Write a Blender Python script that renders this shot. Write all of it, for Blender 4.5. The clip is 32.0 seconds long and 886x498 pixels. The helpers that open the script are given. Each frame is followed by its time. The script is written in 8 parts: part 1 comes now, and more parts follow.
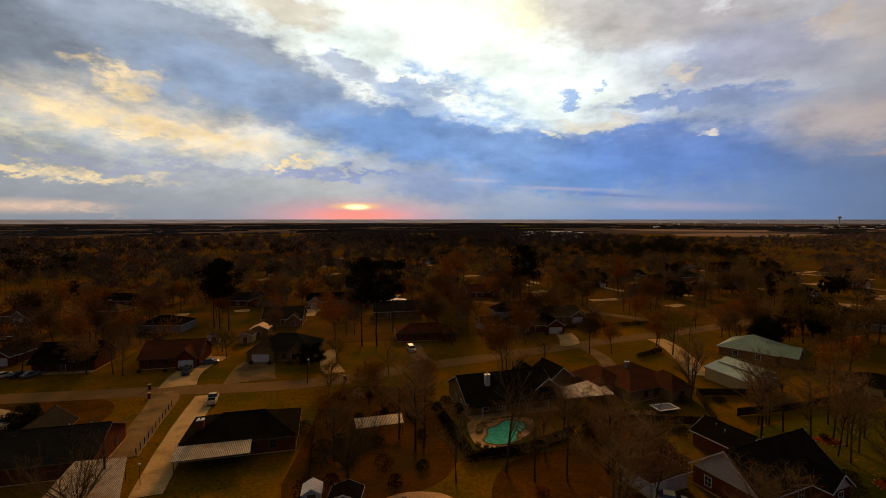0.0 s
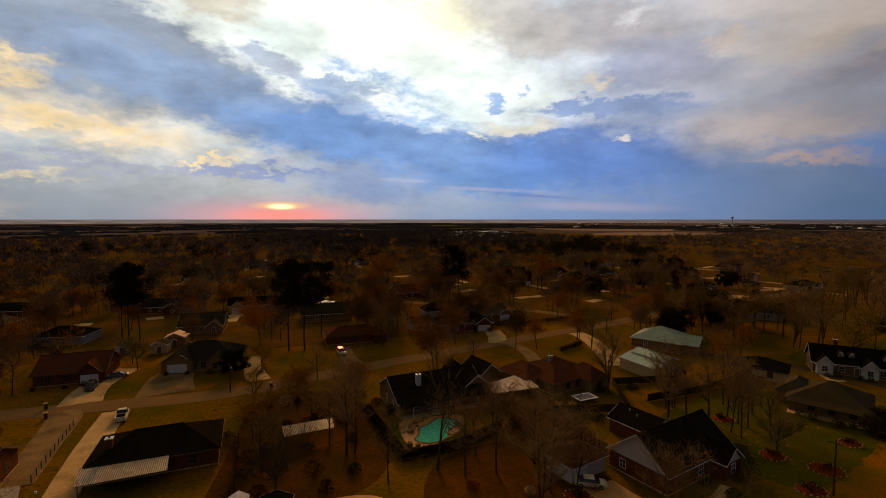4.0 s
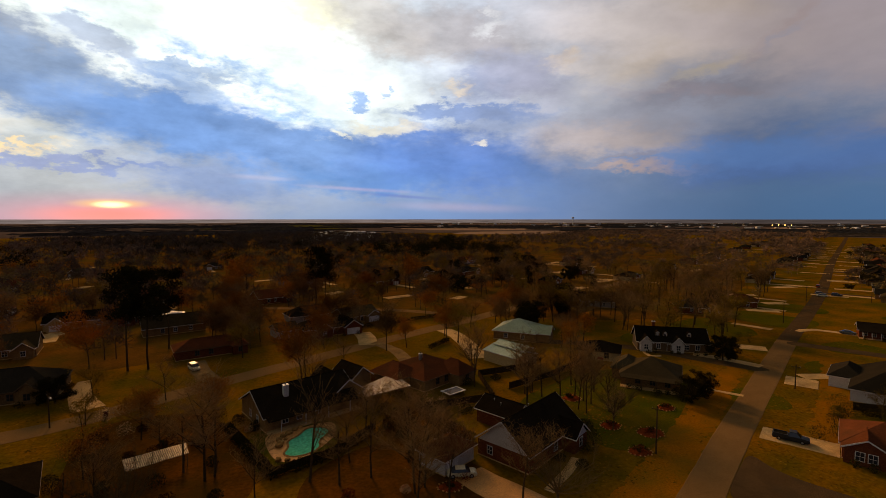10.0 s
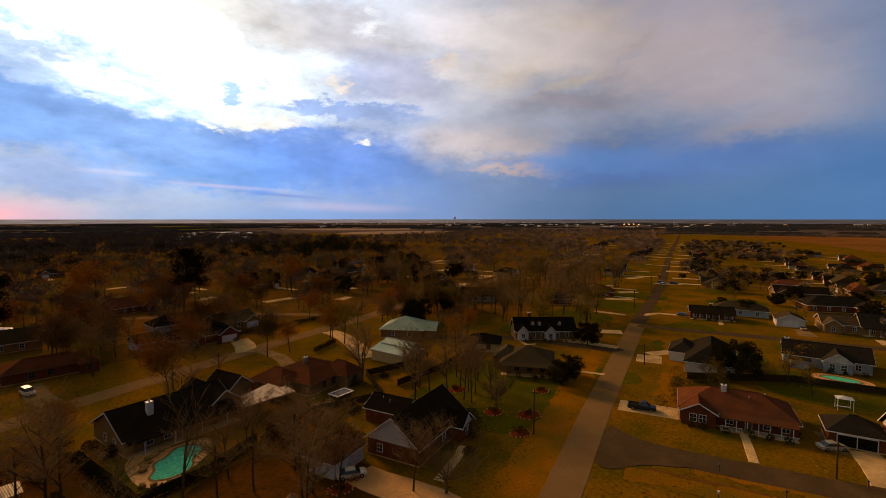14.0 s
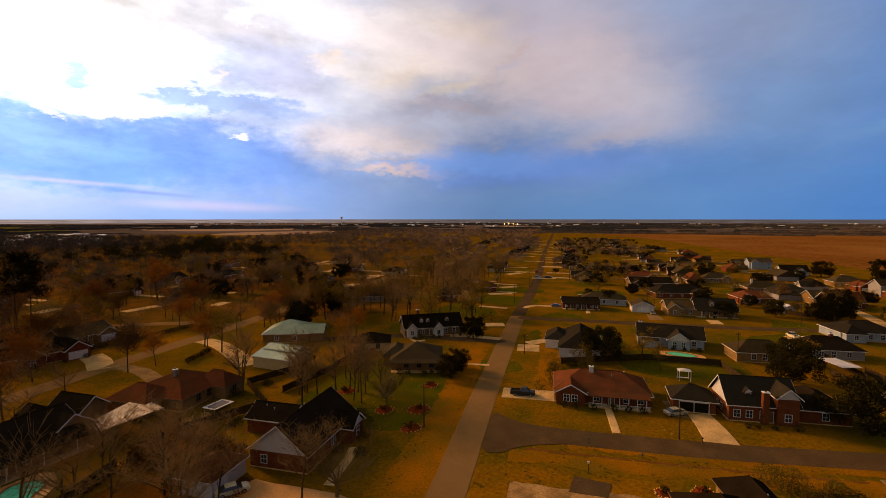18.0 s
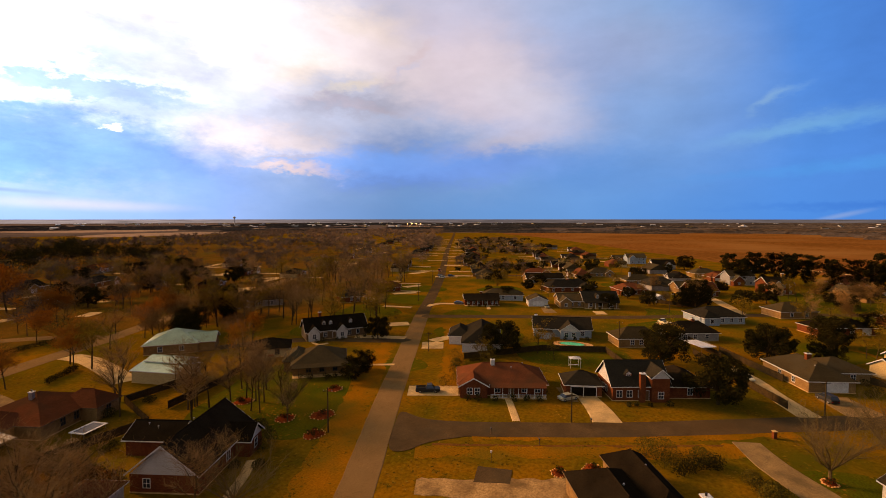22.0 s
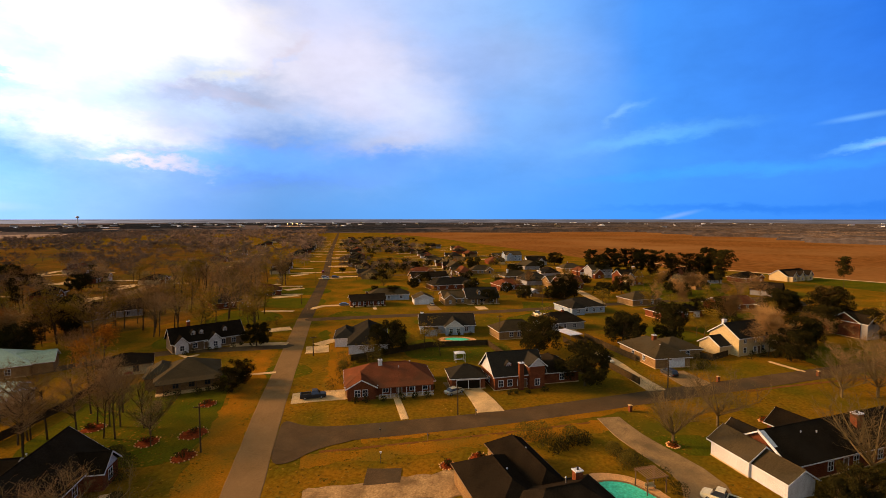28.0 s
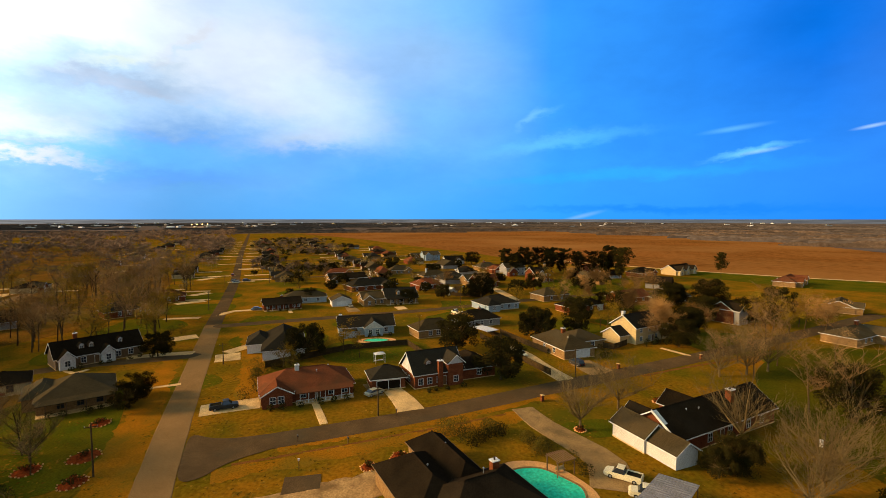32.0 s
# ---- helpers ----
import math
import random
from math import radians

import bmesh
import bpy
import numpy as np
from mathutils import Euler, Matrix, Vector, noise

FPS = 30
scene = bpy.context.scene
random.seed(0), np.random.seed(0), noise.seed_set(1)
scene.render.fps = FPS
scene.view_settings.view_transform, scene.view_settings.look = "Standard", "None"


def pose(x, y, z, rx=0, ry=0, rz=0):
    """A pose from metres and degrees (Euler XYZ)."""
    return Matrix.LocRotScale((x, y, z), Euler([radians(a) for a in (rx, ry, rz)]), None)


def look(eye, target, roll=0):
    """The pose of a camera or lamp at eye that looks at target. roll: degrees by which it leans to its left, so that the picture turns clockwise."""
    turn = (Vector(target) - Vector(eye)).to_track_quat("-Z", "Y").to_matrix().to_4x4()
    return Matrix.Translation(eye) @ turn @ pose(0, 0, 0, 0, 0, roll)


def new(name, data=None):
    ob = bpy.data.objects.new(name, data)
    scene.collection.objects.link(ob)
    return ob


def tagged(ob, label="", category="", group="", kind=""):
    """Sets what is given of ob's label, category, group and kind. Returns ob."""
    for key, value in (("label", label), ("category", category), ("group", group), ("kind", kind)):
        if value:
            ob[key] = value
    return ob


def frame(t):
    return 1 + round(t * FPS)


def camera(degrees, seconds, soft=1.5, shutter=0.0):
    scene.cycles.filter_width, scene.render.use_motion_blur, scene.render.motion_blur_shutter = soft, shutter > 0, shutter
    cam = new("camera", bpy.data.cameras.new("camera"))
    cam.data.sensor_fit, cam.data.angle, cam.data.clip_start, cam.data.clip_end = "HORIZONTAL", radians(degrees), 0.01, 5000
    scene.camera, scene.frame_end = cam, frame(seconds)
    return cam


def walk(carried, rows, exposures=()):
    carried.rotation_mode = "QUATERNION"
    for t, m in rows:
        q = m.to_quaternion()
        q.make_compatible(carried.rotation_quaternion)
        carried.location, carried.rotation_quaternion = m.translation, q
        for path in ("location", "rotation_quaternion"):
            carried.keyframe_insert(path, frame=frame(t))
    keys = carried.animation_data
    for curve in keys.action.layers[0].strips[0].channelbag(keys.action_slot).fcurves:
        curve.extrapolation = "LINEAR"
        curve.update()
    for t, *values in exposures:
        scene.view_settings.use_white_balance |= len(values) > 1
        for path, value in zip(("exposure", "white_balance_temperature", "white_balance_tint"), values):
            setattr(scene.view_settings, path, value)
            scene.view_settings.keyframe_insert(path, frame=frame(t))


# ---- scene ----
LENS = 86.1
# seconds, x, y, z, yaw, pitch
ROWS = [
    (0.0, 0.00, 0.00, 40.00, -0.00, -3.63),
    (0.5, -0.01, -0.11, 40.03, -1.35, -3.63),
    (1.0, -0.02, -0.23, 40.06, -2.73, -3.63),
    (1.5, -0.02, -0.33, 40.09, -3.93, -3.63),
    (2.0, -0.04, -0.43, 40.12, -4.94, -3.63),
    (2.5, -0.05, -0.51, 40.15, -5.67, -3.63),
    (4.5, -0.14, -0.64, 40.32, -9.62, -3.63),
    (5.0, -0.18, -0.62, 40.37, -10.79, -3.63),
    (5.5, -0.22, -0.58, 40.42, -12.10, -3.63),
    (6.0, -0.26, -0.53, 40.47, -13.47, -3.64),
    (6.5, -0.31, -0.48, 40.52, -14.83, -3.64),
    (7.0, -0.36, -0.43, 40.56, -16.10, -3.64),
    (7.5, -0.42, -0.38, 40.60, -17.36, -3.64),
    (8.0, -0.48, -0.35, 40.62, -18.76, -3.64),
    (8.5, -0.54, -0.33, 40.64, -20.26, -3.64),
    (9.0, -0.61, -0.32, 40.65, -21.67, -3.64),
    (9.5, -0.68, -0.33, 40.65, -23.01, -3.64),
    (10.0, -0.75, -0.34, 40.64, -24.56, -3.64),
    (10.5, -0.82, -0.36, 40.62, -26.29, -3.64),
    (11.0, -0.88, -0.37, 40.59, -28.10, -3.64),
    (11.5, -0.94, -0.39, 40.55, -30.01, -3.64),
    (12.0, -1.00, -0.39, 40.49, -31.85, -3.64),
    (12.5, -1.05, -0.40, 40.43, -33.62, -3.64),
    (13.0, -1.10, -0.39, 40.36, -35.32, -3.64),
    (13.5, -1.14, -0.38, 40.28, -36.88, -3.64),
    (14.0, -1.17, -0.37, 40.20, -38.43, -3.64),
    (14.5, -1.20, -0.35, 40.12, -39.76, -3.64),
    (16.5, -1.25, -0.35, 39.86, -46.41, -3.64),
    (17.0, -1.25, -0.36, 39.81, -48.21, -3.64),
    (17.5, -1.25, -0.38, 39.78, -50.05, -3.64),
    (18.0, -1.24, -0.40, 39.75, -51.92, -3.64),
    (18.5, -1.23, -0.42, 39.73, -53.64, -3.64),
    (19.0, -1.22, -0.43, 39.71, -55.15, -3.64),
    (19.5, -1.22, -0.43, 39.69, -56.73, -3.64),
    (20.0, -1.21, -0.43, 39.66, -57.99, -3.64),
    (20.5, -1.21, -0.41, 39.64, -59.30, -3.64),
    (21.0, -1.22, -0.38, 39.61, -60.84, -3.64),
    (21.5, -1.22, -0.34, 39.59, -62.08, -3.64),
    (22.0, -1.22, -0.30, 39.56, -63.57, -3.64),
    (22.5, -1.22, -0.25, 39.53, -65.11, -3.64),
    (23.0, -1.21, -0.21, 39.51, -66.60, -3.64),
    (23.5, -1.20, -0.16, 39.48, -67.55, -3.64),
    (24.0, -1.18, -0.12, 39.46, -68.48, -3.64),
    (24.5, -1.15, -0.08, 39.44, -69.71, -3.65),
    (26.5, -1.01, -0.00, 39.41, -73.51, -3.65),
    (27.0, -1.00, 0.01, 39.41, -75.04, -3.65),
    (27.5, -1.00, 0.01, 39.41, -76.17, -3.65),
    (28.0, -1.01, 0.01, 39.42, -77.43, -3.65),
    (28.5, -1.05, -0.00, 39.43, -78.74, -3.65),
    (29.0, -1.11, -0.01, 39.44, -79.97, -3.65),
    (29.5, -1.19, -0.02, 39.45, -81.22, -3.65),
    (30.0, -1.29, -0.04, 39.47, -82.34, -3.65),
    (30.5, -1.39, -0.06, 39.49, -83.49, -3.65),
    (31.0, -1.50, -0.08, 39.51, -84.62, -3.65),
    (31.5, -1.62, -0.10, 39.53, -85.87, -3.65),
    (32.0, -1.75, -0.12, 39.55, -87.23, -3.65),
]
cam = camera(LENS, 32.0, soft=0.5)
walk(cam, [(t, pose(x, y, z, 90 + pitch, 0, yaw)) for t, x, y, z, yaw, pitch in ROWS],
     exposures=[(0, -0.55, 8800, 17), (6, -0.52, 8700, 17), (9, -0.45, 8600, 17), (13, -0.15, 8300, 17), (17, 0.25, 8450, 20), (19, 0.45, 8400, 21), (21, 0.63, 8250, 21), (23, 0.8, 7800, 18), (28, 1.02, 6700, 11), (32, 1.14, 6350, -7)])

# ---- sky and light ----
def new_tree(tree):
    tree.nodes.clear()

    def node(kind, operation="", interpolation_type="", data_type="", blend_type="", vector_type="", **values):
        n = tree.nodes.new(kind)
        if operation:
            n.operation = operation
        if interpolation_type:
            n.interpolation_type = interpolation_type
        if data_type:
            n.data_type = data_type
        if blend_type:
            n.blend_type = blend_type
        if vector_type:
            n.vector_type = vector_type
        for key, value in values.items():
            n.inputs[int(key[2:])].default_value = value
        return n

    def join(a, b, i=0, o=0):
        tree.links.new(a.outputs[o] if hasattr(a, "outputs") else a, b.inputs[i])
        return b
    return node, join


SUN_AZ, SUN_EL = -2.0, 20.0
world = bpy.data.worlds.new("evening_sky")
scene.world = world
world.use_nodes = True
node, join = new_tree(world.node_tree)


def srgb(r, g, b, k=1.0):
    f = lambda c: ((c + 0.055) / 1.055) ** 2.4 if c > 0.04045 else c / 12.92
    return (f(r / 255) * k, f(g / 255) * k, f(b / 255) * k, 1)


def sky_math(op, a, b=None, c=None):
    n = node("ShaderNodeMath", operation=op)
    for i, v in enumerate((a, b, c)):
        if v is None:
            continue
        if hasattr(v, "outputs") or hasattr(v, "links"):
            join(v, n, i)
        else:
            n.inputs[i].default_value = v
    return n


def ramp(value, lo, hi, stops):
    m = node("ShaderNodeMapRange", i_1=lo, i_2=hi)
    join(value, m)
    r = join(m, node("ShaderNodeValToRGB"))
    cr = r.color_ramp
    while len(cr.elements) < len(stops):
        cr.elements.new(0.5)
    for e, (p, c) in zip(cr.elements, stops):
        e.position, e.color = (p - lo) / (hi - lo), c
    return r


coord = node("ShaderNodeTexCoord")
sep = join(coord, node("ShaderNodeSeparateXYZ"))
az = sky_math("MULTIPLY", join(sep, join(sep, node("ShaderNodeMath", operation="ARCTAN2"), 0, 0), 1, 1), 57.2958)
el = sky_math("MULTIPLY", join(sep, node("ShaderNodeMath", operation="ARCSINE"), 0, 2), 57.2958)
azel = node("ShaderNodeCombineXYZ")
join(az, azel, 0), join(el, azel, 1)
tall = node("ShaderNodeVectorMath", operation="MULTIPLY")
tall.inputs[1].default_value = (1, 1, 2.2)
join(coord, tall)
warp = join(tall, node("ShaderNodeTexNoise", i_2=5.0, i_3=6.0, i_4=0.6))
grain = join(tall, node("ShaderNodeTexNoise", i_2=9.0, i_3=7.0, i_4=0.6))
fine = join(tall, node("ShaderNodeTexNoise", i_2=24.0, i_3=5.0, i_4=0.62))
shift = join(warp, node("ShaderNodeVectorMath", operation="SUBTRACT"), 0, 1)
shift.inputs[1].default_value = (0.5, 0.5, 0.5)
shift2 = join(fine, node("ShaderNodeVectorMath", operation="SUBTRACT"), 0, 1)
shift2.inputs[1].default_value = (0.5, 0.5, 0.5)
wide = join(shift, node("ShaderNodeVectorMath", operation="MULTIPLY"))
wide.inputs[1].default_value = (11, 5.5, 0)
wide2 = join(shift2, node("ShaderNodeVectorMath", operation="MULTIPLY"))
wide2.inputs[1].default_value = (5.5, 4.2, 0)
calm = ramp(az, -180, 180, [(-180, (0.35, 0.35, 0.35, 1)), (-50, (1, 1, 1, 1)), (30, (0.95, 0.95, 0.95, 1)), (60, (0.6, 0.6, 0.6, 1)), (90, (0.4, 0.4, 0.4, 1)), (180, (0.35, 0.35, 0.35, 1))])
wide, wide2 = [join(calm, join(v, node("ShaderNodeVectorMath", operation="SCALE")), 3) for v in (wide, wide2)]
bent = join(wide, join(azel, node("ShaderNodeVectorMath", operation="ADD")), 1)
bent = join(wide2, join(bent, node("ShaderNodeVectorMath", operation="ADD")), 1)


bent_sep = join(bent, node("ShaderNodeSeparateXYZ"))
# air low over the horizon, by compass, and the air higher up
low = ramp(az, -180, 180, [(-180, srgb(90, 110, 150)), (-60, srgb(138, 138, 148)), (-10, srgb(124, 136, 164)), (20, srgb(100, 138, 190)), (40, srgb(112, 146, 196)),
                           (60, srgb(92, 150, 215)), (80, srgb(90, 160, 238)), (100, srgb(62, 148, 248)), (135, srgb(40, 116, 225)), (180, srgb(90, 110, 150))])
high = ramp(az, -180, 180, [(-180, srgb(110, 120, 140)), (-60, srgb(165, 165, 175)), (-5, srgb(245, 248, 255)), (20, srgb(214, 226, 244)), (48, srgb(200, 206, 226)),
                            (69, srgb(188, 204, 244)), (87, srgb(140, 190, 255)), (100, srgb(66, 148, 250)), (125, srgb(26, 108, 226)), (180, srgb(110, 120, 140))])
climb = node("ShaderNodeMapRange", interpolation_type="SMOOTHSTEP", i_1=1.0, i_2=17.0)
join(bent_sep.outputs[1], climb)


def mix(f, a, b, kind="MIX"):
    m = node("ShaderNodeMix", data_type="RGBA", blend_type=kind)
    for i, v in ((0, f), (6, a), (7, b)):
        if hasattr(v, "outputs") or hasattr(v, "links"):
            join(v, m, i, 2 if hasattr(v, "bl_idname") and v.bl_idname == "ShaderNodeMix" else 0)
        else:
            m.inputs[i].default_value = v
    return m


air = node("ShaderNodeTexSky")
air.sky_type, air.sun_disc, air.sun_elevation, air.sun_rotation, air.dust_density = "NISHITA", False, radians(SUN_EL), radians(SUN_AZ), 3.0
air_dim = node("ShaderNodeVectorMath", operation="SCALE", i_3=0.08)
join(air, air_dim)
sky = mix(climb, low, high)
sky = mix(0.06, sky, air_dim)


def cloud(a, e, w, h, colour, strength=1.0, turn=0.0, soft=0.0, src=None, mottle=False):
    """A bank of cloud at compass a and height e in degrees, w and h half its size, edges torn by the noise."""
    global sky
    m = node("ShaderNodeMapping", vector_type="TEXTURE")
    m.inputs[1].default_value, m.inputs[2].default_value, m.inputs[3].default_value = (a, e, 0), (0, 0, radians(turn)), (w, h, 1)
    chain = node("ShaderNodeVectorMath", operation="MULTIPLY_ADD")
    chain.inputs[1].default_value = (1e-6, 1e-6, 1e-6)
    join(sky, chain, 0, 2), join(src or bent, chain, 2)
    join(chain, m)
    r = join(m, node("ShaderNodeVectorMath", operation="LENGTH"))
    k = node("ShaderNodeMapRange", interpolation_type="SMOOTHSTEP", i_1=1.25, i_2=soft, i_3=0.0, i_4=strength)
    join(r, k, 0, 1)
    if mottle:
        gap = node("ShaderNodeMapRange", interpolation_type="SMOOTHSTEP", i_1=0.25, i_2=0.68)
        join(fine, gap)
        k = sky_math("MULTIPLY", k, gap)
    sky = mix(k, sky, colour)


# banks of white, grey, lavender and blue cloud, from the sunset round to the north-east
cloud(-0.3, 20.8, 18.0, 7.29, srgb(255, 255, 255), 1.0, 0, .55)
cloud(12.9, 15.1, 12.7, 3.67, srgb(244, 251, 255), .9, -8, .45)
cloud(-35.0, 19.3, 4.3, 1.41, srgb(205, 228, 250), .8, 0, .4)
cloud(-27.8, 19.8, 4.7, 1.41, srgb(244, 250, 255), .8, -20, .4)
cloud(14.2, 12.0, 12.6, 2.14, srgb(235, 244, 252), .7, -5, .3)
cloud(-10.1, 18.9, 8.2, 2.95, srgb(235, 247, 255), .6, -10, .3)
cloud(-18.2, 22.6, 7.2, 2.07, srgb(214, 198, 188), .85, -12, .55)
cloud(9.6, 22.7, 5.1, 2.14, srgb(252, 240, 212), .8, 0, .3)
cloud(-40.5, 15.0, 6.4, 5.2, srgb(128, 136, 156), .97, -10, .7)
cloud(-25.2, 15.9, 15.0, 4.6, srgb(150, 158, 182), .97, -14, .8)
cloud(-14.7, 11.7, 19.6, 3.79, srgb(138, 158, 196), .95, -14, .65)
cloud(-29.6, 11.6, 10.3, 1.98, srgb(150, 158, 178), .8, -6, .5)
cloud(4.4, 8.4, 22.8, 3.24, srgb(108, 146, 206), .95, -8, .6)
cloud(26.1, 7.1, 14.0, 4.25, srgb(94, 135, 206), .9, -3, .4)
cloud(37.4, 4.7, 8.9, 5.30, srgb(84, 128, 190), .6, 0, 0)
cloud(-10.8, 16.9, 4.0, 1.52, srgb(168, 176, 204), .85, -16, .6)
cloud(-2.6, 14.9, 5.0, 0.67, srgb(168, 188, 226), .85, -8, .5)
cloud(-6.3, 14.2, 4.0, 0.86, srgb(165, 182, 222), .7, -20, .4)
cloud(14.0, 4.6, 15.0, 2.0, srgb(92, 136, 196), .75, -3, .2)
cloud(2.0, 15.4, 9.0, 1.3, srgb(136, 172, 224), .85, -16, .3, None, True)
cloud(7.5, 11.8, 8.0, 1.2, srgb(124, 166, 222), .8, -10, .3, None, True)
cloud(-3.5, 13.4, 5.0, 1.6, srgb(140, 168, 216), .8, -20, .4)
cloud(-31.0, 9.4, 13.0, 3.0, srgb(244, 216, 194), .7, -6, .2)
cloud(-34.1, 13.3, 3.6, 1.44, srgb(255, 216, 172), .95, -6, .5, None, True)
cloud(-30.7, 8.9, 11.3, 1.56, srgb(255, 216, 172), .9, -7, .45, None, True)
cloud(-40.4, 7.8, 3.6, 1.29, srgb(228, 210, 188), .7, 0, .3, None, True)
cloud(-38.1, 4.6, 8.1, 0.68, srgb(255, 216, 172), .9, -2, .45, None, True)
cloud(-17.0, 6.2, 4.7, 0.38, srgb(255, 216, 172), .9, 6, .3, None, True)
cloud(-32.2, 7.8, 2.9, 0.44, srgb(190, 182, 180), .7, 0, .3)
cloud(-34.1, 5.6, 12.2, 0.44, srgb(156, 156, 178), .9, -2, .5)
cloud(-12.3, 5.1, 9.1, 0.58, srgb(142, 150, 194), .8, -4, .4)
cloud(-23.3, 5.4, 6.9, 0.43, srgb(160, 160, 180), .8, -4, .4)
cloud(-39.1, 1.2, 5.8, 0.47, srgb(240, 196, 172), .7, 0, 0, None, True)
cloud(24.7, 20.1, 11.4, 2.68, srgb(200, 194, 198), .85, 0, .35)
cloud(31.5, 15.5, 7.2, 1.96, srgb(150, 164, 200), .8, 10, .3)
cloud(27.6, 12.4, 9.4, 0.95, srgb(132, 160, 212), .9, 0, .55)
cloud(15.4, 13.7, 1.5, 0.78, srgb(148, 178, 226), .95, -35, .5)
cloud(18.8, 15.1, 0.8, 0.29, srgb(170, 195, 232), .8, 10, .4)
cloud(37.7, 17.6, 2.3, 1.03, srgb(242, 218, 192), .7, 15, .2)
cloud(26.5, 14.9, 2.2, 0.76, srgb(248, 228, 206), .65, 0, .2)
cloud(18.1, 10.5, 4.5, 0.85, srgb(238, 228, 216), .8, -6, .4)
cloud(13.0, 9.8, 1.0, 0.63, srgb(244, 236, 226), .8, 0, .4)
cloud(38.1, 8.4, 5.8, 3.18, srgb(168, 174, 196), .6, -5, .1)
cloud(14.4, 3.5, 7.6, 0.26, srgb(192, 172, 200), 0.52, -3, 0, azel)
cloud(19.6, 2.7, 5.7, 0.25, srgb(92, 112, 184), 0.56, -4, 0, azel)
cloud(26.3, 1.4, 9.8, 0.67, srgb(192, 174, 196), 0.42, -2, 0, azel)
cloud(3.1, 4.6, 4.4, 0.33, srgb(216, 192, 196), 0.49, -2, 0, azel)
cloud(16.1, 22.4, 7.2, 3.59, srgb(204, 194, 194), .8, -20, .35)
cloud(26.7, 20.7, 9.9, 3.08, srgb(190, 188, 198), .7, -10, .3)
cloud(33.3, 16.4, 7.3, 3.05, srgb(166, 176, 206), .75, -10, .3)
cloud(30.0, 21.5, 2.6, 0.88, srgb(242, 246, 255), .7, 10, .2)
cloud(39.5, 17.1, 4.2, 1.35, srgb(232, 226, 228), .65, 0, .2)
cloud(28.8, 9.4, 1.1, 0.58, srgb(244, 238, 230), .8, 0, .3)
cloud(31.4, 11.6, 7.2, 1.12, srgb(150, 172, 214), .7, -4, .3)
cloud(50.1, 18.4, 10.7, 2.97, srgb(236, 220, 200), .75, 20, 0)
cloud(54.1, 15.2, 5.6, 0.82, srgb(236, 224, 196), .5, 22, 0)
cloud(59.8, 16.5, 5.3, 2.91, srgb(190, 186, 194), .45, 30, 0)
cloud(45.0, 9.1, 10.7, 2.67, srgb(190, 186, 198), .75, -6, .1)
cloud(47.3, 5.6, 6.3, 0.72, srgb(238, 200, 160), .7, -4, 0)
cloud(46.7, 6.9, 3.6, 0.36, srgb(172, 166, 172), .65, 4, .2)
cloud(53.3, 12.8, 10.6, 1.28, srgb(150, 156, 182), .6, 4, .1)
cloud(58.9, 6.8, 8.5, 4.19, srgb(72, 124, 198), .6, 0, .1)
cloud(53.9, 19.6, 9.9, 4.10, srgb(236, 228, 226), .85, -15, .1)
cloud(42.6, 20.7, 11.2, 2.80, srgb(226, 224, 234), .75, -10, .1)
cloud(33.6, 16.2, 6.0, 3.19, srgb(186, 190, 216), .6, -30, .1)
cloud(69.6, 16.2, 13.2, 5.03, srgb(198, 190, 194), .85, -5, .1)
cloud(82.0, 17.5, 7.3, 3.92, srgb(172, 178, 204), .5, 10, 0)
cloud(59.2, 17.6, 4.8, 0.75, srgb(196, 178, 180), .55, 45, .1)
cloud(52.0, 13.0, 10.7, 0.75, srgb(186, 182, 202), .5, -6, .1)
cloud(42.6, 9.1, 9.4, 1.80, srgb(218, 208, 212), .6, -8, .1)
cloud(63.2, 5.7, 14.5, 2.18, srgb(86, 132, 206), .85, 6, .2)
cloud(81.0, 5.5, 11.3, 3.12, srgb(72, 144, 228), .6, 4, .1)
cloud(71.5, 9.1, 11.8, 1.55, srgb(190, 188, 208), .65, 12, .1)
cloud(47.3, 19.5, 10.5, 3.31, srgb(238, 234, 240), .8, -10, .1)
cloud(69.6, 13.3, 14.1, 4.47, srgb(216, 213, 236), .85, -14, .1)
cloud(82.6, 17.4, 13.7, 5.15, srgb(168, 190, 240), .65, 0, 0)
cloud(66.9, 5.9, 16.2, 2.12, srgb(106, 160, 245), .8, 4, .1)
cloud(58.9, 16.5, 4.2, 0.59, srgb(206, 202, 220), .65, 26, .1)
cloud(97.7, 8.6, 8.6, 1.0, srgb(112, 178, 246), .5, 10, 0)
cloud(97.4, 11.6, 1.7, 0.61, srgb(124, 182, 246), .55, 42, .1)
cloud(55.4, 17.9, 10.2, 2.39, srgb(234, 230, 246), .65, -18, 0)
cloud(71.9, 15.0, 10.7, 4.00, srgb(226, 229, 248), .75, -22, 0)
cloud(59.4, 17.0, 2.6, 0.42, srgb(190, 205, 240), .5, 40, 0)
cloud(57.5, 6.8, 13.4, 2.06, srgb(106, 166, 252), .75, 3, .1)
cloud(101.5, 8.9, 10.1, 0.88, srgb(106, 186, 250), .6, 4, 0)
cloud(98.3, 11.7, 2.7, 0.56, srgb(132, 192, 246), .55, 25, 0)
cloud(84.0, 13.0, 17.0, 9.0, srgb(122, 170, 240), .5, -12, 0)
cloud(66.0, 19.0, 14.0, 6.0, srgb(232, 222, 244), .5, -16, 0)
cloud(-1.0, 4.2, 13.0, 3.0, srgb(100, 126, 178), .75, -5, .1)
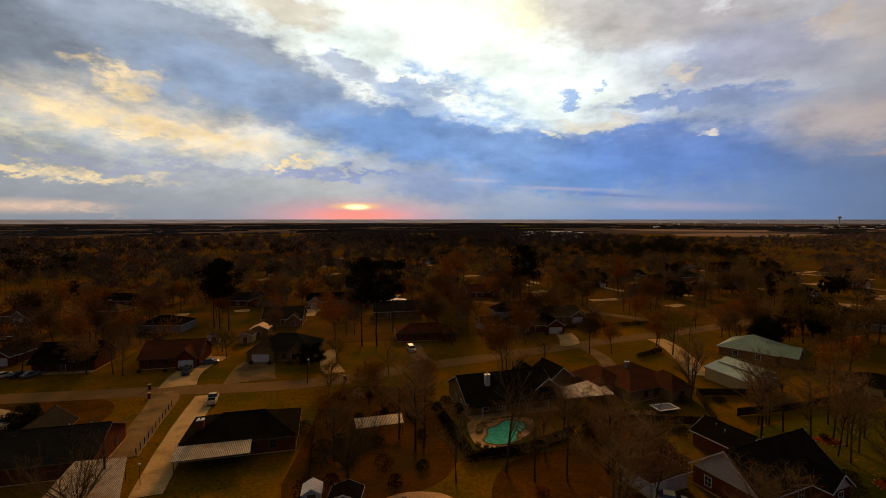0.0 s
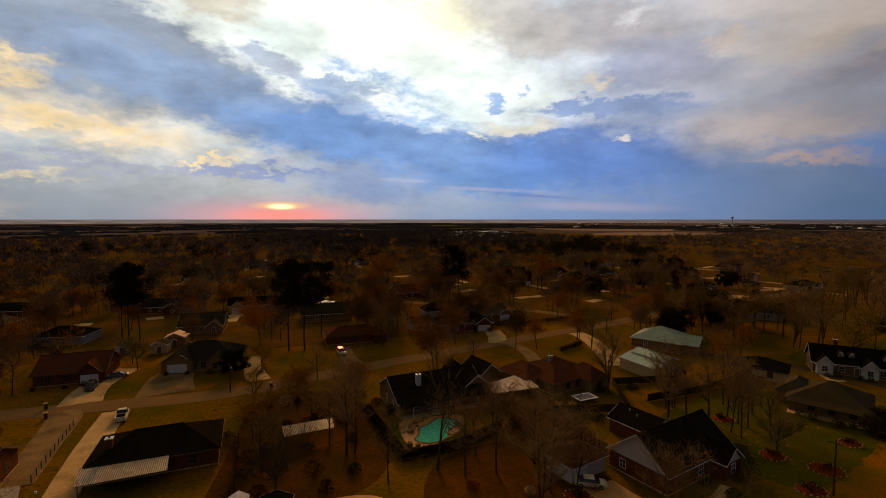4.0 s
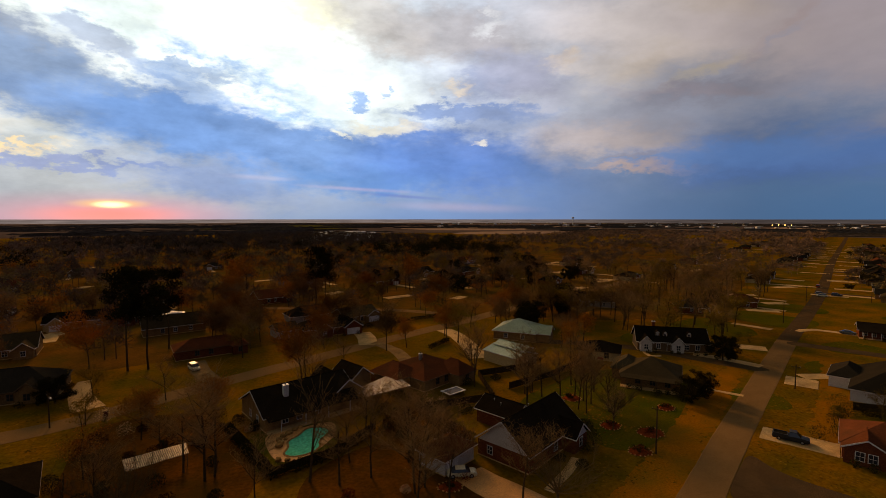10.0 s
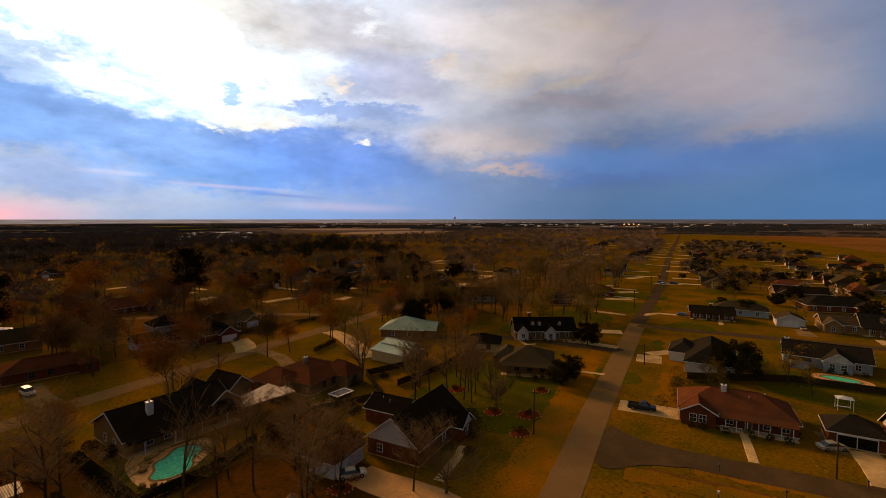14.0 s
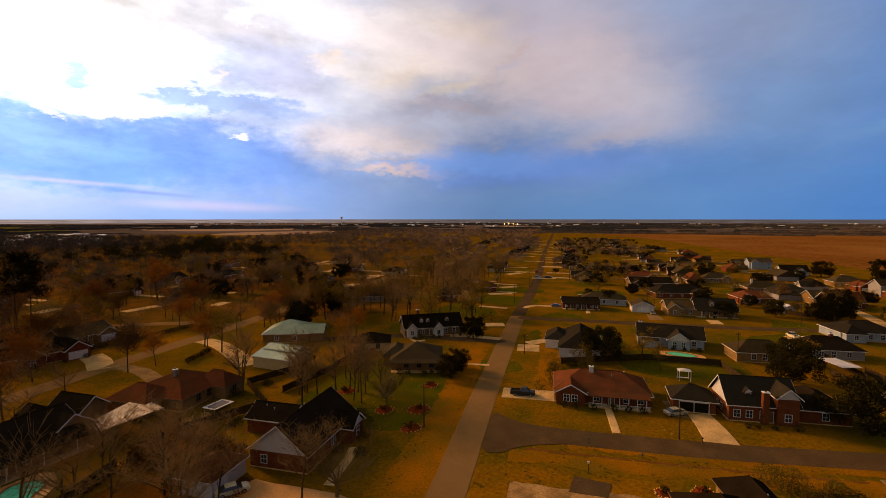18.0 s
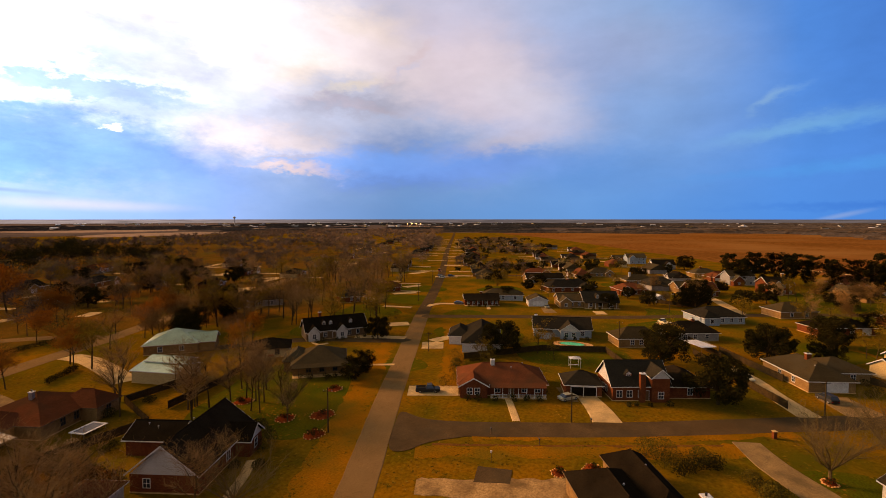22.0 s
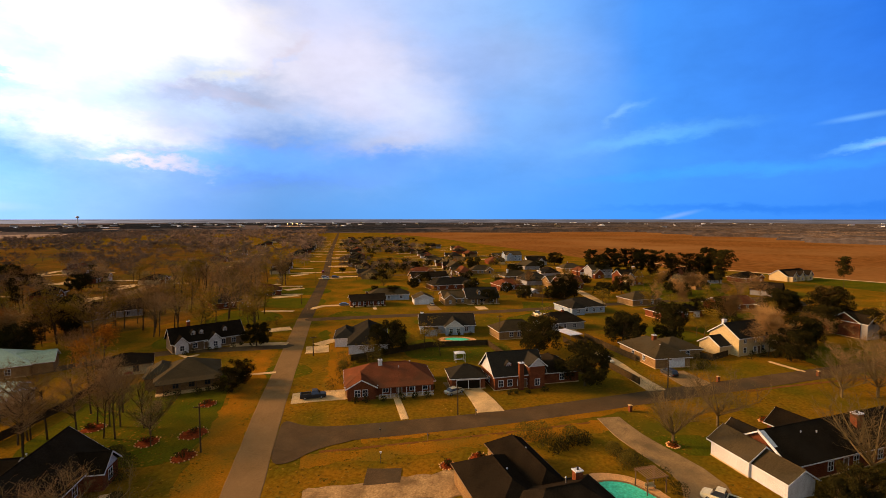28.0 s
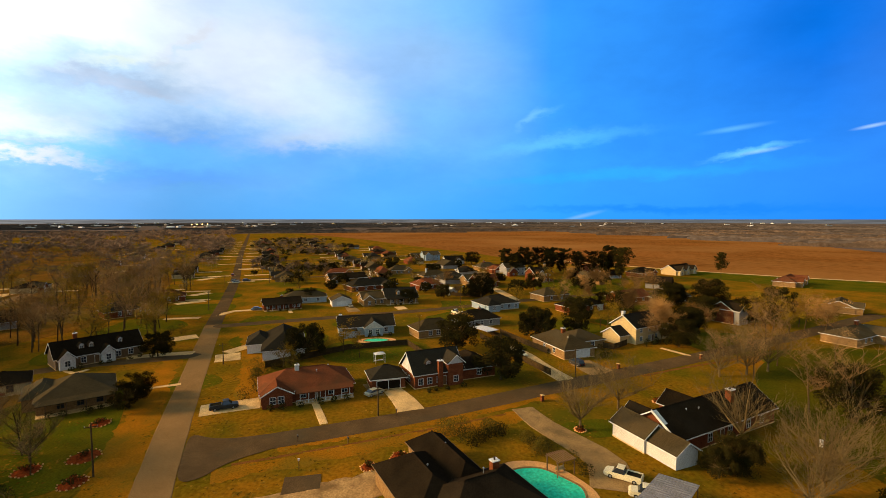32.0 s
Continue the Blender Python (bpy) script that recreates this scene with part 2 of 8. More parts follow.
cloud(24.0, 5.5, 12.0, 3.4, srgb(92, 136, 206), .5, -4, .1)
cloud(118.5, 9.1, 3.2, 0.33, srgb(124, 188, 246), 0.49, 5, 0, azel)
cloud(119.5, 6.7, 4.3, 0.50, srgb(120, 190, 248), .7, 8, 0)
cloud(120.7, 6.7, 2.3, 0.25, srgb(190, 212, 244), 0.35, 7, 0, azel)
cloud(129.0, 8.2, 1.5, 0.20, srgb(190, 208, 240), 0.56, 8, 0, azel)
cloud(107.7, 4.8, 18.9, 0.81, srgb(64, 162, 252), .55, 2, 0)
cloud(125.3, 18.0, 8.1, 4.15, srgb(22, 102, 212), .6, 0, 0)
cloud(113.5, 0.9, 20.6, 0.55, srgb(34, 114, 222), .6, 0, 0)
cloud(103.5, 0.3, 2.6, 0.3, srgb(160, 186, 230), 0.4, 14, 0, azel)
# the sun's glow low on the horizon, between the cloud and the land
cloud(-10.5, 0.3, 13, 2.3, srgb(228, 150, 160), 0.9, 0, 0.0, azel)
cloud(-10.5, 0.4, 6.5, 1.1, srgb(250, 140, 130), 0.85, 0, 0.1, azel)
cloud(-10.3, 1.5, 3.4, 0.5, srgb(255, 190, 130), 0.9, 0, 0.1, azel)
cloud(-10.3, 1.4, 1.6, 0.35, srgb(255, 244, 190, 1.3), 1.0, 0, 0.2, azel)
cloud(-42, 1.2, 9, 0.8, srgb(232, 186, 166), 0.6, 0, 0.0, azel)
# soft lumps over it all, strongest in the broken cloud round the sunset
lumps = ramp(az, -180, 180, [(-180, (0.3, 0.3, 0.3, 1)), (-50, (1, 1, 1, 1)), (25, (0.9, 0.9, 0.9, 1)), (42, (0.5, 0.5, 0.5, 1)), (58, (0.22, 0.22, 0.22, 1)), (90, (0.25, 0.25, 0.25, 1)), (180, (0.3, 0.3, 0.3, 1))])
tone = node("ShaderNodeMapRange", i_1=0.32, i_2=0.68, i_3=0.76, i_4=1.24)
join(grain, tone)
amount = node("ShaderNodeMapRange", i_1=0.0, i_2=7.0, i_3=0.15, i_4=1.0)
join(el, amount)
amount = sky_math("MULTIPLY", amount, lumps)
toned = node("ShaderNodeMix", data_type="FLOAT", i_2=1.0)
join(amount, toned, 0), join(tone, toned, 3)
# the sky is brightest towards the sunset
power = ramp(az, -180, 180, [(-180, (0.3, 0.3, 0.3, 1)), (-60, (0.8, 0.8, 0.8, 1)), (-30, (0.92, 0.92, 0.92, 1)), (5, (0.92, 0.92, 0.92, 1)), (25, (0.80, 0.80, 0.80, 1)), (38, (0.62, 0.62, 0.62, 1)), (47, (0.42, 0.42, 0.42, 1)), (57, (0.305, 0.305, 0.305, 1)),
                             (70, (0.30, 0.30, 0.30, 1)), (90, (0.295, 0.285, 0.285, 1)), (180, (0.3, 0.3, 0.3, 1))])
low_light = node("ShaderNodeMapRange", interpolation_type="SMOOTHSTEP", i_1=3.0, i_2=15.0, i_3=1.13, i_4=1.0)
join(el, low_light)
power = sky_math("MULTIPLY", sky_math("MULTIPLY", sky_math("MULTIPLY", power, 2.0), low_light), toned)
cool = ramp(az, -180, 180, [(-180, (0.9, 0.9, 0.9, 1)), (-60, (0.61, 0.80, 0.90, 1)), (10, (0.63, 0.82, 0.92, 1)), (28, (0.66, 0.79, 0.92, 1)), (55, (0.80, 0.85, 0.90, 1)), (90, (0.78, 0.83, 0.84, 1)), (180, (0.9, 0.9, 0.9, 1))])
sky = mix(1.0, sky, cool, "MULTIPLY")
final = node("ShaderNodeVectorMath", operation="SCALE")
join(sky, final, 0, 2), join(sky_math("MULTIPLY", power, 1.11), final, 3)
# distant land with its haze, painted into the sky under the horizon line
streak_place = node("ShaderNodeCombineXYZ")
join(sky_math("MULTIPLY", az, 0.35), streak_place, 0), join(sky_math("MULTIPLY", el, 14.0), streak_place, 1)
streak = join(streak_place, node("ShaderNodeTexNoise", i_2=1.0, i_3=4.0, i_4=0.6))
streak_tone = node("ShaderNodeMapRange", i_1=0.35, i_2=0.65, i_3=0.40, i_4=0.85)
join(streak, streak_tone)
hazy_land = node("ShaderNodeVectorMath", operation="SCALE")
hazy_land.inputs[0].default_value = (0.165, 0.150, 0.165)
join(sky_math("MULTIPLY", power, streak_tone), hazy_land, 3)
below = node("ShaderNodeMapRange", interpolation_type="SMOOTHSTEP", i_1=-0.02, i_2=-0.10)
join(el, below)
land = mix(below, final.outputs[0], hazy_land.outputs[0])
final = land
# unseen grey overhead, added above the view to cut blue fill light
overhead_dim = node("ShaderNodeMapRange", interpolation_type="SMOOTHSTEP", i_1=25.0, i_2=48.0)
join(el, overhead_dim)
final = mix(overhead_dim, final, (0.165, 0.158, 0.155, 1))
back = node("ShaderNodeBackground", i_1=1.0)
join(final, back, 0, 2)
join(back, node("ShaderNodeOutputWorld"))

sun_data = bpy.data.lights.new("sun", "SUN")
sun_data.energy, sun_data.angle, sun_data.color = 3.45, radians(14), (1.0, 0.58, 0.27)
sun = new("sun", sun_data)
sun.matrix_world = look((0, 0, 60), (-math.sin(radians(SUN_AZ)) * 100, -math.cos(radians(SUN_AZ)) * 100, 60 - 100 * math.tan(radians(SUN_EL))))

# ---- materials ----
def surface(name, a, b, scale=0.5, rough=0.85, bump=0.3, fine=12.0, metal=0.0, stain=None, stain_scale=0.05, random_tone=0.0, brick=None, spec=0.3, stripes=None, island=False, warm=(1.08, 0.96, 0.58)):
    """Two tones at one scale, darker and lighter grain at a finer one, wide stains, bump."""
    a, b = [tuple(v * w for v, w in zip(c, warm)) for c in (a, b)]
    stain = stain and tuple(v * w for v, w in zip(stain, warm))
    m = bpy.data.materials.new(name)
    m.use_nodes = True
    node, join = new_tree(m.node_tree)
    out, bsdf = node("ShaderNodeOutputMaterial"), node("ShaderNodeBsdfPrincipled")
    join(bsdf, out)
    bsdf.inputs["Roughness"].default_value, bsdf.inputs["Metallic"].default_value = rough, metal
    bsdf.inputs["Specular IOR Level"].default_value = 0.0 if rough >= 0.85 else spec
    place = node("ShaderNodeNewGeometry")

    def noisy(s, detail=4.0):
        n = node("ShaderNodeTexNoise")
        n.inputs["Scale"].default_value, n.inputs["Detail"].default_value, n.inputs["Roughness"].default_value = s, detail, 0.6
        return join(place, n)

    def blend(f, x, y, kind="MIX"):
        n = node("ShaderNodeMix", data_type="RGBA", blend_type=kind)
        for i, v in ((0, f), (6, x), (7, y)):
            if isinstance(v, bpy.types.NodeSocket):
                join(v, n, i)
            else:
                n.inputs[i].default_value = v
        return n.outputs[2]

    def steep(v, lo, hi, to0=0.0, to1=1.0):
        n = node("ShaderNodeMapRange", i_1=lo, i_2=hi, i_3=to0, i_4=to1)
        return join(v, n).outputs[0]

    first, second = noisy(scale), noisy(fine, 3.0)
    colour = blend(steep(first, 0.35, 0.65), (*a, 1), (*b, 1))
    height = second.outputs[0]
    if brick:
        tex = node("ShaderNodeTexBrick")
        tex.inputs["Scale"].default_value = 1.0
        tex.inputs["Brick Width"].default_value, tex.inputs["Row Height"].default_value, tex.inputs["Mortar Size"].default_value = 0.22, 0.075, 0.008
        tex.inputs["Color1"].default_value, tex.inputs["Color2"].default_value, tex.inputs["Mortar"].default_value = (1, 1, 1, 1), (0.6, 0.55, 0.5, 1), (*brick, 1)
        flat = node("ShaderNodeTexCoord")
        split = join(flat, node("ShaderNodeSeparateXYZ"), 0, 3)
        along = node("ShaderNodeMath", operation="ADD")
        join(split, along, 0, 0), join(split, along, 1, 1)
        uv = node("ShaderNodeCombineXYZ")
        join(along, uv, 0), join(split, uv, 1, 2)
        join(uv, tex)
        colour = blend(0.9, colour, tex.outputs[0], "MULTIPLY")
    if stripes:
        flat = node("ShaderNodeTexCoord")
        wave = node("ShaderNodeTexWave")
        wave.wave_type, wave.bands_direction = "BANDS", stripes[0]
        wave.inputs["Scale"].default_value, wave.inputs["Distortion"].default_value = stripes[1], stripes[2]
        join(flat, wave, 0, 3)
        colour = blend(steep(wave.outputs[1], 0.2, 0.8, 0.0, stripes[3]), colour, (0.25, 0.2, 0.16, 1), "MULTIPLY")
        height = wave.outputs[1]
    colour = blend(steep(second, 0.3, 0.7, 0.0, 0.7), colour, (0.35, 0.31, 0.26, 1), "MULTIPLY")
    if stain:
        wide = noisy(stain_scale, 5.0)
        colour = blend(steep(wide, 0.48, 0.68, 0.0, 0.85), colour, (*stain, 1))
    if random_tone:
        info = node("ShaderNodeNewGeometry") if island else node("ShaderNodeObjectInfo")
        value = steep(info.outputs["Random Per Island" if island else "Random"], 0, 1, 1 - random_tone, 1 + random_tone)
        scaled = node("ShaderNodeVectorMath", operation="SCALE")
        join(colour, scaled), join(value, scaled, 3)
        colour = scaled.outputs[0]
    join(colour, bsdf)
    if bump:
        b = node("ShaderNodeBump")
        b.inputs["Strength"].default_value, b.inputs["Distance"].default_value = bump, 0.05
        join(height, b, 2)
        join(b, bsdf, 5)
    return m


def glassy(name, tint, rough=0.08, spec=0.6):
    m = bpy.data.materials.new(name)
    m.use_nodes = True
    b = m.node_tree.nodes["Principled BSDF"]
    b.inputs["Base Color"].default_value, b.inputs["Roughness"].default_value, b.inputs["Specular IOR Level"].default_value = (*tint, 1), rough, spec
    return m


def lamp_glow(name, tint, power):
    m = bpy.data.materials.new(name)
    m.use_nodes = True
    b = m.node_tree.nodes["Principled BSDF"]
    b.inputs["Base Color"].default_value = (*tint, 1)
    b.inputs["Emission Color"].default_value, b.inputs["Emission Strength"].default_value = (*tint, 1), power
    return m


GRASS = surface("winter_lawn", (0.25, 0.118, 0.013), (0.108, 0.085, 0.009), 0.07, 0.95, 0.5, 1.4, stain=(0.058, 0.060, 0.008), stain_scale=0.03)
VERGE = surface("dry_verge_grass", (0.31, 0.130, 0.014), (0.19, 0.10, 0.010), 0.12, 0.95, 0.5, 3.0, stain=(0.10, 0.085, 0.018), stain_scale=0.05)
GREEN = surface("green_lawn", (0.062, 0.080, 0.008), (0.11, 0.092, 0.010), 0.1, 0.95, 0.5, 3.0)
FIELD = surface("brown_field", (0.25, 0.104, 0.036), (0.18, 0.078, 0.027), 0.006, 0.95, 0.3, 0.15, stain=(0.24, 0.12, 0.05), stain_scale=0.004)
PASTURE = surface("pale_pasture", (0.42, 0.28, 0.20), (0.33, 0.22, 0.16), 0.004, 0.95, 0.2, 0.05, warm=(1, 1, 0.9))
DIRT = surface("bare_earth", (0.20, 0.085, 0.03), (0.13, 0.06, 0.022), 0.3, 0.95, 0.5, 4.0)
WOODFLOOR = surface("leaf_litter", (0.17, 0.082, 0.020), (0.085, 0.054, 0.014), 0.08, 0.95, 0.5, 1.5, stain=(0.075, 0.06, 0.014), stain_scale=0.02)
ROADTAR = surface("worn_brown_asphalt", (0.25, 0.16, 0.098), (0.20, 0.13, 0.078), 0.15, 0.9, 0.2, 8.0, stain=(0.16, 0.105, 0.064), stain_scale=0.06)
DARKTAR = surface("dark_asphalt", (0.085, 0.058, 0.042), (0.115, 0.078, 0.055), 0.2, 0.9, 0.2, 8.0, stain=(0.05, 0.042, 0.036), stain_scale=0.08)
CONCRETE = surface("concrete", (0.70, 0.50, 0.34), (0.56, 0.41, 0.27), 0.3, 0.9, 0.2, 6.0, stain=(0.26, 0.19, 0.13), stain_scale=0.2)
OLDCONC = surface("old_stained_concrete", (0.32, 0.22, 0.14), (0.23, 0.16, 0.105), 0.25, 0.9, 0.2, 5.0, stain=(0.09, 0.07, 0.05), stain_scale=0.15)
DECK = surface("pool_deck_concrete", (0.70, 0.39, 0.18), (0.56, 0.31, 0.145), 0.5, 0.8, 0.2, 6.0)
BRICKRED = surface("red_brick", (0.24, 0.085, 0.05), (0.18, 0.06, 0.04), 0.8, 0.9, 0.3, 10, brick=(0.55, 0.5, 0.45))
BRICKTAN = surface("tan_brick", (0.36, 0.24, 0.15), (0.28, 0.18, 0.11), 0.8, 0.9, 0.3, 10, brick=(0.7, 0.65, 0.6))
SIDING = surface("white_siding", (0.72, 0.68, 0.62), (0.62, 0.58, 0.52), 0.5, 0.7, 0.3, 8, stripes=("Z", 2.2, 0.0, 0.35), warm=(1, 1, 0.95))
GREYSIDE = surface("grey_siding", (0.36, 0.33, 0.29), (0.30, 0.27, 0.24), 0.4, 0.75, 0.3, 8, stripes=("Z", 2.2, 0.0, 0.35), warm=(1, 1, 0.95))
CREAMSIDE = surface("cream_siding", (0.60, 0.48, 0.32), (0.52, 0.41, 0.28), 0.4, 0.75, 0.3, 8, stripes=("Z", 2.2, 0.0, 0.3))
BLUESIDE = surface("blue_grey_siding", (0.36, 0.42, 0.46), (0.30, 0.36, 0.40), 0.4, 0.75, 0.3, 8, stripes=("Z", 2.2, 0.0, 0.3), warm=(1, 1, 0.95))
TRIM = surface("white_trim_paint", (0.78, 0.74, 0.68), (0.66, 0.62, 0.56), 1.0, 0.5, 0.05, 6, warm=(1, 1, 0.95))
BROWNTRIM = surface("brown_trim_paint", (0.16, 0.10, 0.06), (0.12, 0.075, 0.045), 1.0, 0.6, 0.05, 6)
PALEGREY = surface("pale_grey_boards", (0.66, 0.62, 0.57), (0.57, 0.53, 0.49), 0.4, 0.75, 0.3, 8, stripes=("Z", 2.2, 0.0, 0.25), warm=(1, 1, 0.95))
SHINGLE = surface("dark_shingles", (0.014, 0.011, 0.010), (0.022, 0.017, 0.015), 0.35, 0.9, 0.5, 5, stain=(0.017, 0.014, 0.013), stain_scale=0.12, random_tone=0.25)
SHINGLEBROWN = surface("brown_shingles", (0.155, 0.054, 0.034), (0.115, 0.042, 0.028), 0.35, 0.9, 0.5, 5, stain=(0.065, 0.035, 0.025), stain_scale=0.12, random_tone=0.2)
SHINGLEGREY = surface("weathered_grey_shingles", (0.075, 0.058, 0.042), (0.055, 0.044, 0.033), 0.35, 0.9, 0.5, 5, stain=(0.055, 0.048, 0.042), stain_scale=0.12, random_tone=0.2)
SHINGLEBLUE = surface("blue_grey_shingles", (0.026, 0.024, 0.026), (0.034, 0.031, 0.032), 0.35, 0.9, 0.5, 5, random_tone=0.2)
GREENTIN = surface("pale_green_metal", (0.43, 0.55, 0.36), (0.36, 0.48, 0.31), 0.4, 0.45, 0.4, 6, metal=0.1, stripes=("X", 1.6, 0.0, 0.35), warm=(1, 1, 0.95))
TIN = surface("weathered_corrugated_metal", (0.66, 0.56, 0.44), (0.46, 0.37, 0.28), 0.5, 0.5, 0.5, 5, metal=0.1, stripes=("X", 1.1, 0.6, 0.85), stain=(0.22, 0.11, 0.05), stain_scale=0.6)
GREYTIN = surface("grey_corrugated_metal", (0.30, 0.28, 0.27), (0.22, 0.21, 0.20), 0.5, 0.5, 0.5, 5, metal=0.2, stripes=("X", 1.6, 0.0, 0.5), warm=(1, 1, 0.95))
FENCEWOOD = surface("weathered_fence_boards", (0.085, 0.06, 0.04), (0.055, 0.042, 0.03), 0.8, 0.9, 0.4, 8, stripes=("X", 3.5, 0.3, 0.5))
WOOD = surface("brown_wood", (0.17, 0.10, 0.055), (0.12, 0.07, 0.04), 1.5, 0.8, 0.3, 10)
POLEWOOD = surface("pole_wood", (0.085, 0.06, 0.042), (0.06, 0.044, 0.032), 2.0, 0.9, 0.3, 10)
METAL = surface("grey_metal", (0.42, 0.42, 0.42), (0.34, 0.34, 0.34), 3.0, 0.4, 0.1, 20, metal=0.7, warm=(1, 1, 0.95))
DARKMETAL = surface("dark_metal", (0.05, 0.045, 0.04), (0.035, 0.03, 0.03), 3.0, 0.5, 0.1, 20, metal=0.4)
RUBBER = surface("black_rubber", (0.025, 0.024, 0.023), (0.018, 0.018, 0.018), 3.0, 0.85, 0.1, 20)
GLASS = glassy("window_glass", (0.02, 0.024, 0.028))
POOLWATER = surface("pool_water", (0.10, 0.70, 0.40), (0.06, 0.60, 0.35), 0.9, 0.86, 0.1, 2.2, warm=(1, 1, 1))
MATBLUE = surface("blue_grey_mat", (0.11, 0.12, 0.15), (0.085, 0.095, 0.12), 1.0, 0.8, 0.1, 6, warm=(1, 1, 1))
# near-black colour that stands for the shade inside the carport
CARPORTSHADE = surface("carport_shade", (0.012, 0.010, 0.009), (0.018, 0.015, 0.012), 1.0, 0.9, 0.0, 6)
DARKWATER = glassy("dark_pool_water", (0.012, 0.07, 0.10), 0.08)
MULCH = surface("red_mulch", (0.26, 0.055, 0.02), (0.12, 0.03, 0.014), 2.0, 0.95, 0.6, 12)
SHRUBLEAF = surface("shrub_leaves", (0.05, 0.042, 0.016), (0.032, 0.034, 0.012), 0.8, 0.95, 0.0, 6, random_tone=0.3, island=True)
BARK = surface("bark", (0.095, 0.068, 0.045), (0.06, 0.044, 0.03), 3.0, 0.95, 0.4, 14, random_tone=0.3)
FUZZ = surface("fine_twigs", (0.30, 0.175, 0.085), (0.14, 0.085, 0.042), 0.15, 0.95, 0.0, 3, random_tone=0.45)
RUSTFUZZ = surface("rust_budding_twigs", (0.44, 0.18, 0.034), (0.24, 0.105, 0.024), 0.15, 0.95, 0.0, 3, random_tone=0.4)
TWIG = surface("twigs", (0.33, 0.21, 0.12), (0.22, 0.14, 0.08), 1.0, 0.95, 0.0, 6, random_tone=0.25)
PALEBARK = surface("pale_lichen_bark", (0.17, 0.125, 0.075), (0.11, 0.082, 0.05), 2.0, 0.95, 0.2, 10, random_tone=0.25)
PINELEAF = surface("pine_needles", (0.036, 0.030, 0.011), (0.022, 0.021, 0.008), 0.7, 0.95, 0.0, 6, random_tone=0.25, island=True)
OAKLEAF = surface("evergreen_oak_leaves", (0.036, 0.030, 0.011), (0.020, 0.019, 0.007), 0.7, 0.95, 0.0, 6, random_tone=0.25, island=True)
BUDLEAF = surface("spring_buds", (0.26, 0.165, 0.024), (0.17, 0.12, 0.020), 0.7, 0.85, 0.0, 6, random_tone=0.35, island=True)
RUSTLEAF = surface("rust_coloured_leaves", (0.50, 0.20, 0.03), (0.28, 0.12, 0.022), 0.7, 0.85, 0.0, 6, random_tone=0.35, island=True)
# bare grey-brown twigs, greyed further in the colour for distance haze
WOODMASS = surface("far_wood_twigs", (0.30, 0.175, 0.105), (0.135, 0.088, 0.060), 0.05, 0.95, 0.0, 0.25, stain=(0.085, 0.062, 0.040), stain_scale=0.03, random_tone=0.2, island=True, warm=(1, 1, 0.9))
# tree belts greyed in their base colour to stand for haze
FARBELT = surface("hazed_tree_belt", (0.105, 0.078, 0.06), (0.075, 0.058, 0.047), 0.01, 0.95, 0.0, 0.1, random_tone=0.3, island=True, warm=(1, 1, 0.95))
# distance haze is put into the plain's greyed base colour
PLAIN = surface("hazed_plain", (0.125, 0.092, 0.075), (0.082, 0.063, 0.053), 0.003, 0.95, 0.0, 0.02, stain=(0.18, 0.125, 0.098), stain_scale=0.0015, warm=(1, 1, 0.95))
TUFT = surface("grass_tufts", (0.23, 0.125, 0.020), (0.10, 0.08, 0.012), 0.12, 0.95, 0.0, 2.0, random_tone=0.45, island=True)

# ---- building helpers ----
def part(name, bm, material, parent=None, label=""):
    me = bpy.data.meshes.new(name)
    bm.to_mesh(me)
    bm.free()
    return shared(name, me, material, parent, label)


def shared(name, me, material, parent=None, label=""):
    if material and not me.materials:
        me.materials.append(material)
    ob = new(name, me)
    ob.parent = parent
    if label:
        ob["label"] = label
    return ob


def mesh_of(name, verts, faces, material):
    me = bpy.data.meshes.new(name)
    me.from_pydata(verts, [], faces)
    me.materials.append(material)
    return me


def thing(name, label, category, m, group="", kind=""):
    ob = new(name)
    ob.empty_display_size = 0.5
    ob.matrix_world = m
    return tagged(ob, label, category, group, kind)


def block(bm, x0, y0, z0, x1, y1, z1, m=None):
    vs = [bm.verts.new((x, y, z)) for z in (z0, z1) for x, y in ((x0, y0), (x1, y0), (x1, y1), (x0, y1))]
    for f in ((3, 2, 1, 0), (4, 5, 6, 7), (0, 1, 5, 4), (1, 2, 6, 5), (2, 3, 7, 6), (3, 0, 4, 7)):
        bm.faces.new([vs[i] for i in f])
    if m is not None:
        bmesh.ops.transform(bm, matrix=m, verts=vs)
    return vs


def one_block(*size):
    bm = bmesh.new()
    block(bm, *size)
    return bm


def solid(bm, top, low):
    """A closed body between two rings of the same length."""
    a, b = [bm.verts.new(p) for p in top], [bm.verts.new(p) for p in low]
    bm.faces.new(a), bm.faces.new(b[::-1])
    for i in range(len(a)):
        j = (i + 1) % len(a)
        bm.faces.new((a[i], b[i], b[j], a[j]))


def tube(bm, p, q, r0, r1, n=6, cap=True):
    p, q = Vector(p), Vector(q)
    d = (q - p).normalized() if (q - p).length > 1e-6 else Vector((0, 0, 1))
    u = d.orthogonal().normalized()
    v = d.cross(u)
    rings = []
    for c, r in ((p, r0), (q, r1)):
        rings.append([bm.verts.new(c + (u * math.cos(k * 2 * math.pi / n) + v * math.sin(k * 2 * math.pi / n)) * r) for k in range(n)])
    for k in range(n):
        bm.faces.new((rings[0][k], rings[0][(k + 1) % n], rings[1][(k + 1) % n], rings[1][k]))
    if cap:
        bm.faces.new(rings[0][::-1]), bm.faces.new(rings[1])


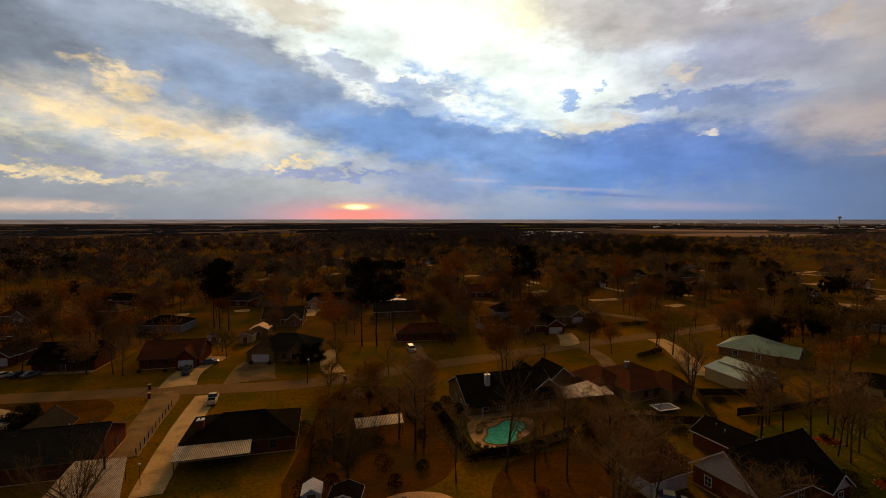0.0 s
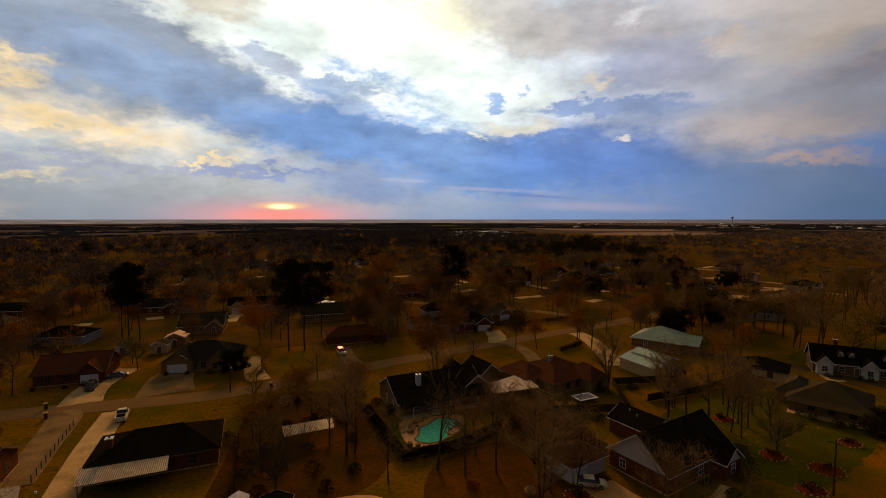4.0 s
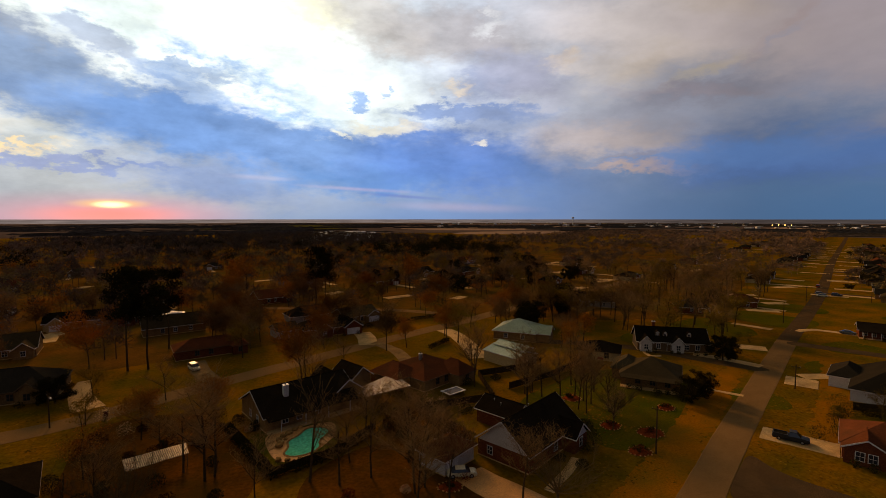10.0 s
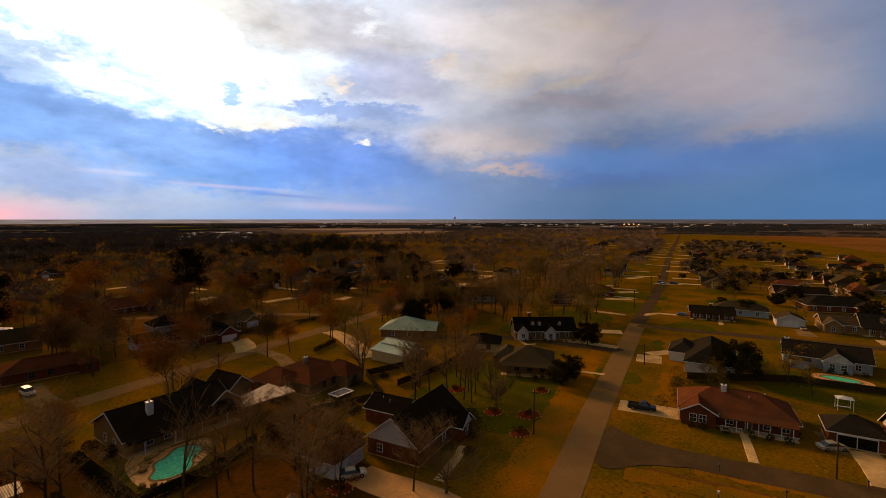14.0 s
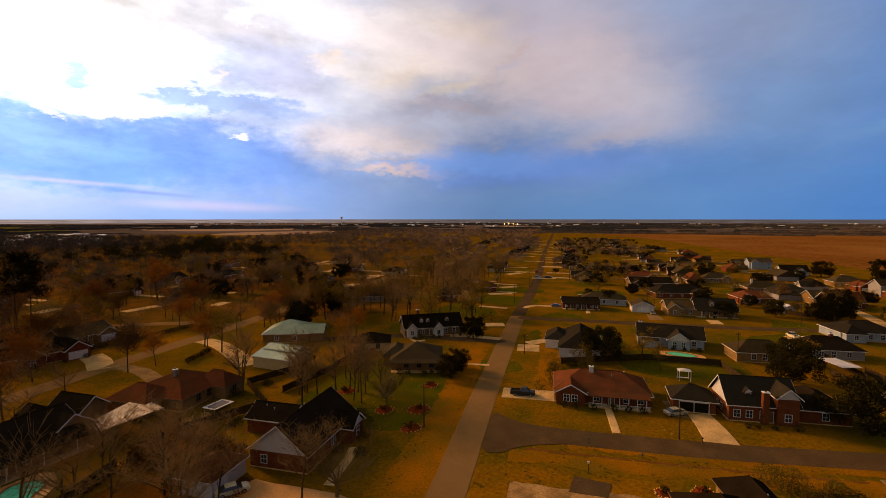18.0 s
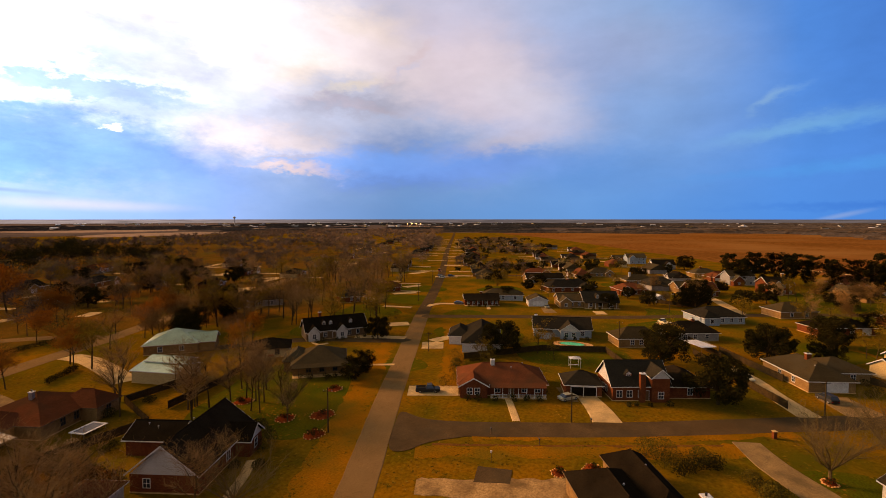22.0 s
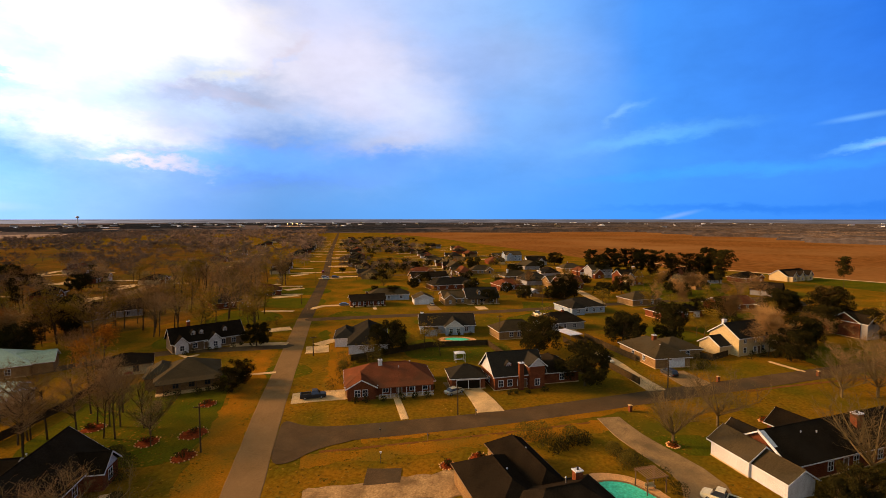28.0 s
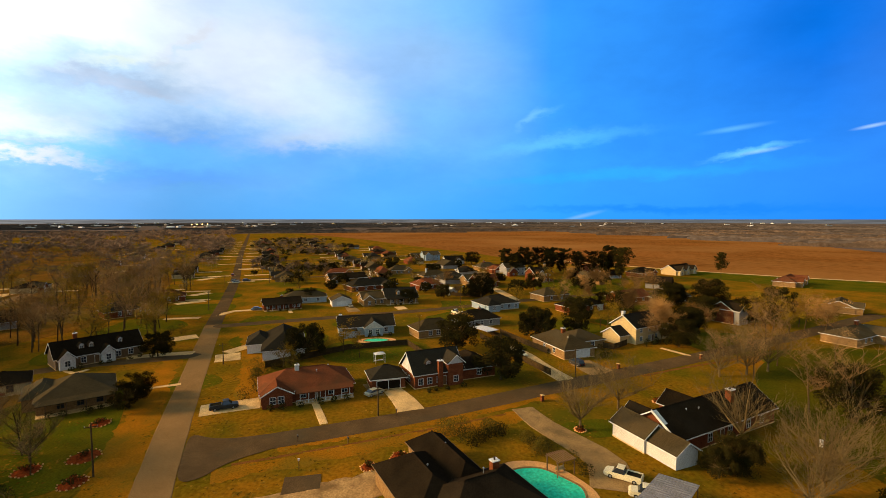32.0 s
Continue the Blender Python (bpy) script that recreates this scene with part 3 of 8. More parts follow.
def ribbon(name, points, width, z, material, label="", category="road", kind="structure", thick=0.03, parent=None, ragged=0.12):
    """A strip of even width along a line of points, rounded at its bends; width may be a pair for its ends."""
    pts = [Vector((*p, 0)) for p in points]
    line = []
    for i in range(len(pts) - 1):
        p0, p1, p2, p3 = pts[max(i - 1, 0)], pts[i], pts[i + 1], pts[min(i + 2, len(pts) - 1)]
        n = max(2, int((p2 - p1).length / (4 if ragged < 0.5 else 1.2)))
        for k in range(n):
            t = k / n
            line.append(0.5 * (2 * p1 + (p2 - p0) * t + (2 * p0 - 5 * p1 + 4 * p2 - p3) * t * t + (3 * p1 - p0 - 3 * p2 + p3) * t ** 3))
    line.append(pts[-1])
    w0, w1 = width if isinstance(width, tuple) else (width, width)
    verts, faces = [], []
    for i, p in enumerate(line):
        d = (line[min(i + 1, len(line) - 1)] - line[max(i - 1, 0)]).normalized()
        s = Vector((-d.y, d.x, 0))
        w = (w0 + (w1 - w0) * i / (len(line) - 1)) / 2
        a, b = [w + ragged * (noise.noise(p * 0.35 + o) + 0.6 * noise.noise(p * 1.1 + o)) for o in (Vector((0, 0, 0)), Vector((50, 0, 0)))]
        for q, h in ((p + s * (a + 0.1), -0.02), (p + s * a, z), (p, z + thick), (p - s * b, z), (p - s * (b + 0.1), -0.02)):
            verts.append((q.x, q.y, h))
    for i in range(len(line) - 1):
        for k in range(4):
            faces.append((5 * i + k, 5 * i + k + 5, 5 * i + k + 6, 5 * i + k + 1))
    ob = new(name, mesh_of(name, verts, faces, material))
    ob.parent = parent
    return ob if parent else tagged(ob, label, category, "", kind)


def patch(name, points, z, material, label="", category="paving", kind="structure", smooth=0, parent=None, depth=0.05):
    """A flat slab with the outline given; smooth rounds its corners."""
    pts = [Vector(p) for p in points]
    for _ in range(smooth):
        pts = [q for i in range(len(pts)) for q in (pts[i] * 0.75 + pts[(i + 1) % len(pts)] * 0.25, pts[i] * 0.25 + pts[(i + 1) % len(pts)] * 0.75)]
    if sum(pts[i].x * pts[(i + 1) % len(pts)].y - pts[(i + 1) % len(pts)].x * pts[i].y for i in range(len(pts))) < 0:
        pts.reverse()
    bm = bmesh.new()
    solid(bm, [(p.x, p.y, z) for p in pts], [(p.x, p.y, z - depth) for p in pts])
    if parent:
        return part(name, bm, material, parent, label)
    return tagged(part(name, bm, material), label, category, "", kind)


# ---- houses ----
CACHE = {}


def lattice(xs, zs, holes, y0, y1):
    """A flat grid of bars between the lines xs and zs, open at the cells in holes, from y0 (its face) to y1."""
    bm = bmesh.new()
    f = [[bm.verts.new((x, y0, z)) for z in zs] for x in xs]
    k = [[bm.verts.new((x, y1, z)) for z in zs] for x in xs]
    full = lambda i, j: 0 <= i < len(xs) - 1 and 0 <= j < len(zs) - 1 and (i, j) not in holes
    for i in range(len(xs) - 1):
        for j in range(len(zs) - 1):
            if not full(i, j):
                continue
            bm.faces.new((f[i][j], f[i + 1][j], f[i + 1][j + 1], f[i][j + 1]))
            bm.faces.new((k[i][j], k[i][j + 1], k[i + 1][j + 1], k[i + 1][j]))
            if not full(i - 1, j):
                bm.faces.new((f[i][j], f[i][j + 1], k[i][j + 1], k[i][j]))
            if not full(i + 1, j):
                bm.faces.new((f[i + 1][j], k[i + 1][j], k[i + 1][j + 1], f[i + 1][j + 1]))
            if not full(i, j - 1):
                bm.faces.new((f[i][j], k[i][j], k[i + 1][j], f[i + 1][j]))
            if not full(i, j + 1):
                bm.faces.new((f[i][j + 1], f[i + 1][j + 1], k[i + 1][j + 1], k[i][j + 1]))
    return bm


def mesh_from(bm, name, material):
    me = bpy.data.meshes.new(name)
    bm.to_mesh(me)
    bm.free()
    me.materials.append(material)
    return me


def window(parent, x, y, z, w, h, turn, frame_mat=None, cross=True):
    """A window in a wall at x, y, its sill at z; turn is the way that it faces (0: towards -y)."""
    frame_mat = frame_mat or TRIM
    key = ("win", round(w, 2), round(h, 2), frame_mat.name, cross)
    if key not in CACHE:
        t = 0.1
        bm = lattice([-w / 2 - t, -w / 2, -0.03, 0.03, w / 2, w / 2 + t], [-t, 0, h / 2 - 0.03, h / 2 + 0.03, h, h + t], {(1, 1), (1, 3), (3, 1), (3, 3)}, -0.06, -0.003)
        CACHE[key] = mesh_from(bm, "window", frame_mat), mesh_from(one_block(-w / 2 + 0.002, -0.03, 0.002, w / 2 - 0.002, -0.012, h - 0.002), "pane", GLASS)
    ob = new("window", CACHE[key][0])
    ob.parent = parent
    ob.matrix_basis = pose(x, y, z, 0, 0, turn)
    pane = new("pane", CACHE[key][1])
    pane.parent = ob
    return ob


def door(parent, x, y, w, h, turn, material, name="door", panels=0):
    key = (name, w, h, material.name, panels)
    if key not in CACHE:
        if panels:
            zs = [0.0] + [v for i in range(panels) for v in (i * h / panels + 0.06, (i + 1) * h / panels - 0.06)] + [h]
            xs = [-w / 2] + [v for i in range(4) for v in (-w / 2 + i * w / 4 + 0.08, -w / 2 + (i + 1) * w / 4 - 0.08)] + [w / 2]
            holes = {(1 + 2 * i, 1 + 2 * j) for i in range(4) for j in range(panels)}
        else:
            xs, zs, holes = [-w / 2, -w / 2 + 0.15, w / 2 - 0.15, w / 2], [0.0, 0.2, h * 0.5, h * 0.55, h - 0.15, h], {(1, 1), (1, 3)}
        bm = lattice(xs, zs, holes, -0.045, -0.02)
        frame_bm = lattice([-w / 2 - 0.1, -w / 2, w / 2, w / 2 + 0.1], [0, h, h + 0.1], {(1, 0)}, -0.06, -0.004)
        CACHE[key] = mesh_from(bm, name, material), mesh_from(one_block(-w / 2, -0.018, 0.0, w / 2, -0.004, h), "door_panel", material), mesh_from(frame_bm, "door_frame", TRIM)
    ob = new(name, CACHE[key][0])
    ob.parent = parent
    ob.matrix_basis = pose(x, y, 0.17, 0, 0, turn)
    for n, me in (("door_panel", CACHE[key][1]), ("door_frame", CACHE[key][2])):
        sub = new(n, me)
        sub.parent = ob
    return ob


def walls_and_roof(root, x0, y0, x1, y1, wall_h, rise, kind, wall_mat, roof_mat, trim_mat, over=0.5, gable_mat=None, ridge_cap=True):
    """Walls, roof, fascia and gables of one wing. kind: hip, gable (ridge along x), cross (ridge along y), flat."""
    bm = one_block(x0, y0, 0, x1, y1, wall_h)
    part("wall", bm, wall_mat, root)
    ox0, oy0, ox1, oy1 = x0 - over, y0 - over, x1 + over, y1 + over
    z, t = wall_h, 0.16
    if kind == "flat":
        part("roof", one_block(ox0, oy0, z + 0.004, ox1, oy1, z + 0.22), roof_mat, root)
        return
    L, W = ox1 - ox0, oy1 - oy0
    cx, cy = (ox0 + ox1) / 2, (oy0 + oy1) / 2
    if kind == "hip":
        if L >= W:
            a, b = (ox0 + W / 2 * 0.95, cy), (ox1 - W / 2 * 0.95, cy)
        else:
            a, b = (cx, oy0 + L / 2 * 0.95), (cx, oy1 - L / 2 * 0.95)
    elif kind == "gable":
        a, b = (ox0, cy), (ox1, cy)
    else:
        a, b = (cx, oy0), (cx, oy1)
    zr = z + rise + t
    bm = bmesh.new()
    e = [bm.verts.new(p) for p in ((ox0, oy0, z + t), (ox1, oy0, z + t), (ox1, oy1, z + t), (ox0, oy1, z + t))]
    r = [bm.verts.new((*a, zr)), bm.verts.new((*b, zr))]
    if kind == "cross" or (kind == "hip" and L < W):
        for f in ((e[0], e[1], r[0]), (e[1], e[2], r[1], r[0]), (e[2], e[3], r[1]), (e[3], e[0], r[0], r[1])):
            bm.faces.new(f)
        ends = ((e[0], e[1], r[0]), (e[2], e[3], r[1]))
    else:
        for f in ((e[0], e[1], r[1], r[0]), (e[1], e[2], r[1]), (e[2], e[3], r[0], r[1]), (e[3], e[0], r[0])):
            bm.faces.new(f)
        ends = ((e[1], e[2], r[1]), (e[3], e[0], r[0]))
    if kind != "hip":
        # an open gable: take its end triangles away and give the slopes their thickness
        for tri in ends:
            f = bm.faces.get(tri)
            if f:
                bm.faces.remove(f)
        ret = bmesh.ops.extrude_face_region(bm, geom=list(bm.faces))
        bmesh.ops.translate(bm, vec=(0, 0, -t), verts=[v for v in ret["geom"] if isinstance(v, bmesh.types.BMVert)])
        bmesh.ops.recalc_face_normals(bm, faces=list(bm.faces))
    else:
        lowv = [bm.verts.new((v.co.x, v.co.y, z)) for v in e]
        for i in range(4):
            bm.faces.new((e[i], lowv[i], lowv[(i + 1) % 4], e[(i + 1) % 4]))
        bm.faces.new(lowv[::-1])
        bmesh.ops.recalc_face_normals(bm, faces=list(bm.faces))
    roof = part("roof", bm, roof_mat, root)
    if kind != "hip":
        for s in (0, 1):
            bm = bmesh.new()
            if kind == "gable":
                xa, xb = (x0, x0 + 0.15) if s == 0 else (x1 - 0.15, x1)
                tri = [(y0, z), (y1, z), (cy, z + rise - 0.02)]
                solid(bm, [(xa, p, q) for p, q in tri], [(xb, p, q) for p, q in tri])
            else:
                ya, yb = (y0, y0 + 0.15) if s == 0 else (y1 - 0.15, y1)
                tri = [(x0, z), (x1, z), (cx, z + rise - 0.02)]
                solid(bm, [(p, ya, q) for p, q in tri], [(p, yb, q) for p, q in tri])
            bmesh.ops.recalc_face_normals(bm, faces=list(bm.faces))
            part("gable", bm, gable_mat or wall_mat, root)
            bm = bmesh.new()
            if kind == "gable":
                at = ox0 - 0.035 if s == 0 else ox1 + 0.005
                line = [(oy0, z - 0.1), (cy, z + rise - 0.1), (oy1, z - 0.1), (oy1, z + t), (cy, z + rise + t), (oy0, z + t)]
                solid(bm, [(at, p, q) for p, q in line], [(at + 0.03, p, q) for p, q in line])
            else:
                at = oy0 - 0.035 if s == 0 else oy1 + 0.005
                line = [(ox0, z - 0.1), (cx, z + rise - 0.1), (ox1, z - 0.1), (ox1, z + t), (cx, z + rise + t), (ox0, z + t)]
                solid(bm, [(p, at, q) for p, q in line], [(p, at + 0.03, q) for p, q in line])
            bmesh.ops.recalc_face_normals(bm, faces=list(bm.faces))
            part("bargeboard", bm, trim_mat, root)
    if kind != "cross":
        part("fascia", one_block(ox0, oy0 - 0.03, z - 0.02, ox1, oy0 - 0.003, z + t), trim_mat, root)
        part("fascia", one_block(ox0, oy1 + 0.003, z - 0.02, ox1, oy1 + 0.03, z + t), trim_mat, root)
    if kind != "gable":
        part("fascia", one_block(ox0 - 0.03, oy0, z - 0.02, ox0 - 0.003, oy1, z + t), trim_mat, root)
        part("fascia", one_block(ox1 + 0.003, oy0, z - 0.02, ox1 + 0.03, oy1, z + t), trim_mat, root)
    if ridge_cap:
        bm = bmesh.new()
        tube(bm, (*a, zr + 0.02), (*b, zr + 0.02), 0.10, 0.10, 5)
        part("ridge_cap", bm, roof_mat, roof)


def chimney(root, x, y, top, w, d, material, base=0.0, cap=None):
    bm = one_block(x - w / 2, y - d / 2, base, x + w / 2, y + d / 2, top)
    c = part("chimney", bm, material, root)
    part("chimney_cap", one_block(x - w / 2 - 0.08, y - d / 2 - 0.08, top + 0.003, x + w / 2 + 0.08, y + d / 2 + 0.08, top + 0.14), cap or TRIM, c)
    bm = bmesh.new()
    tube(bm, (x, y, top + 0.143), (x, y, top + 0.5), 0.14, 0.14, 8)
    part("flue", bm, DARKMETAL, c)


def vents(root, spots):
    for x, y, z in spots:
        bm = bmesh.new()
        tube(bm, (x, y, z - 0.6), (x, y, z + 0.35), 0.07, 0.07, 6)
        tube(bm, (x, y, z + 0.353), (x, y, z + 0.5), 0.16, 0.10, 6)
        part("vent_pipe", bm, METAL, root)


def dormer(root, x, y, z, w, h, depth, wall_mat, roof_mat, trim_mat):
    """A small gabled dormer with a window, its face at y towards -y."""
    d = part("dormer", one_block(x - w / 2, y, z, x + w / 2, y + depth, z + h), wall_mat, root)
    bm = bmesh.new()
    top = z + h
    for s in (-1, 1):
        solid(bm, [(x, y - 0.25, top + w * 0.5), (x + s * (w / 2 + 0.25), y - 0.25, top - 0.1), (x + s * (w / 2 + 0.25), y + depth, top - 0.1), (x, y + depth, top + w * 0.5)],
              [(x, y - 0.25, top + w * 0.5 - 0.12), (x + s * (w / 2 + 0.25), y - 0.25, top - 0.22), (x + s * (w / 2 + 0.25), y + depth, top - 0.22), (x, y + depth, top + w * 0.5 - 0.12)])
    bmesh.ops.recalc_face_normals(bm, faces=list(bm.faces))
    part("dormer_roof", bm, roof_mat, d)
    bm = bmesh.new()
    tri = [(x - w / 2, top), (x + w / 2, top), (x, top + w * 0.42)]
    solid(bm, [(p, y, q) for p, q in tri], [(p, y + 0.1, q) for p, q in tri])
    bmesh.ops.recalc_face_normals(bm, faces=list(bm.faces))
    part("dormer_gable", bm, trim_mat, d)
    window(d, x, y, z + 0.25 * h, w * 0.5, h * 0.6, 0, trim_mat)


def car_opening(root, x, w, h):
    """A carport's open front: a dark sheet painted as inner shade behind white posts and a lintel."""
    part("opening", one_block(x - w / 2, -0.03, 0.17, x + w / 2, -0.004, h), CARPORTSHADE, root, "dark sheet for the shade inside the carport")
    for sx in (-w / 2 - 0.12, -0.06, w / 2):
        part("front_post", one_block(x + sx, -0.16, 0.0, x + sx + 0.12, -0.034, h), TRIM, root)
    part("lintel", one_block(x - w / 2 - 0.12, -0.16, h + 0.003, x + w / 2 + 0.12, -0.034, h + 0.25), TRIM, root)


def porch_rail(root, p0, p1, y):
    """A white porch rail with balusters between the posts."""
    part("handrail", one_block(p0, y - 0.04, 0.86, p1, y + 0.04, 0.94), TRIM, root)
    part("bottom_rail", one_block(p0, y - 0.03, 0.2, p1, y + 0.03, 0.26), TRIM, root)
    bm = bmesh.new()
    for k in range(int((p1 - p0) / 0.3)):
        block(bm, p0 + 0.15 + 0.3 * k - 0.02, y - 0.02, 0.262, p0 + 0.15 + 0.3 * k + 0.02, y + 0.02, 0.858)
    part("balustrade", bm, TRIM, root)


def house(label, fl, fr, depth, wall_h=2.7, rise=2.6, roof="hip", wall=None, tiles=None, trim=None, front=(), right=(), left=(), wings=(), posts=0, garage=(), entry=None, gable_mat=None,
          stacks=(), pipes=(), dormers=(), group="", over=0.5, name="house", category="house", upper=(), porch=None):
    """A house whose front runs from fl to fr on the ground (as seen from its front) and which goes back by depth.
    front, left, right: where windows stand along the walls (0 to 1); wings: (x0, y0, x1, y1, wall_h, rise, roof kind)."""
    wall, tiles, trim = wall or BRICKRED, tiles or SHINGLE, trim or TRIM
    a, b = Vector(fl), Vector(fr)
    L = (b - a).length
    turn = math.degrees(math.atan2(b.y - a.y, b.x - a.x))
    root = thing(name, label, category, pose(a.x, a.y, 0, 0, 0, turn), group)
    walls_and_roof(root, 0, 0, L, depth, wall_h, rise, roof, wall, tiles, trim, over, gable_mat)
    part("foundation", one_block(-0.08, -0.08, -0.05, L + 0.08, depth + 0.08, 0.16), CONCRETE, root)
    for f in front:
        window(root, f * L, -0.004, 0.85, 1.1, 1.4, 0, trim)
    for f in upper:
        window(root, f * L, -0.004, 3.6, 1.0, 1.3, 0, trim)
    for f in left:
        window(root, -0.004, f * depth, 0.85, 1.0, 1.3, -90, trim)
    for f in right:
        window(root, L + 0.004, f * depth, 0.85, 1.0, 1.3, 90, trim)
    for f, w in garage:
        door(root, f * L, -0.004, w, 2.1, 0, TRIM, "garage_door", 4)
    if entry is not None:
        door(root, entry * L, -0.004, 1.0, 2.05, 0, WOOD)
    for x0, y0, x1, y1, wh, rs, kd, *fits in wings:
        walls_and_roof(root, x0, y0, x1, y1, wh, rs, kd, fits[1] if len(fits) > 1 else wall, tiles, trim, over * 0.9, gable_mat)
        for f in (fits[0] if fits else ()):
            if f == "garage":
                door(root, (x0 + x1) / 2, y0 - 0.004, min(4.6, (x1 - x0) * 0.75), 2.1, 0, TRIM, "garage_door", 4)
            else:
                window(root, x0 + f * (x1 - x0), y0 - 0.004, 0.85, 1.1, 1.4, 0, trim)
    p0, p1 = porch or (0, L)
    for i in range(posts):
        x = p0 + (p1 - p0) * (i + 0.5) / posts
        bm = bmesh.new()
        tube(bm, (x, -1.7, 0), (x, -1.7, wall_h - 0.1), 0.08, 0.08, 8)
        part("porch_post", bm, trim, root)
    if posts:
        part("porch_floor", one_block(p0, -2.0, 0, p1, -0.09, 0.14), CONCRETE, root)
        bm = bmesh.new()
        solid(bm, [(p0, -2.1, wall_h - 0.05), (p1, -2.1, wall_h - 0.05), (p1, -0.45, wall_h + 0.55), (p0, -0.45, wall_h + 0.55)], [(p0, -2.1, wall_h - 0.17), (p1, -2.1, wall_h - 0.17), (p1, -0.45, wall_h + 0.2), (p0, -0.45, wall_h + 0.2)])
        bmesh.ops.recalc_face_normals(bm, faces=list(bm.faces))
        part("porch_roof", bm, tiles, root)
    for x, y, top, w, d, m in stacks:
        chimney(root, x, y, top, w, d, m)
    vents(root, pipes)
    for x, y, z, w, h, dd in dormers:
        dormer(root, x, y, z, w, h, dd, wall, tiles, trim)
    return root

# ---- ground, fields and roads ----
def big_ground():
    verts, faces = [(0, 0, -0.02)], []
    radii = [6 * 1.16 ** k for k in range(46)]
    n = 96
    for r in radii:
        r = min(r, 4950)
        for k in range(n):
            a = 2 * math.pi * k / n
            verts.append((r * math.cos(a), r * math.sin(a), -0.02))
    for k in range(n):
        faces.append((0, 1 + k, 1 + (k + 1) % n))
    for i in range(len(radii) - 1):
        for k in range(n):
            p, q = 1 + i * n + k, 1 + i * n + (k + 1) % n
            faces.append((p, p + n, q + n, q))
    return mesh_of("ground", verts, faces, GRASS)


tagged(new("ground", big_ground()), "wide flat ground of dry winter lawns and verges", "ground", "", "structure")


def hazed_plain():
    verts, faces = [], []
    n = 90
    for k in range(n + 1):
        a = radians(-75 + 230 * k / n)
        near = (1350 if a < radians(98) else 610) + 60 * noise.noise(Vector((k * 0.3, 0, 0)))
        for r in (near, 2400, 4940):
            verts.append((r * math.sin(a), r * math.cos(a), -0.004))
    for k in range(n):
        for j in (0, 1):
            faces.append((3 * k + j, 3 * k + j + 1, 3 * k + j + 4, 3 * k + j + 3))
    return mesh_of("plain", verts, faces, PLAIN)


tagged(new("plain", hazed_plain()), "far brown winter plain, greyed for haze, reaching to the horizon", "plain", "", "structure")


def sheet(name, points, z, material, label, category="field"):
    return patch(name, points, z, material, label, category, "structure", 2, None, 0.02)


sheet("field", [(1240, 470), (988, 246), (633, 48), (528, -20), (425, -60), (398, -137), (345, -190), (305, -262), (280, -420), (400, -470), (553, -482), (640, -500), (938, -551), (1380, -560), (1560, -300), (1430, 60), (1330, 330)], 0.02, FIELD,
      "broad flat brown field of fallow earth")
sheet("field", [(620, 1500), (1300, 1480), (1900, 1700), (1500, 2300), (700, 2150)], 0.02, PASTURE, "far pale stubble field")
sheet("field", [(-150, 1900), (300, 1750), (700, 2300), (900, 3300), (500, 3500), (0, 2500)], 0.02, surface("far_green_pasture", (0.12, 0.12, 0.03), (0.10, 0.10, 0.03), 0.004, 0.95, 0.1, 0.05), "far pale green pasture")
sheet("field", [(500, 1100), (900, 1050), (1050, 1250), (700, 1350)], 0.02, PASTURE, "pale stubble field behind the woods")
sheet("field", [(1700, 600), (2600, 700), (2900, 1500), (1900, 1250)], 0.02, PASTURE, "far pale field")
sheet("wood_floor", [(-400, 150), (-120, 140), (-30, 150), (60, 172), (120, 200), (210, 215), (420, 330), (640, 470), (560, 800), (200, 1050), (-400, 1100), (-800, 700)], 0.008, WOODFLOOR,
      "shaded ground of leaf litter under the trees", "woodland floor")
sheet("wood_floor", [(70, 190), (150, 130), (215, 150), (330, 205), (300, 260), (180, 215)], 0.012, WOODFLOOR, "shaded ground of leaf litter between the houses", "woodland floor")
sheet("lawn", [(255, -40), (300, -40), (325, -110), (270, -90), (220, -70), (225, -40)], 0.012, GREEN, "green lawn behind the houses", "lawn")
sheet("lawn", [(400, -140), (345, -196), (306, -268), (250, -240), (290, -170)], 0.028, GREEN, "bright green pasture strip along the pale track", "lawn")
sheet("lawn", [(47, 72), (58, 70), (61, 58), (74, 61), (92, 71), (106, 81), (102, 92), (86, 98), (70, 92), (58, 88)], 0.008, GREEN, "greener lawn round the flower beds", "lawn")
sheet("lawn", [(122, 40), (150, 45), (150, 10), (128, 12)], 0.012, GREEN, "green back lawn inside the fence", "lawn")
# a darker copy of the green lawn, with shade put into its colour
sheet("lawn", [(72, -62), (98, -64), (124, -74), (150, -104), (140, -150), (90, -150), (50, -110), (44, -66)], 0.012, surface("shaded_lawn", (0.055, 0.062, 0.007), (0.085, 0.072, 0.009), 0.08, 0.95, 0.5, 1.8), "green lawn with shade in its colour under the bare trees", "lawn")
sheet("lawn", [(85, -14), (92, -24), (90, -40), (82, -26)], 0.012, GREEN, "green lawn inside the curved drive", "lawn")
sheet("lawn", [(115, 113), (140, 108), (170, 112), (150, 125), (125, 125)], 0.014, GREEN, "green lawn of the black roofed house", "lawn")
sheet("lawn", [(-2, 78), (16, 80), (20, 96), (2, 96)], 0.008, GREEN, "lawn round the swimming pool", "lawn")

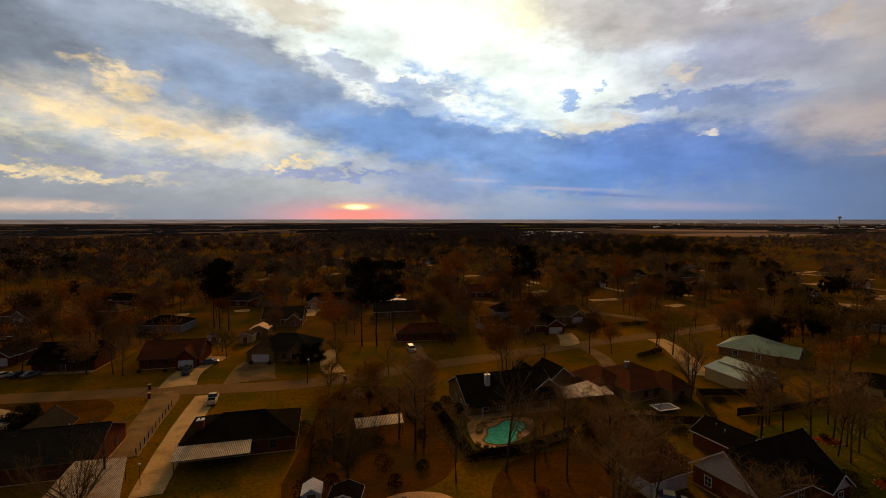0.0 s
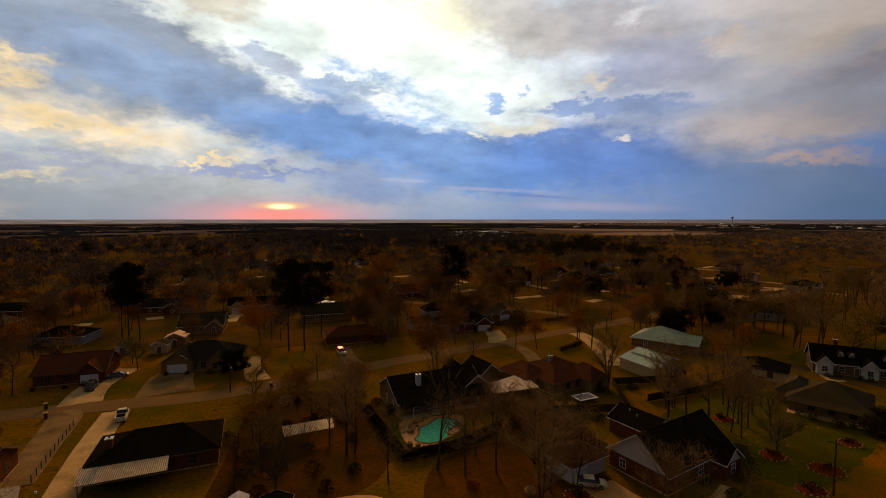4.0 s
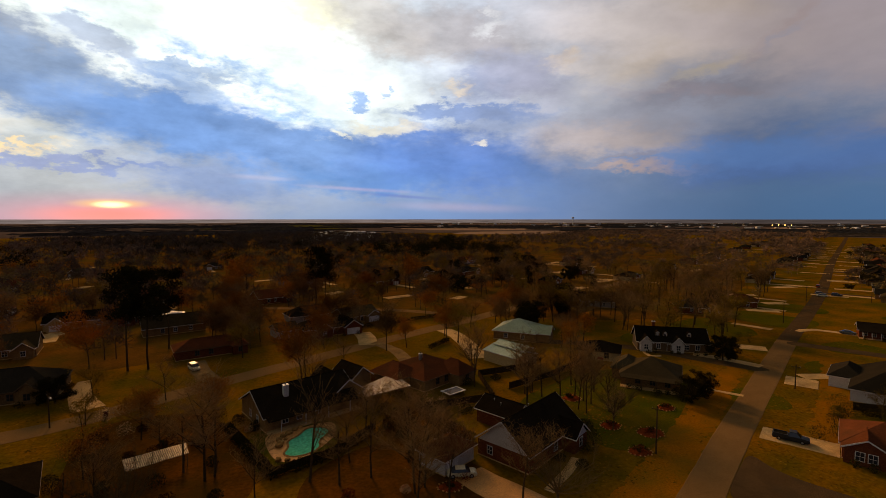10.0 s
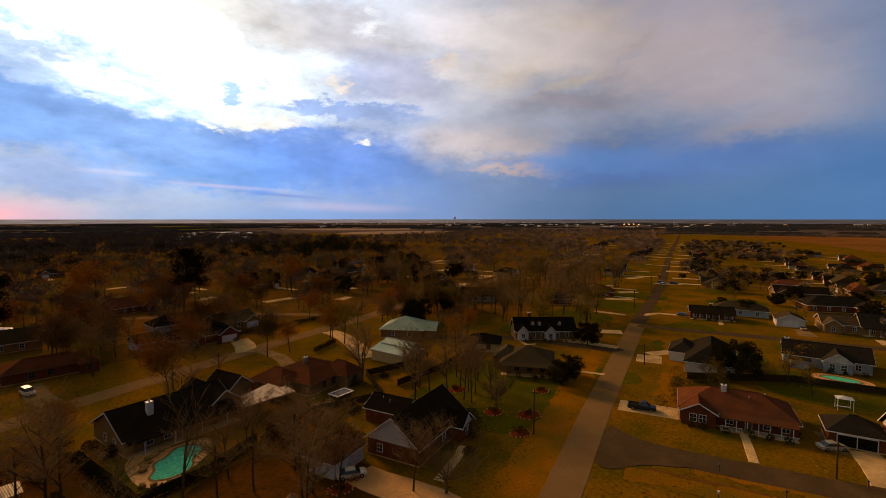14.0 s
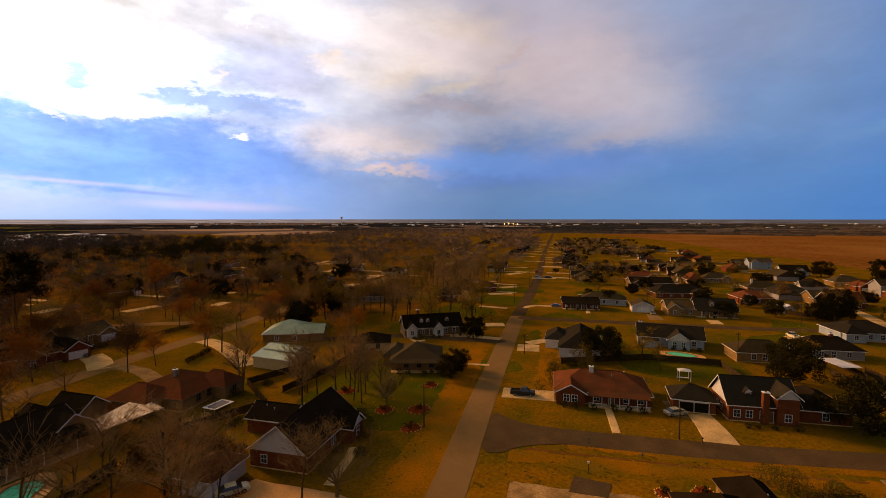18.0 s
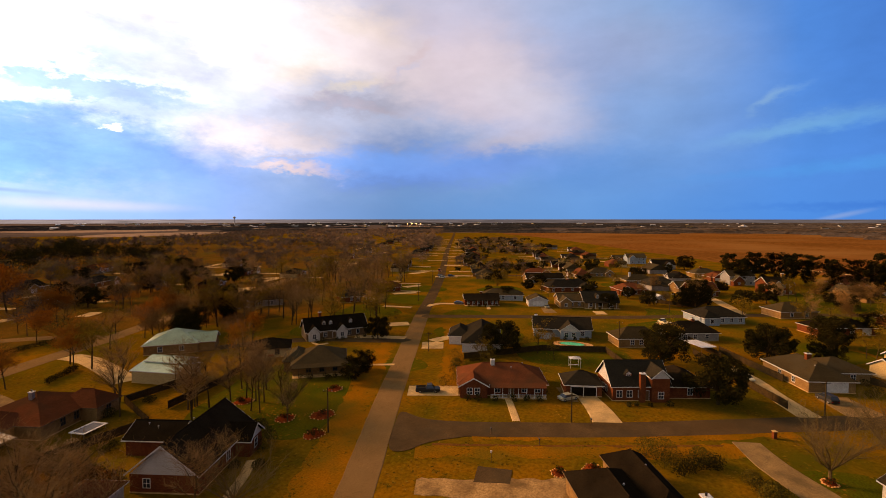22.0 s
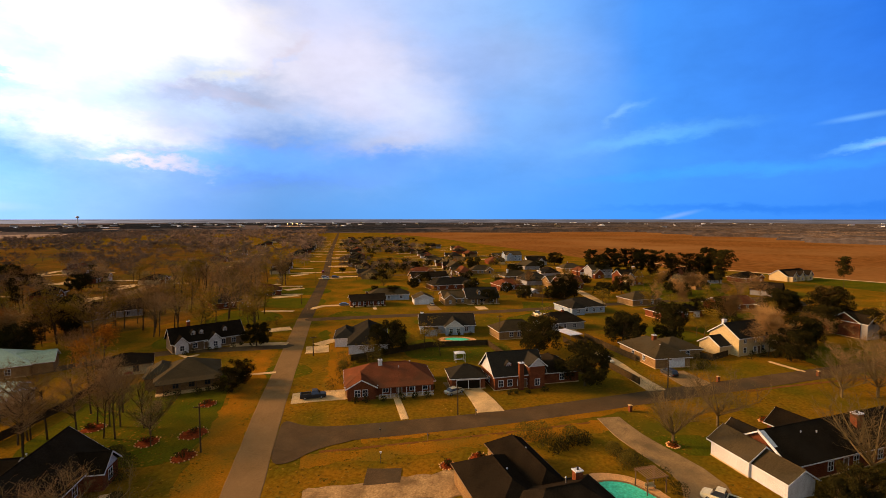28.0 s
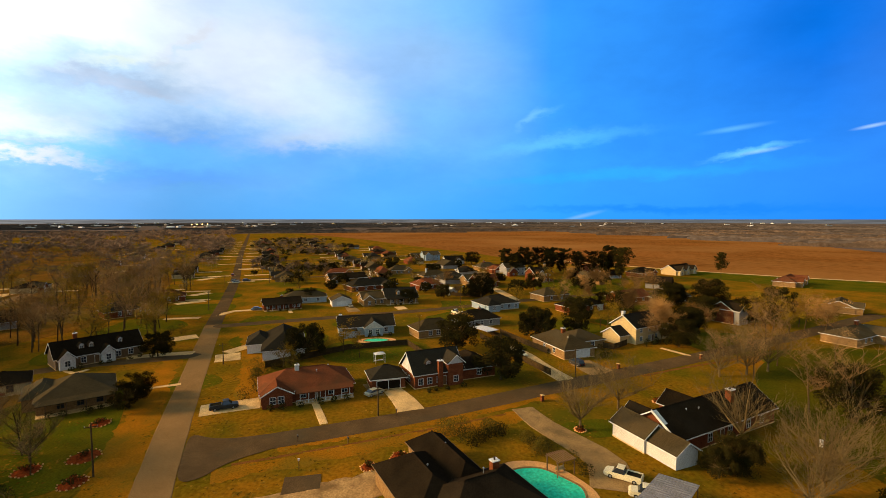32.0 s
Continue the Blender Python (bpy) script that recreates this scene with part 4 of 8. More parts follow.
REDLITTER = surface("red_brown_litter", (0.15, 0.060, 0.012), (0.075, 0.036, 0.008), 0.12, 0.95, 0.6, 1.6, stain=(0.045, 0.030, 0.008), stain_scale=0.09)
sheet("wood_floor", [(-24, 60), (-4, 66), (3, 74), (2, 92), (-5, 108), (-18, 113), (-27, 108), (-25, 84)], 0.010, REDLITTER, "red-brown leaf litter of an overgrown garden", "woodland floor")
sheet("wood_floor", [(6, 58), (26, 52), (41, 50), (36, 66), (31, 82), (18, 80), (8, 74)], 0.010, REDLITTER, "red-brown leaf litter under bare trees", "woodland floor")
sheet("wood_floor", [(25, 74), (34, 71), (41, 74), (39, 90), (33, 95), (26, 90)], 0.011, REDLITTER, "red-brown leaf litter of a bushy garden", "woodland floor")
sheet("wood_floor", [(-100, 72), (-78, 76), (-66, 84), (-70, 103), (-88, 104), (-104, 98)], 0.009, REDLITTER, "dark red-brown worn lawn", "woodland floor")
MAIN = [(-20, 5.5), (20, 25.5), (56, 42.3), (92, 59.2), (168.6, 93.9)]
MAIN2 = [(168.6, 93.9), (295.4, 148.6), (500, 244.0), (720, 343.6), (1000, 470), (1300, 606)]
ribbon("verge", [(45, 43), (72, 57), (112, 76), (128, 83)], (9, 4), 0.006, VERGE, "orange-brown dry grass along the road's edge", "verge", ragged=1.3)
ribbon("verge", [(78, 33), (84.5, 17.5), (92, 2), (105, -20)], 5.0, 0.006, VERGE, "orange-brown dry grass strip along the side street", "verge", ragged=1.3)
ribbon("verge", [(67, 39), (75.5, 21.5), (83.5, 5), (93, -13)], 4.0, 0.007, VERGE, "orange-brown dry grass ditch beside the side street", "verge", ragged=1.3)
ribbon("verge", [(96, 46), (107, 51), (130, 61), (160, 76)], 6.0, 0.006, VERGE, "dry grass along the road's edge", "verge", ragged=1.3)
ribbon("ditch", [(70.5, 37.5), (78.5, 20), (86.5, 3.5), (95, -13)], 0.7, 0.012, DIRT, "shallow bare-earth ditch beside the side street", "ditch", thick=0.0)
ribbon("ditch", [(118, -45), (126, -60), (140, -90)], 0.8, 0.012, DIRT, "shallow dark ditch beside the side street", "ditch", thick=0.0)
ribbon("road", MAIN, 5.6, 0.03, ROADTAR, "straight worn brown asphalt road with no markings")
ribbon("road", MAIN2, 5.4, 0.03, DARKTAR, "straight darker asphalt road running to the horizon")
ribbon("road", [(73, 47), (77, 38.5), (81.3, 29), (89, 13), (98.4, -4), (112, -26.8), (131.5, -60.5), (160, -108), (200, -170)], 6.2, 0.045, DARKTAR, "dark asphalt side street")
sheet("road_flare", [(64.8, 43.4), (66.0, 40.2), (71.2, 38.6), (76, 33), (80.5, 30), (83.5, 31), (79.5, 41), (79.2, 45.5), (81, 50.5), (74, 47.6)], 0.06, DARKTAR, "flared dark asphalt mouth of the side street", "road")
ribbon("road", [(166, 92.5), (171, 82), (181, 60.3), (202, 15.5), (226, -25), (245, -62), (262, -105)], 5.6, 0.04, DARKTAR, "dark asphalt side street between lawns")
ribbon("road", [(131, 77), (127, 84), (123, 94), (119, 104), (108, 117), (92, 129)], 5.2, 0.035, DARKTAR, "curving dark asphalt lane")
ribbon("road", [(-220, 92), (-150, 97), (-100, 103), (-63.7, 108.4), (-33.5, 113.2), (-3.7, 127.5), (19.6, 138), (51, 152.2), (77, 163), (92, 169.4), (121, 183), (169, 200), (240, 232), (330, 270)], 6.4, 0.03, ROADTAR,
       "light brown asphalt street between the houses")
ribbon("road", [(88, 167), (84, 180), (70, 196), (40, 215), (0, 235)], 5.5, 0.038, ROADTAR, "curving light brown street branch under the trees")
ribbon("road", [(296, 149), (318, 96), (345, 40), (372, -30)], 5.2, 0.04, DARKTAR, "far cross street")
ribbon("road", [(420, 206), (450, 140), (485, 70), (520, 10)], 5.2, 0.04, DARKTAR, "far cross street")
ribbon("road", [(226, -25), (270, -15), (320, 5), (372, -30)], 4.6, 0.042, CONCRETE, "pale street behind the houses")
ribbon("track", [(480, -60), (398, -138), (350, -192), (305, -264), (270, -380)], 4.0, 0.05, CONCRETE, "pale gravel track along the field's edge", "track")

# ---- drives and walks ----
def drive(points, width, label="pale concrete driveway", material=None, name="driveway"):
    return ribbon(name, points, width, 0.05, material or CONCRETE, label, "driveway", thick=0.01)


drive([(-43, 66), (-47, 79), (-50.5, 92), (-53.5, 105.5)], (4.4, 5.0), "long pale concrete driveway beside the tin awning")
drive([(-53.8, 77), (-58, 90), (-62, 103), (-65.5, 107)], (4.6, 6.5), "long stained concrete driveway with a fence beside it", OLDCONC)
drive([(-100, 96), (-88, 92), (-80, 86)], 7.0, "concrete driveway with a parked pickup")
drive([(-63.5, 111), (-66, 119), (-66.5, 126), (-65, 136)], (8.0, 5.5), "wide concrete driveway with two parked cars")
drive([(-47.5, 114.5), (-50.5, 124), (-51.5, 131)], (12.0, 9.0), "wide stained concrete driveway", OLDCONC)
drive([(-28.5, 121), (-32.5, 132), (-34, 143)], (6.0, 2.6), "narrow pale concrete walk flaring at the street")
drive([(-5, 130.5), (-8, 140), (-9.5, 150)], 4.6, "brown concrete driveway with a parked van", OLDCONC)
drive([(40, 147), (42, 156), (42.3, 164)], 6.0, "wide pale concrete driveway")
drive([(71, 156), (71.5, 146), (68.5, 130), (65.5, 119)], 5.5, "curving pale concrete driveway to the metal building")
drive([(43, 148), (46, 137), (45, 122)], 4.0, "concrete driveway of the brown roofed house", OLDCONC)
drive([(91.2, 54.6), (96.2, 44.2)], 6.0, "concrete driveway with a parked pickup")
drive([(86.2, 27.1), (97.6, 32.7)], 1.3, "narrow pale concrete front walk", name="front_walk")
drive([(93.5, 11), (99.5, 13.6), (105.2, 16.8)], (5.6, 4.2), "pale concrete driveway of the carport")
drive([(101, 19.5), (105, 21), (109, 23)], 3.0, "dark stained parking pad beside the carport", OLDCONC)
drive([(113.8, -25), (124, -21), (135.5, -17.5), (149, -11)], (4.6, 3.4), "long bright concrete driveway beside a fence")
drive([(119, -35.6), (125, -33.2), (129.5, -31.6)], (8.0, 6.5), "wide grey concrete driveway", OLDCONC)
drive([(134.3, -66.3), (144.5, -60)], 1.2, "narrow pale concrete front walk", name="front_walk")
drive([(95.8, -12), (88, -15), (81, -19.5), (74, -23), (66, -22)], (4.6, 7.0), "curving grey gravel driveway", OLDCONC)
APRON = surface("mottled_apron_concrete", (0.50, 0.33, 0.20), (0.30, 0.19, 0.115), 0.35, 0.9, 0.2, 3.0, stain=(0.12, 0.075, 0.045), stain_scale=0.22)
ribbon("driveway", [(57.5, 33.5), (61.0, 25.5), (65.6, 15), (69.0, 10)], (3.5, 8.0), 0.05, APRON, "broad stained concrete apron before the dark roofed house", "driveway", thick=0.01, ragged=0.95)
drive([(64.5, 26.8), (65.8, 21.5)], 5.6, "dark stained concrete slab", DARKTAR, "slab")
drive([(52.4, 61.4), (48.4, 58.7), (42.0, 55.3)], 1.5, "curved concrete path to the front door", name="front_walk")
drive([(37.5, 42), (38.6, 49), (37, 55), (34.6, 61), (33.6, 65)], (7.5, 5.5), "orange-tinted concrete driveway of the steep-roofed house", DECK)
drive([(101, 77.5), (106.5, 68)], 1.3, "narrow pale concrete front walk", name="front_walk")
drive([(126, 96), (129.5, 90), (132.5, 80)], 3.6, "pale concrete driveway of the black roofed house")
drive([(115.5, 105), (113, 100.5), (116, 99)], 1.2, "narrow front walk", name="front_walk")
drive([(125, 66), (132, 69.5)], 6.5, "pale concrete parking pad by the road")
drive([(133, 70.5), (139, 68), (143, 65)], 4.0, "concrete driveway with a parked car")
drive([(181, 106), (178, 119)], 3.0, "pale concrete driveway across the lawn")
drive([(223, 125), (219, 141)], 3.0, "pale concrete driveway across the lawn")
drive([(250, 140), (246, 154)], 3.0, "pale concrete driveway across the lawn")
drive([(186, 101), (195, 99), (199, 88)], 3.0, "pale concrete driveway beside the brick house")
drive([(200, 77), (192, 73)], 1.4, "narrow front walk", name="front_walk")
drive([(196, 47), (207, 52)], (5.5, 4.0), "concrete driveway of the white garage", OLDCONC)
drive([(202, 27), (209, 30)], 4.5, "concrete driveway of the house with dormers")
drive([(196, 5), (178, -4), (166, -10)], 3.6, "long concrete driveway full of parked cars")
drive([(285, 148), (292, 134)], 4.0, "pale driveway with parked cars")
drive([(318, 96), (326, 88), (334, 82)], 8.0, "broad pale concrete forecourt")
drive([(268, -12), (262, 0)], 3.0, "pale driveway")
for k in range(9):
    s = 320 + 42 * k
    side = -1 if k % 2 else 1
    p = Vector((s, 159.7 + (s - 320) * 0.4528))
    q = p + Vector((-0.413, 0.911)) * 18 * side
    drive([tuple(p), tuple(q)], 3.2, "pale driveway off the long road")

# drives, yards and parking places that shine between the trees
STRIPS = [((-61.8, 218.5), (-51.8, 221.1)), ((-90.4, 203.5), (-84.9, 206.2)), ((-126.0, 306.4), (-113.8, 312.8)), ((-35.7, 222.5), (-26.6, 225.9)), ((-18.6, 210.7), (-13.0, 214.5)), ((-20.5, 191.8), (-14.8, 194.7)), ((-106.6, 463.9), (-101.7, 486.2)), ((-81.2, 336.7), (-76.7, 347.8)), ((-112.3, 195.1), (-106.7, 197.2)), ((17.8, 182.7), (24.8, 185.2)), ((13.2, 245.2), (20.9, 250.8)), ((47.9, 256.4), (57.3, 262.8))]
STRIPS += [((116.2, 292.7), (135.8, 300.4)), ((153.8, 296.1), (169.8, 305.7)), ((255.4, 346.8), (285.0, 360.0)), ((223.4, 286.1), (240.5, 296.0)), ((215.1, 234.4), (234.3, 239.7)), ((178.7, 215.1), (193.4, 219.6)), ((72.4, 231.1), (87.7, 234.9)), ((103.4, 215.0), (112.0, 219.8)), ((491.6, 371.4), (535.6, 390.3))]
STRIPS += [((253.9, 347.3), (271.5, 330.0)), ((222.2, 295.9), (235.6, 282.5)), ((181.6, 224.5), (189.7, 218.6)), ((244.0, 166.0), (255.5, 158.5)), ((210.2, 134.6), (219.4, 125.7)), ((233.7, 141.6), (243.6, 136.8)), ((223.3, 247.7), (234.8, 239.7)), ((164.4, 202.7), (172.0, 193.1)), ((293.2, 171.8), (307.6, 169.0)), ((147.1, 96.3), (152.0, 90.4)), ((464.4, 341.0), (500.1, 347.9)), ((439.8, 304.5), (471.0, 311.7)), ((328.0, 255.5), (346.0, 258.6))]
STRIPS += [((-64, 203), (-54, 207)), ((-38.5, 216), (-26, 221)), ((-70, 402), (-58, 412)), ((-4, 355), (8, 358)), ((15, 330), (28, 334))]
for a, b in STRIPS:
    drive([a, b], 5.5, "pale concrete drive between the trees")
rng = random.Random(92)
# greener lawns among the streets
for n, (x, y, r) in enumerate(((150, 60, 16), (178, 40, 14), (186, 4, 14), (215, 0, 16), (240, -58, 20), (265, -70, 22), (205, -78, 16), (182, -66, 16), (150, -82, 18), (128, -96, 16), (172, -40, 12), (165, 118, 18), (200, 118, 18), (230, 128, 16), (300, 30, 16), (250, 90, 14), (178, 80, 10), (108, 66, 8))):
    sheet("lawn", [(x + r * rng.uniform(0.6, 1.2) * math.cos(k * 0.7854), y + r * rng.uniform(0.6, 1.2) * math.sin(k * 0.7854)) for k in range(8)], 0.0035 + 0.0001 * (n % 2), GREEN, "greener winter lawn between the houses", "lawn")

# ---- the near houses ----
redhouse = house("long low red-brick house with a brown shingle hip roof", (93.7, 42.8), (101.9, 25.2), 11.5, 2.6, 3.1, "hip", BRICKRED, SHINGLEBROWN, trim=TRIM, front=(0.44, 0.75, 0.9), left=(0.3, 0.7), entry=0.6, posts=7, porch=(6.9, 19.2),
      wings=((0.2, -1.6, 6.2, 4, 2.6, 1.9, "cross", (0.35, 0.62)),), stacks=((7.8, 5.2, 6.6, 0.9, 0.8, SIDING),), pipes=((12, 4, 5.0), (15, 7, 5.0)))
porch_rail(redhouse, 6.9, 10.6, -1.7), porch_rail(redhouse, 12.2, 19.2, -1.7)
carport = house("small brick carport with a dark hip roof and open front", (104.0, 21.4), (106.8, 14.0), 7, 2.5, 2.2, "hip", BRICKRED, SHINGLEBLUE, name="carport", category="carport")
car_opening(carport, 3.95, 5.4, 2.15)
house("two-storey red-brick house with a dark steep roof", (105.6, 11.6), (111.2, 0.6), 9.5, 3.1, 4.4, "gable", BRICKRED, SHINGLEBLUE, front=(0.12, 0.3, 0.5), left=(0.4, 0.6), entry=0.6, gable_mat=SIDING,
      wings=((8.2, -1.0, 12.0, 5, 5.2, 2.0, "cross", (0.5,)),), stacks=((6.2, -0.6, 6.2, 1.1, 0.9, BRICKRED),), dormers=((4.0, 1.6, 4.1, 1.6, 1.3, 2.5),), pipes=((2.5, 3, 5.4),))
house("low brick house wing with a dark roof", (112.6, 0.5), (116.5, -7.5), 12, 2.6, 2.4, "hip", BRICKRED, SHINGLE, front=(0.5,))
house("large house with a black hip roof and white end wall", (125.2, 56.2), (129.4, 45.6), 22, 2.7, 3.9, "hip", SIDING, SHINGLEBLUE, front=(0.7,), left=(0.2, 0.5, 0.8), wings=((-4.5, 9, 2, 20, 2.6, 2.4, "hip"),), pipes=((5, 6, 5.5),))
house("white house with a grey gabled roof behind a pool", (153.6, 42.4), (159.2, 24.6), 11, 2.7, 3.0, "gable", BLUESIDE, SHINGLEBLUE, front=(0.2, 0.55, 0.7, 0.85), entry=0.62,
      wings=((8.5, -2.5, 14.5, 5, 2.7, 2.4, "cross", (0.3, 0.7)), (1.5, -3.2, 5.5, 0.4, 2.4, 0.5, "flat")), stacks=((0.8, 6, 6.2, 1.0, 0.8, SIDING),), gable_mat=SIDING)
house("small red-brick ranch house with white porch posts", (195.8, 86.4), (203.3, 72.6), 8.5, 2.6, 2.0, "gable", BRICKRED, SHINGLE, front=(0.1, 0.25, 0.4, 0.6, 0.8, 0.92), posts=7, stacks=((7.8, 4.5, 5.6, 1.0, 0.7, BRICKRED),))
house("pale house with a weathered hip roof", (212, 84), (219, 66), 10, 2.6, 2.6, "hip", BLUESIDE, SHINGLEGREY, front=(0.2, 0.5, 0.8))
house("white garage with a gabled front", (206.2, 59.6), (209.6, 51.6), 9, 2.6, 2.1, "cross", SIDING, SHINGLEGREY, garage=((0.5, 4.6),), name="garage", category="garage")
house("brick house with a grey gabled roof and arched porch", (210, 46.6), (214.5, 36.5), 12, 2.7, 2.6, "gable", BRICKTAN, SHINGLEGREY, front=(0.2, 0.5, 0.8), wings=((0, -2.5, 5, 5, 2.7, 2.2, "cross", (0.5,)),))
house("house with a dark steep roof and two white dormers", (213.0, 36.4), (219.5, 22.6), 10, 2.8, 4.0, "gable", BRICKTAN, SHINGLEBLUE, front=(0.2, 0.45, 0.8), posts=5, dormers=((6.2, 1.2, 4.0, 1.7, 1.5, 2.5), (10.2, 1.2, 4.0, 1.7, 1.5, 2.5)))
house("long brick house with a dark hip roof", (249.6, 61), (265.0, 39.5), 13, 2.7, 3.4, "hip", BRICKRED, SHINGLEBLUE, front=(0.1, 0.3, 0.5, 0.7, 0.9), stacks=((13, 6, 6.8, 1, 0.8, BRICKRED),), wings=((17, -4, 24, 4, 2.7, 2.2, "hip", (0.5,)),))
house("brick house with a small white gable", (280.5, 82), (292, 62), 12, 2.7, 2.8, "gable", BRICKTAN, SHINGLE, front=(0.5, 0.8), wings=((0, -3, 7, 5, 2.7, 2.4, "cross", (0.5,)),))
house("grey-roofed tan brick house with a white garage door", (130.6, -27.8), (134.6, -37.2), 17, 2.6, 3.0, "hip", BRICKTAN, SHINGLEGREY, garage=((0.6, 4.8),), left=(0.3, 0.6), stacks=((5, 8, 6.8, 1.1, 0.9, BRICKRED),),
      wings=((8.0, 6.5, 19, 17, 2.6, 2.4, "hip", (0.3, 0.6)),), pipes=((4, 4, 4.8),))
house("tall two-storey beige house with a dark gabled roof", (148.0, -53.6), (157.6, -67.6), 9.5, 5.0, 3.6, "gable", CREAMSIDE, SHINGLEBLUE, front=(0.15, 0.4, 0.6, 0.85), upper=(0.15, 0.4, 0.6, 0.85), left=(0.35, 0.65), entry=0.5,
      stacks=((1.5, 6, 9.4, 1.0, 0.8, SIDING),), wings=((-4.5, 2.5, 0.2, 9.2, 2.6, 2.4, "gable"),))
house("white workshop with a dark gabled roof in two steps", (84.0, -27.0), (77.4, -30.2), 5.2, 2.5, 2.2, "gable", SIDING, SHINGLEGREY, front=(), wings=((7.2, 0.4, 13.4, 5.2, 2.3, 1.8, "gable"),), name="workshop", category="workshop")
house("brick house with a very dark steep gabled roof and white trim", (76.2, -35.2), (91.4, -60.2), 9.5, 2.8, 3.5, "gable", BRICKRED, SHINGLE, front=(0.3, 0.5, 0.7, 0.85), left=(0.5,), entry=0.42,
      stacks=((19.5, 3.0, 7.2, 1.5, 1.1, BRICKRED),), wings=((0.6, 4.5, 5.6, 12, 2.6, 2.2, "cross"), (12, 4.5, 17, 12.5, 2.6, 2.4, "cross")), pipes=((7, 3.4, 5.4), (10, 3.0, 5.2)))
house("large black-roofed brick house in three hipped parts by a pool", (49.9, 1.7), (57.4, -11.3), 11, 2.8, 3.0, "hip", BRICKTAN, SHINGLE, trim=BROWNTRIM, wings=((-1.9, 5.0, 6.6, 19.8, 2.8, 2.8, "hip"), (5.4, 8.0, 11.2, 24.4, 2.7, 2.4, "hip")),
      stacks=((11.8, 8.6, 5.6, 1.1, 0.9, BRICKRED),), front=(), pipes=((9, 7, 5.6), (3, 12, 5.2), (8.4, 17, 4.9)))
house("black roofed house with white trim and three dormers", (114.6, 106.6), (130.6, 94.4), 9, 2.7, 3.8, "gable", BROWNTRIM, SHINGLE, front=(0.3, 0.55, 0.7, 0.85), entry=0.45,
      wings=((0.6, -1.4, 4.0, 5, 2.6, 2.2, "cross", (0.5,), SIDING), (9.8, -1.4, 13.0, 5, 2.6, 2.1, "cross", (0.5,), SIDING)), dormers=((6.0, 1.6, 4.0, 1.4, 1.3, 2.2), (8.2, 1.6, 4.0, 1.4, 1.3, 2.2), (15.0, 1.6, 4.0, 1.4, 1.3, 2.2)),
      stacks=((5.5, 5.5, 8.0, 0.9, 0.8, BRICKRED),))
house("tan brick house with a weathered brown-grey hip roof", (86.6, 85.6), (94.8, 75.4), 13, 2.6, 3.2, "hip", BRICKTAN, SHINGLEGREY, trim=BROWNTRIM, front=(0.3, 0.55, 0.8), right=(0.3, 0.6), wings=((-2.5, 4, 4, 13, 2.6, 2.4, "hip"),), posts=4)
house("low house with a dark hip roof under the trees", (92.0, 107.5), (99.6, 99.2), 9, 2.5, 2.0, "hip", CREAMSIDE, SHINGLE, trim=BROWNTRIM, front=(0.3, 0.7))
house("dark steep-roofed brick house with a grey boarded gable", (42.0, 60.4), (57.8, 67.2), 10.2, 2.8, 4.4, "gable", BRICKRED, SHINGLE, trim=TRIM, front=(0.5,), left=(0.75,), gable_mat=PALEGREY,
      wings=((11, -2.4, 15.5, 3, 2.6, 2.2, "cross", (0.5,)), (10.4, 9.8, 17.0, 18.6, 2.6, 2.0, "cross")), pipes=((12.2, 14, 4.0), (12.8, 16, 4.2), (12, 7.6, 5.6)))
house("small garage with pale walls and a dark brown hip roof", (29.6, 65.4), (36.4, 68.4), 5.6, 2.5, 1.7, "hip", PALEGREY, SHINGLEBROWN, garage=((0.25, 2.6),), name="garage", category="garage")
house("brick house with a black gabled roof beside a pool", (5.0, 93.6), (24.0, 99.2), 13, 2.7, 3.6, "gable", BRICKTAN, SHINGLE, front=(0.2, 0.35, 0.55), left=(0.3, 0.6), gable_mat=BRICKTAN, entry=0.45,
      stacks=((5.6, 3.6, 7.0, 1.0, 0.9, SIDING),), wings=((15.0, 1.5, 22.5, 14, 2.7, 3.0, "cross"),), posts=4)
house("garage with a dark gabled roof", (25.5, 108.5), (30.5, 110.5), 8, 2.7, 2.4, "cross", BRICKTAN, SHINGLE, name="garage", category="garage")
house("brown hip-roofed brick house with a back patio", (40.6, 100.6), (54.5, 106.4), 15, 2.6, 3.2, "hip", BRICKTAN, SHINGLEBROWN, trim=BROWNTRIM, front=(0.3, 0.5, 0.8), wings=((8.5, -3.4, 14.5, 5, 2.6, 2.6, "hip", (0.5,)), (-4, 5, 4, 15, 2.6, 2.6, "hip")), stacks=((5.6, 7.0, 6.6, 0.7, 0.7, METAL),))
house("cream metal building with a two-step pale green roof", (66.0, 117.2), (69.4, 105.4), 8.5, 2.9, 1.2, "gable", CREAMSIDE, GREENTIN, wings=((0.8, 3.6, 11.4, 8.3, 4.2, 0.9, "gable"),), name="metal_building", category="workshop", over=0.3)
house("brick house with a pale green metal hip roof", (81.0, 137.2), (90.6, 126.8), 14, 2.8, 3.2, "hip", BRICKTAN, GREENTIN, front=(0.3, 0.7), wings=((11, 1.5, 18.5, 9, 2.6, 2.2, "gable"),), pipes=((5, 6, 5.5),))
house("low brick house with a black hip roof and tin awning", (-43.2, 75.6), (-25.6, 79.9), 11.5, 2.6, 2.7, "hip", BRICKRED, SHINGLE, trim=BROWNTRIM, front=(0.4, 0.6, 0.8), stacks=((2.5, 3.2, 5.6, 1.0, 0.9, BRICKRED),))
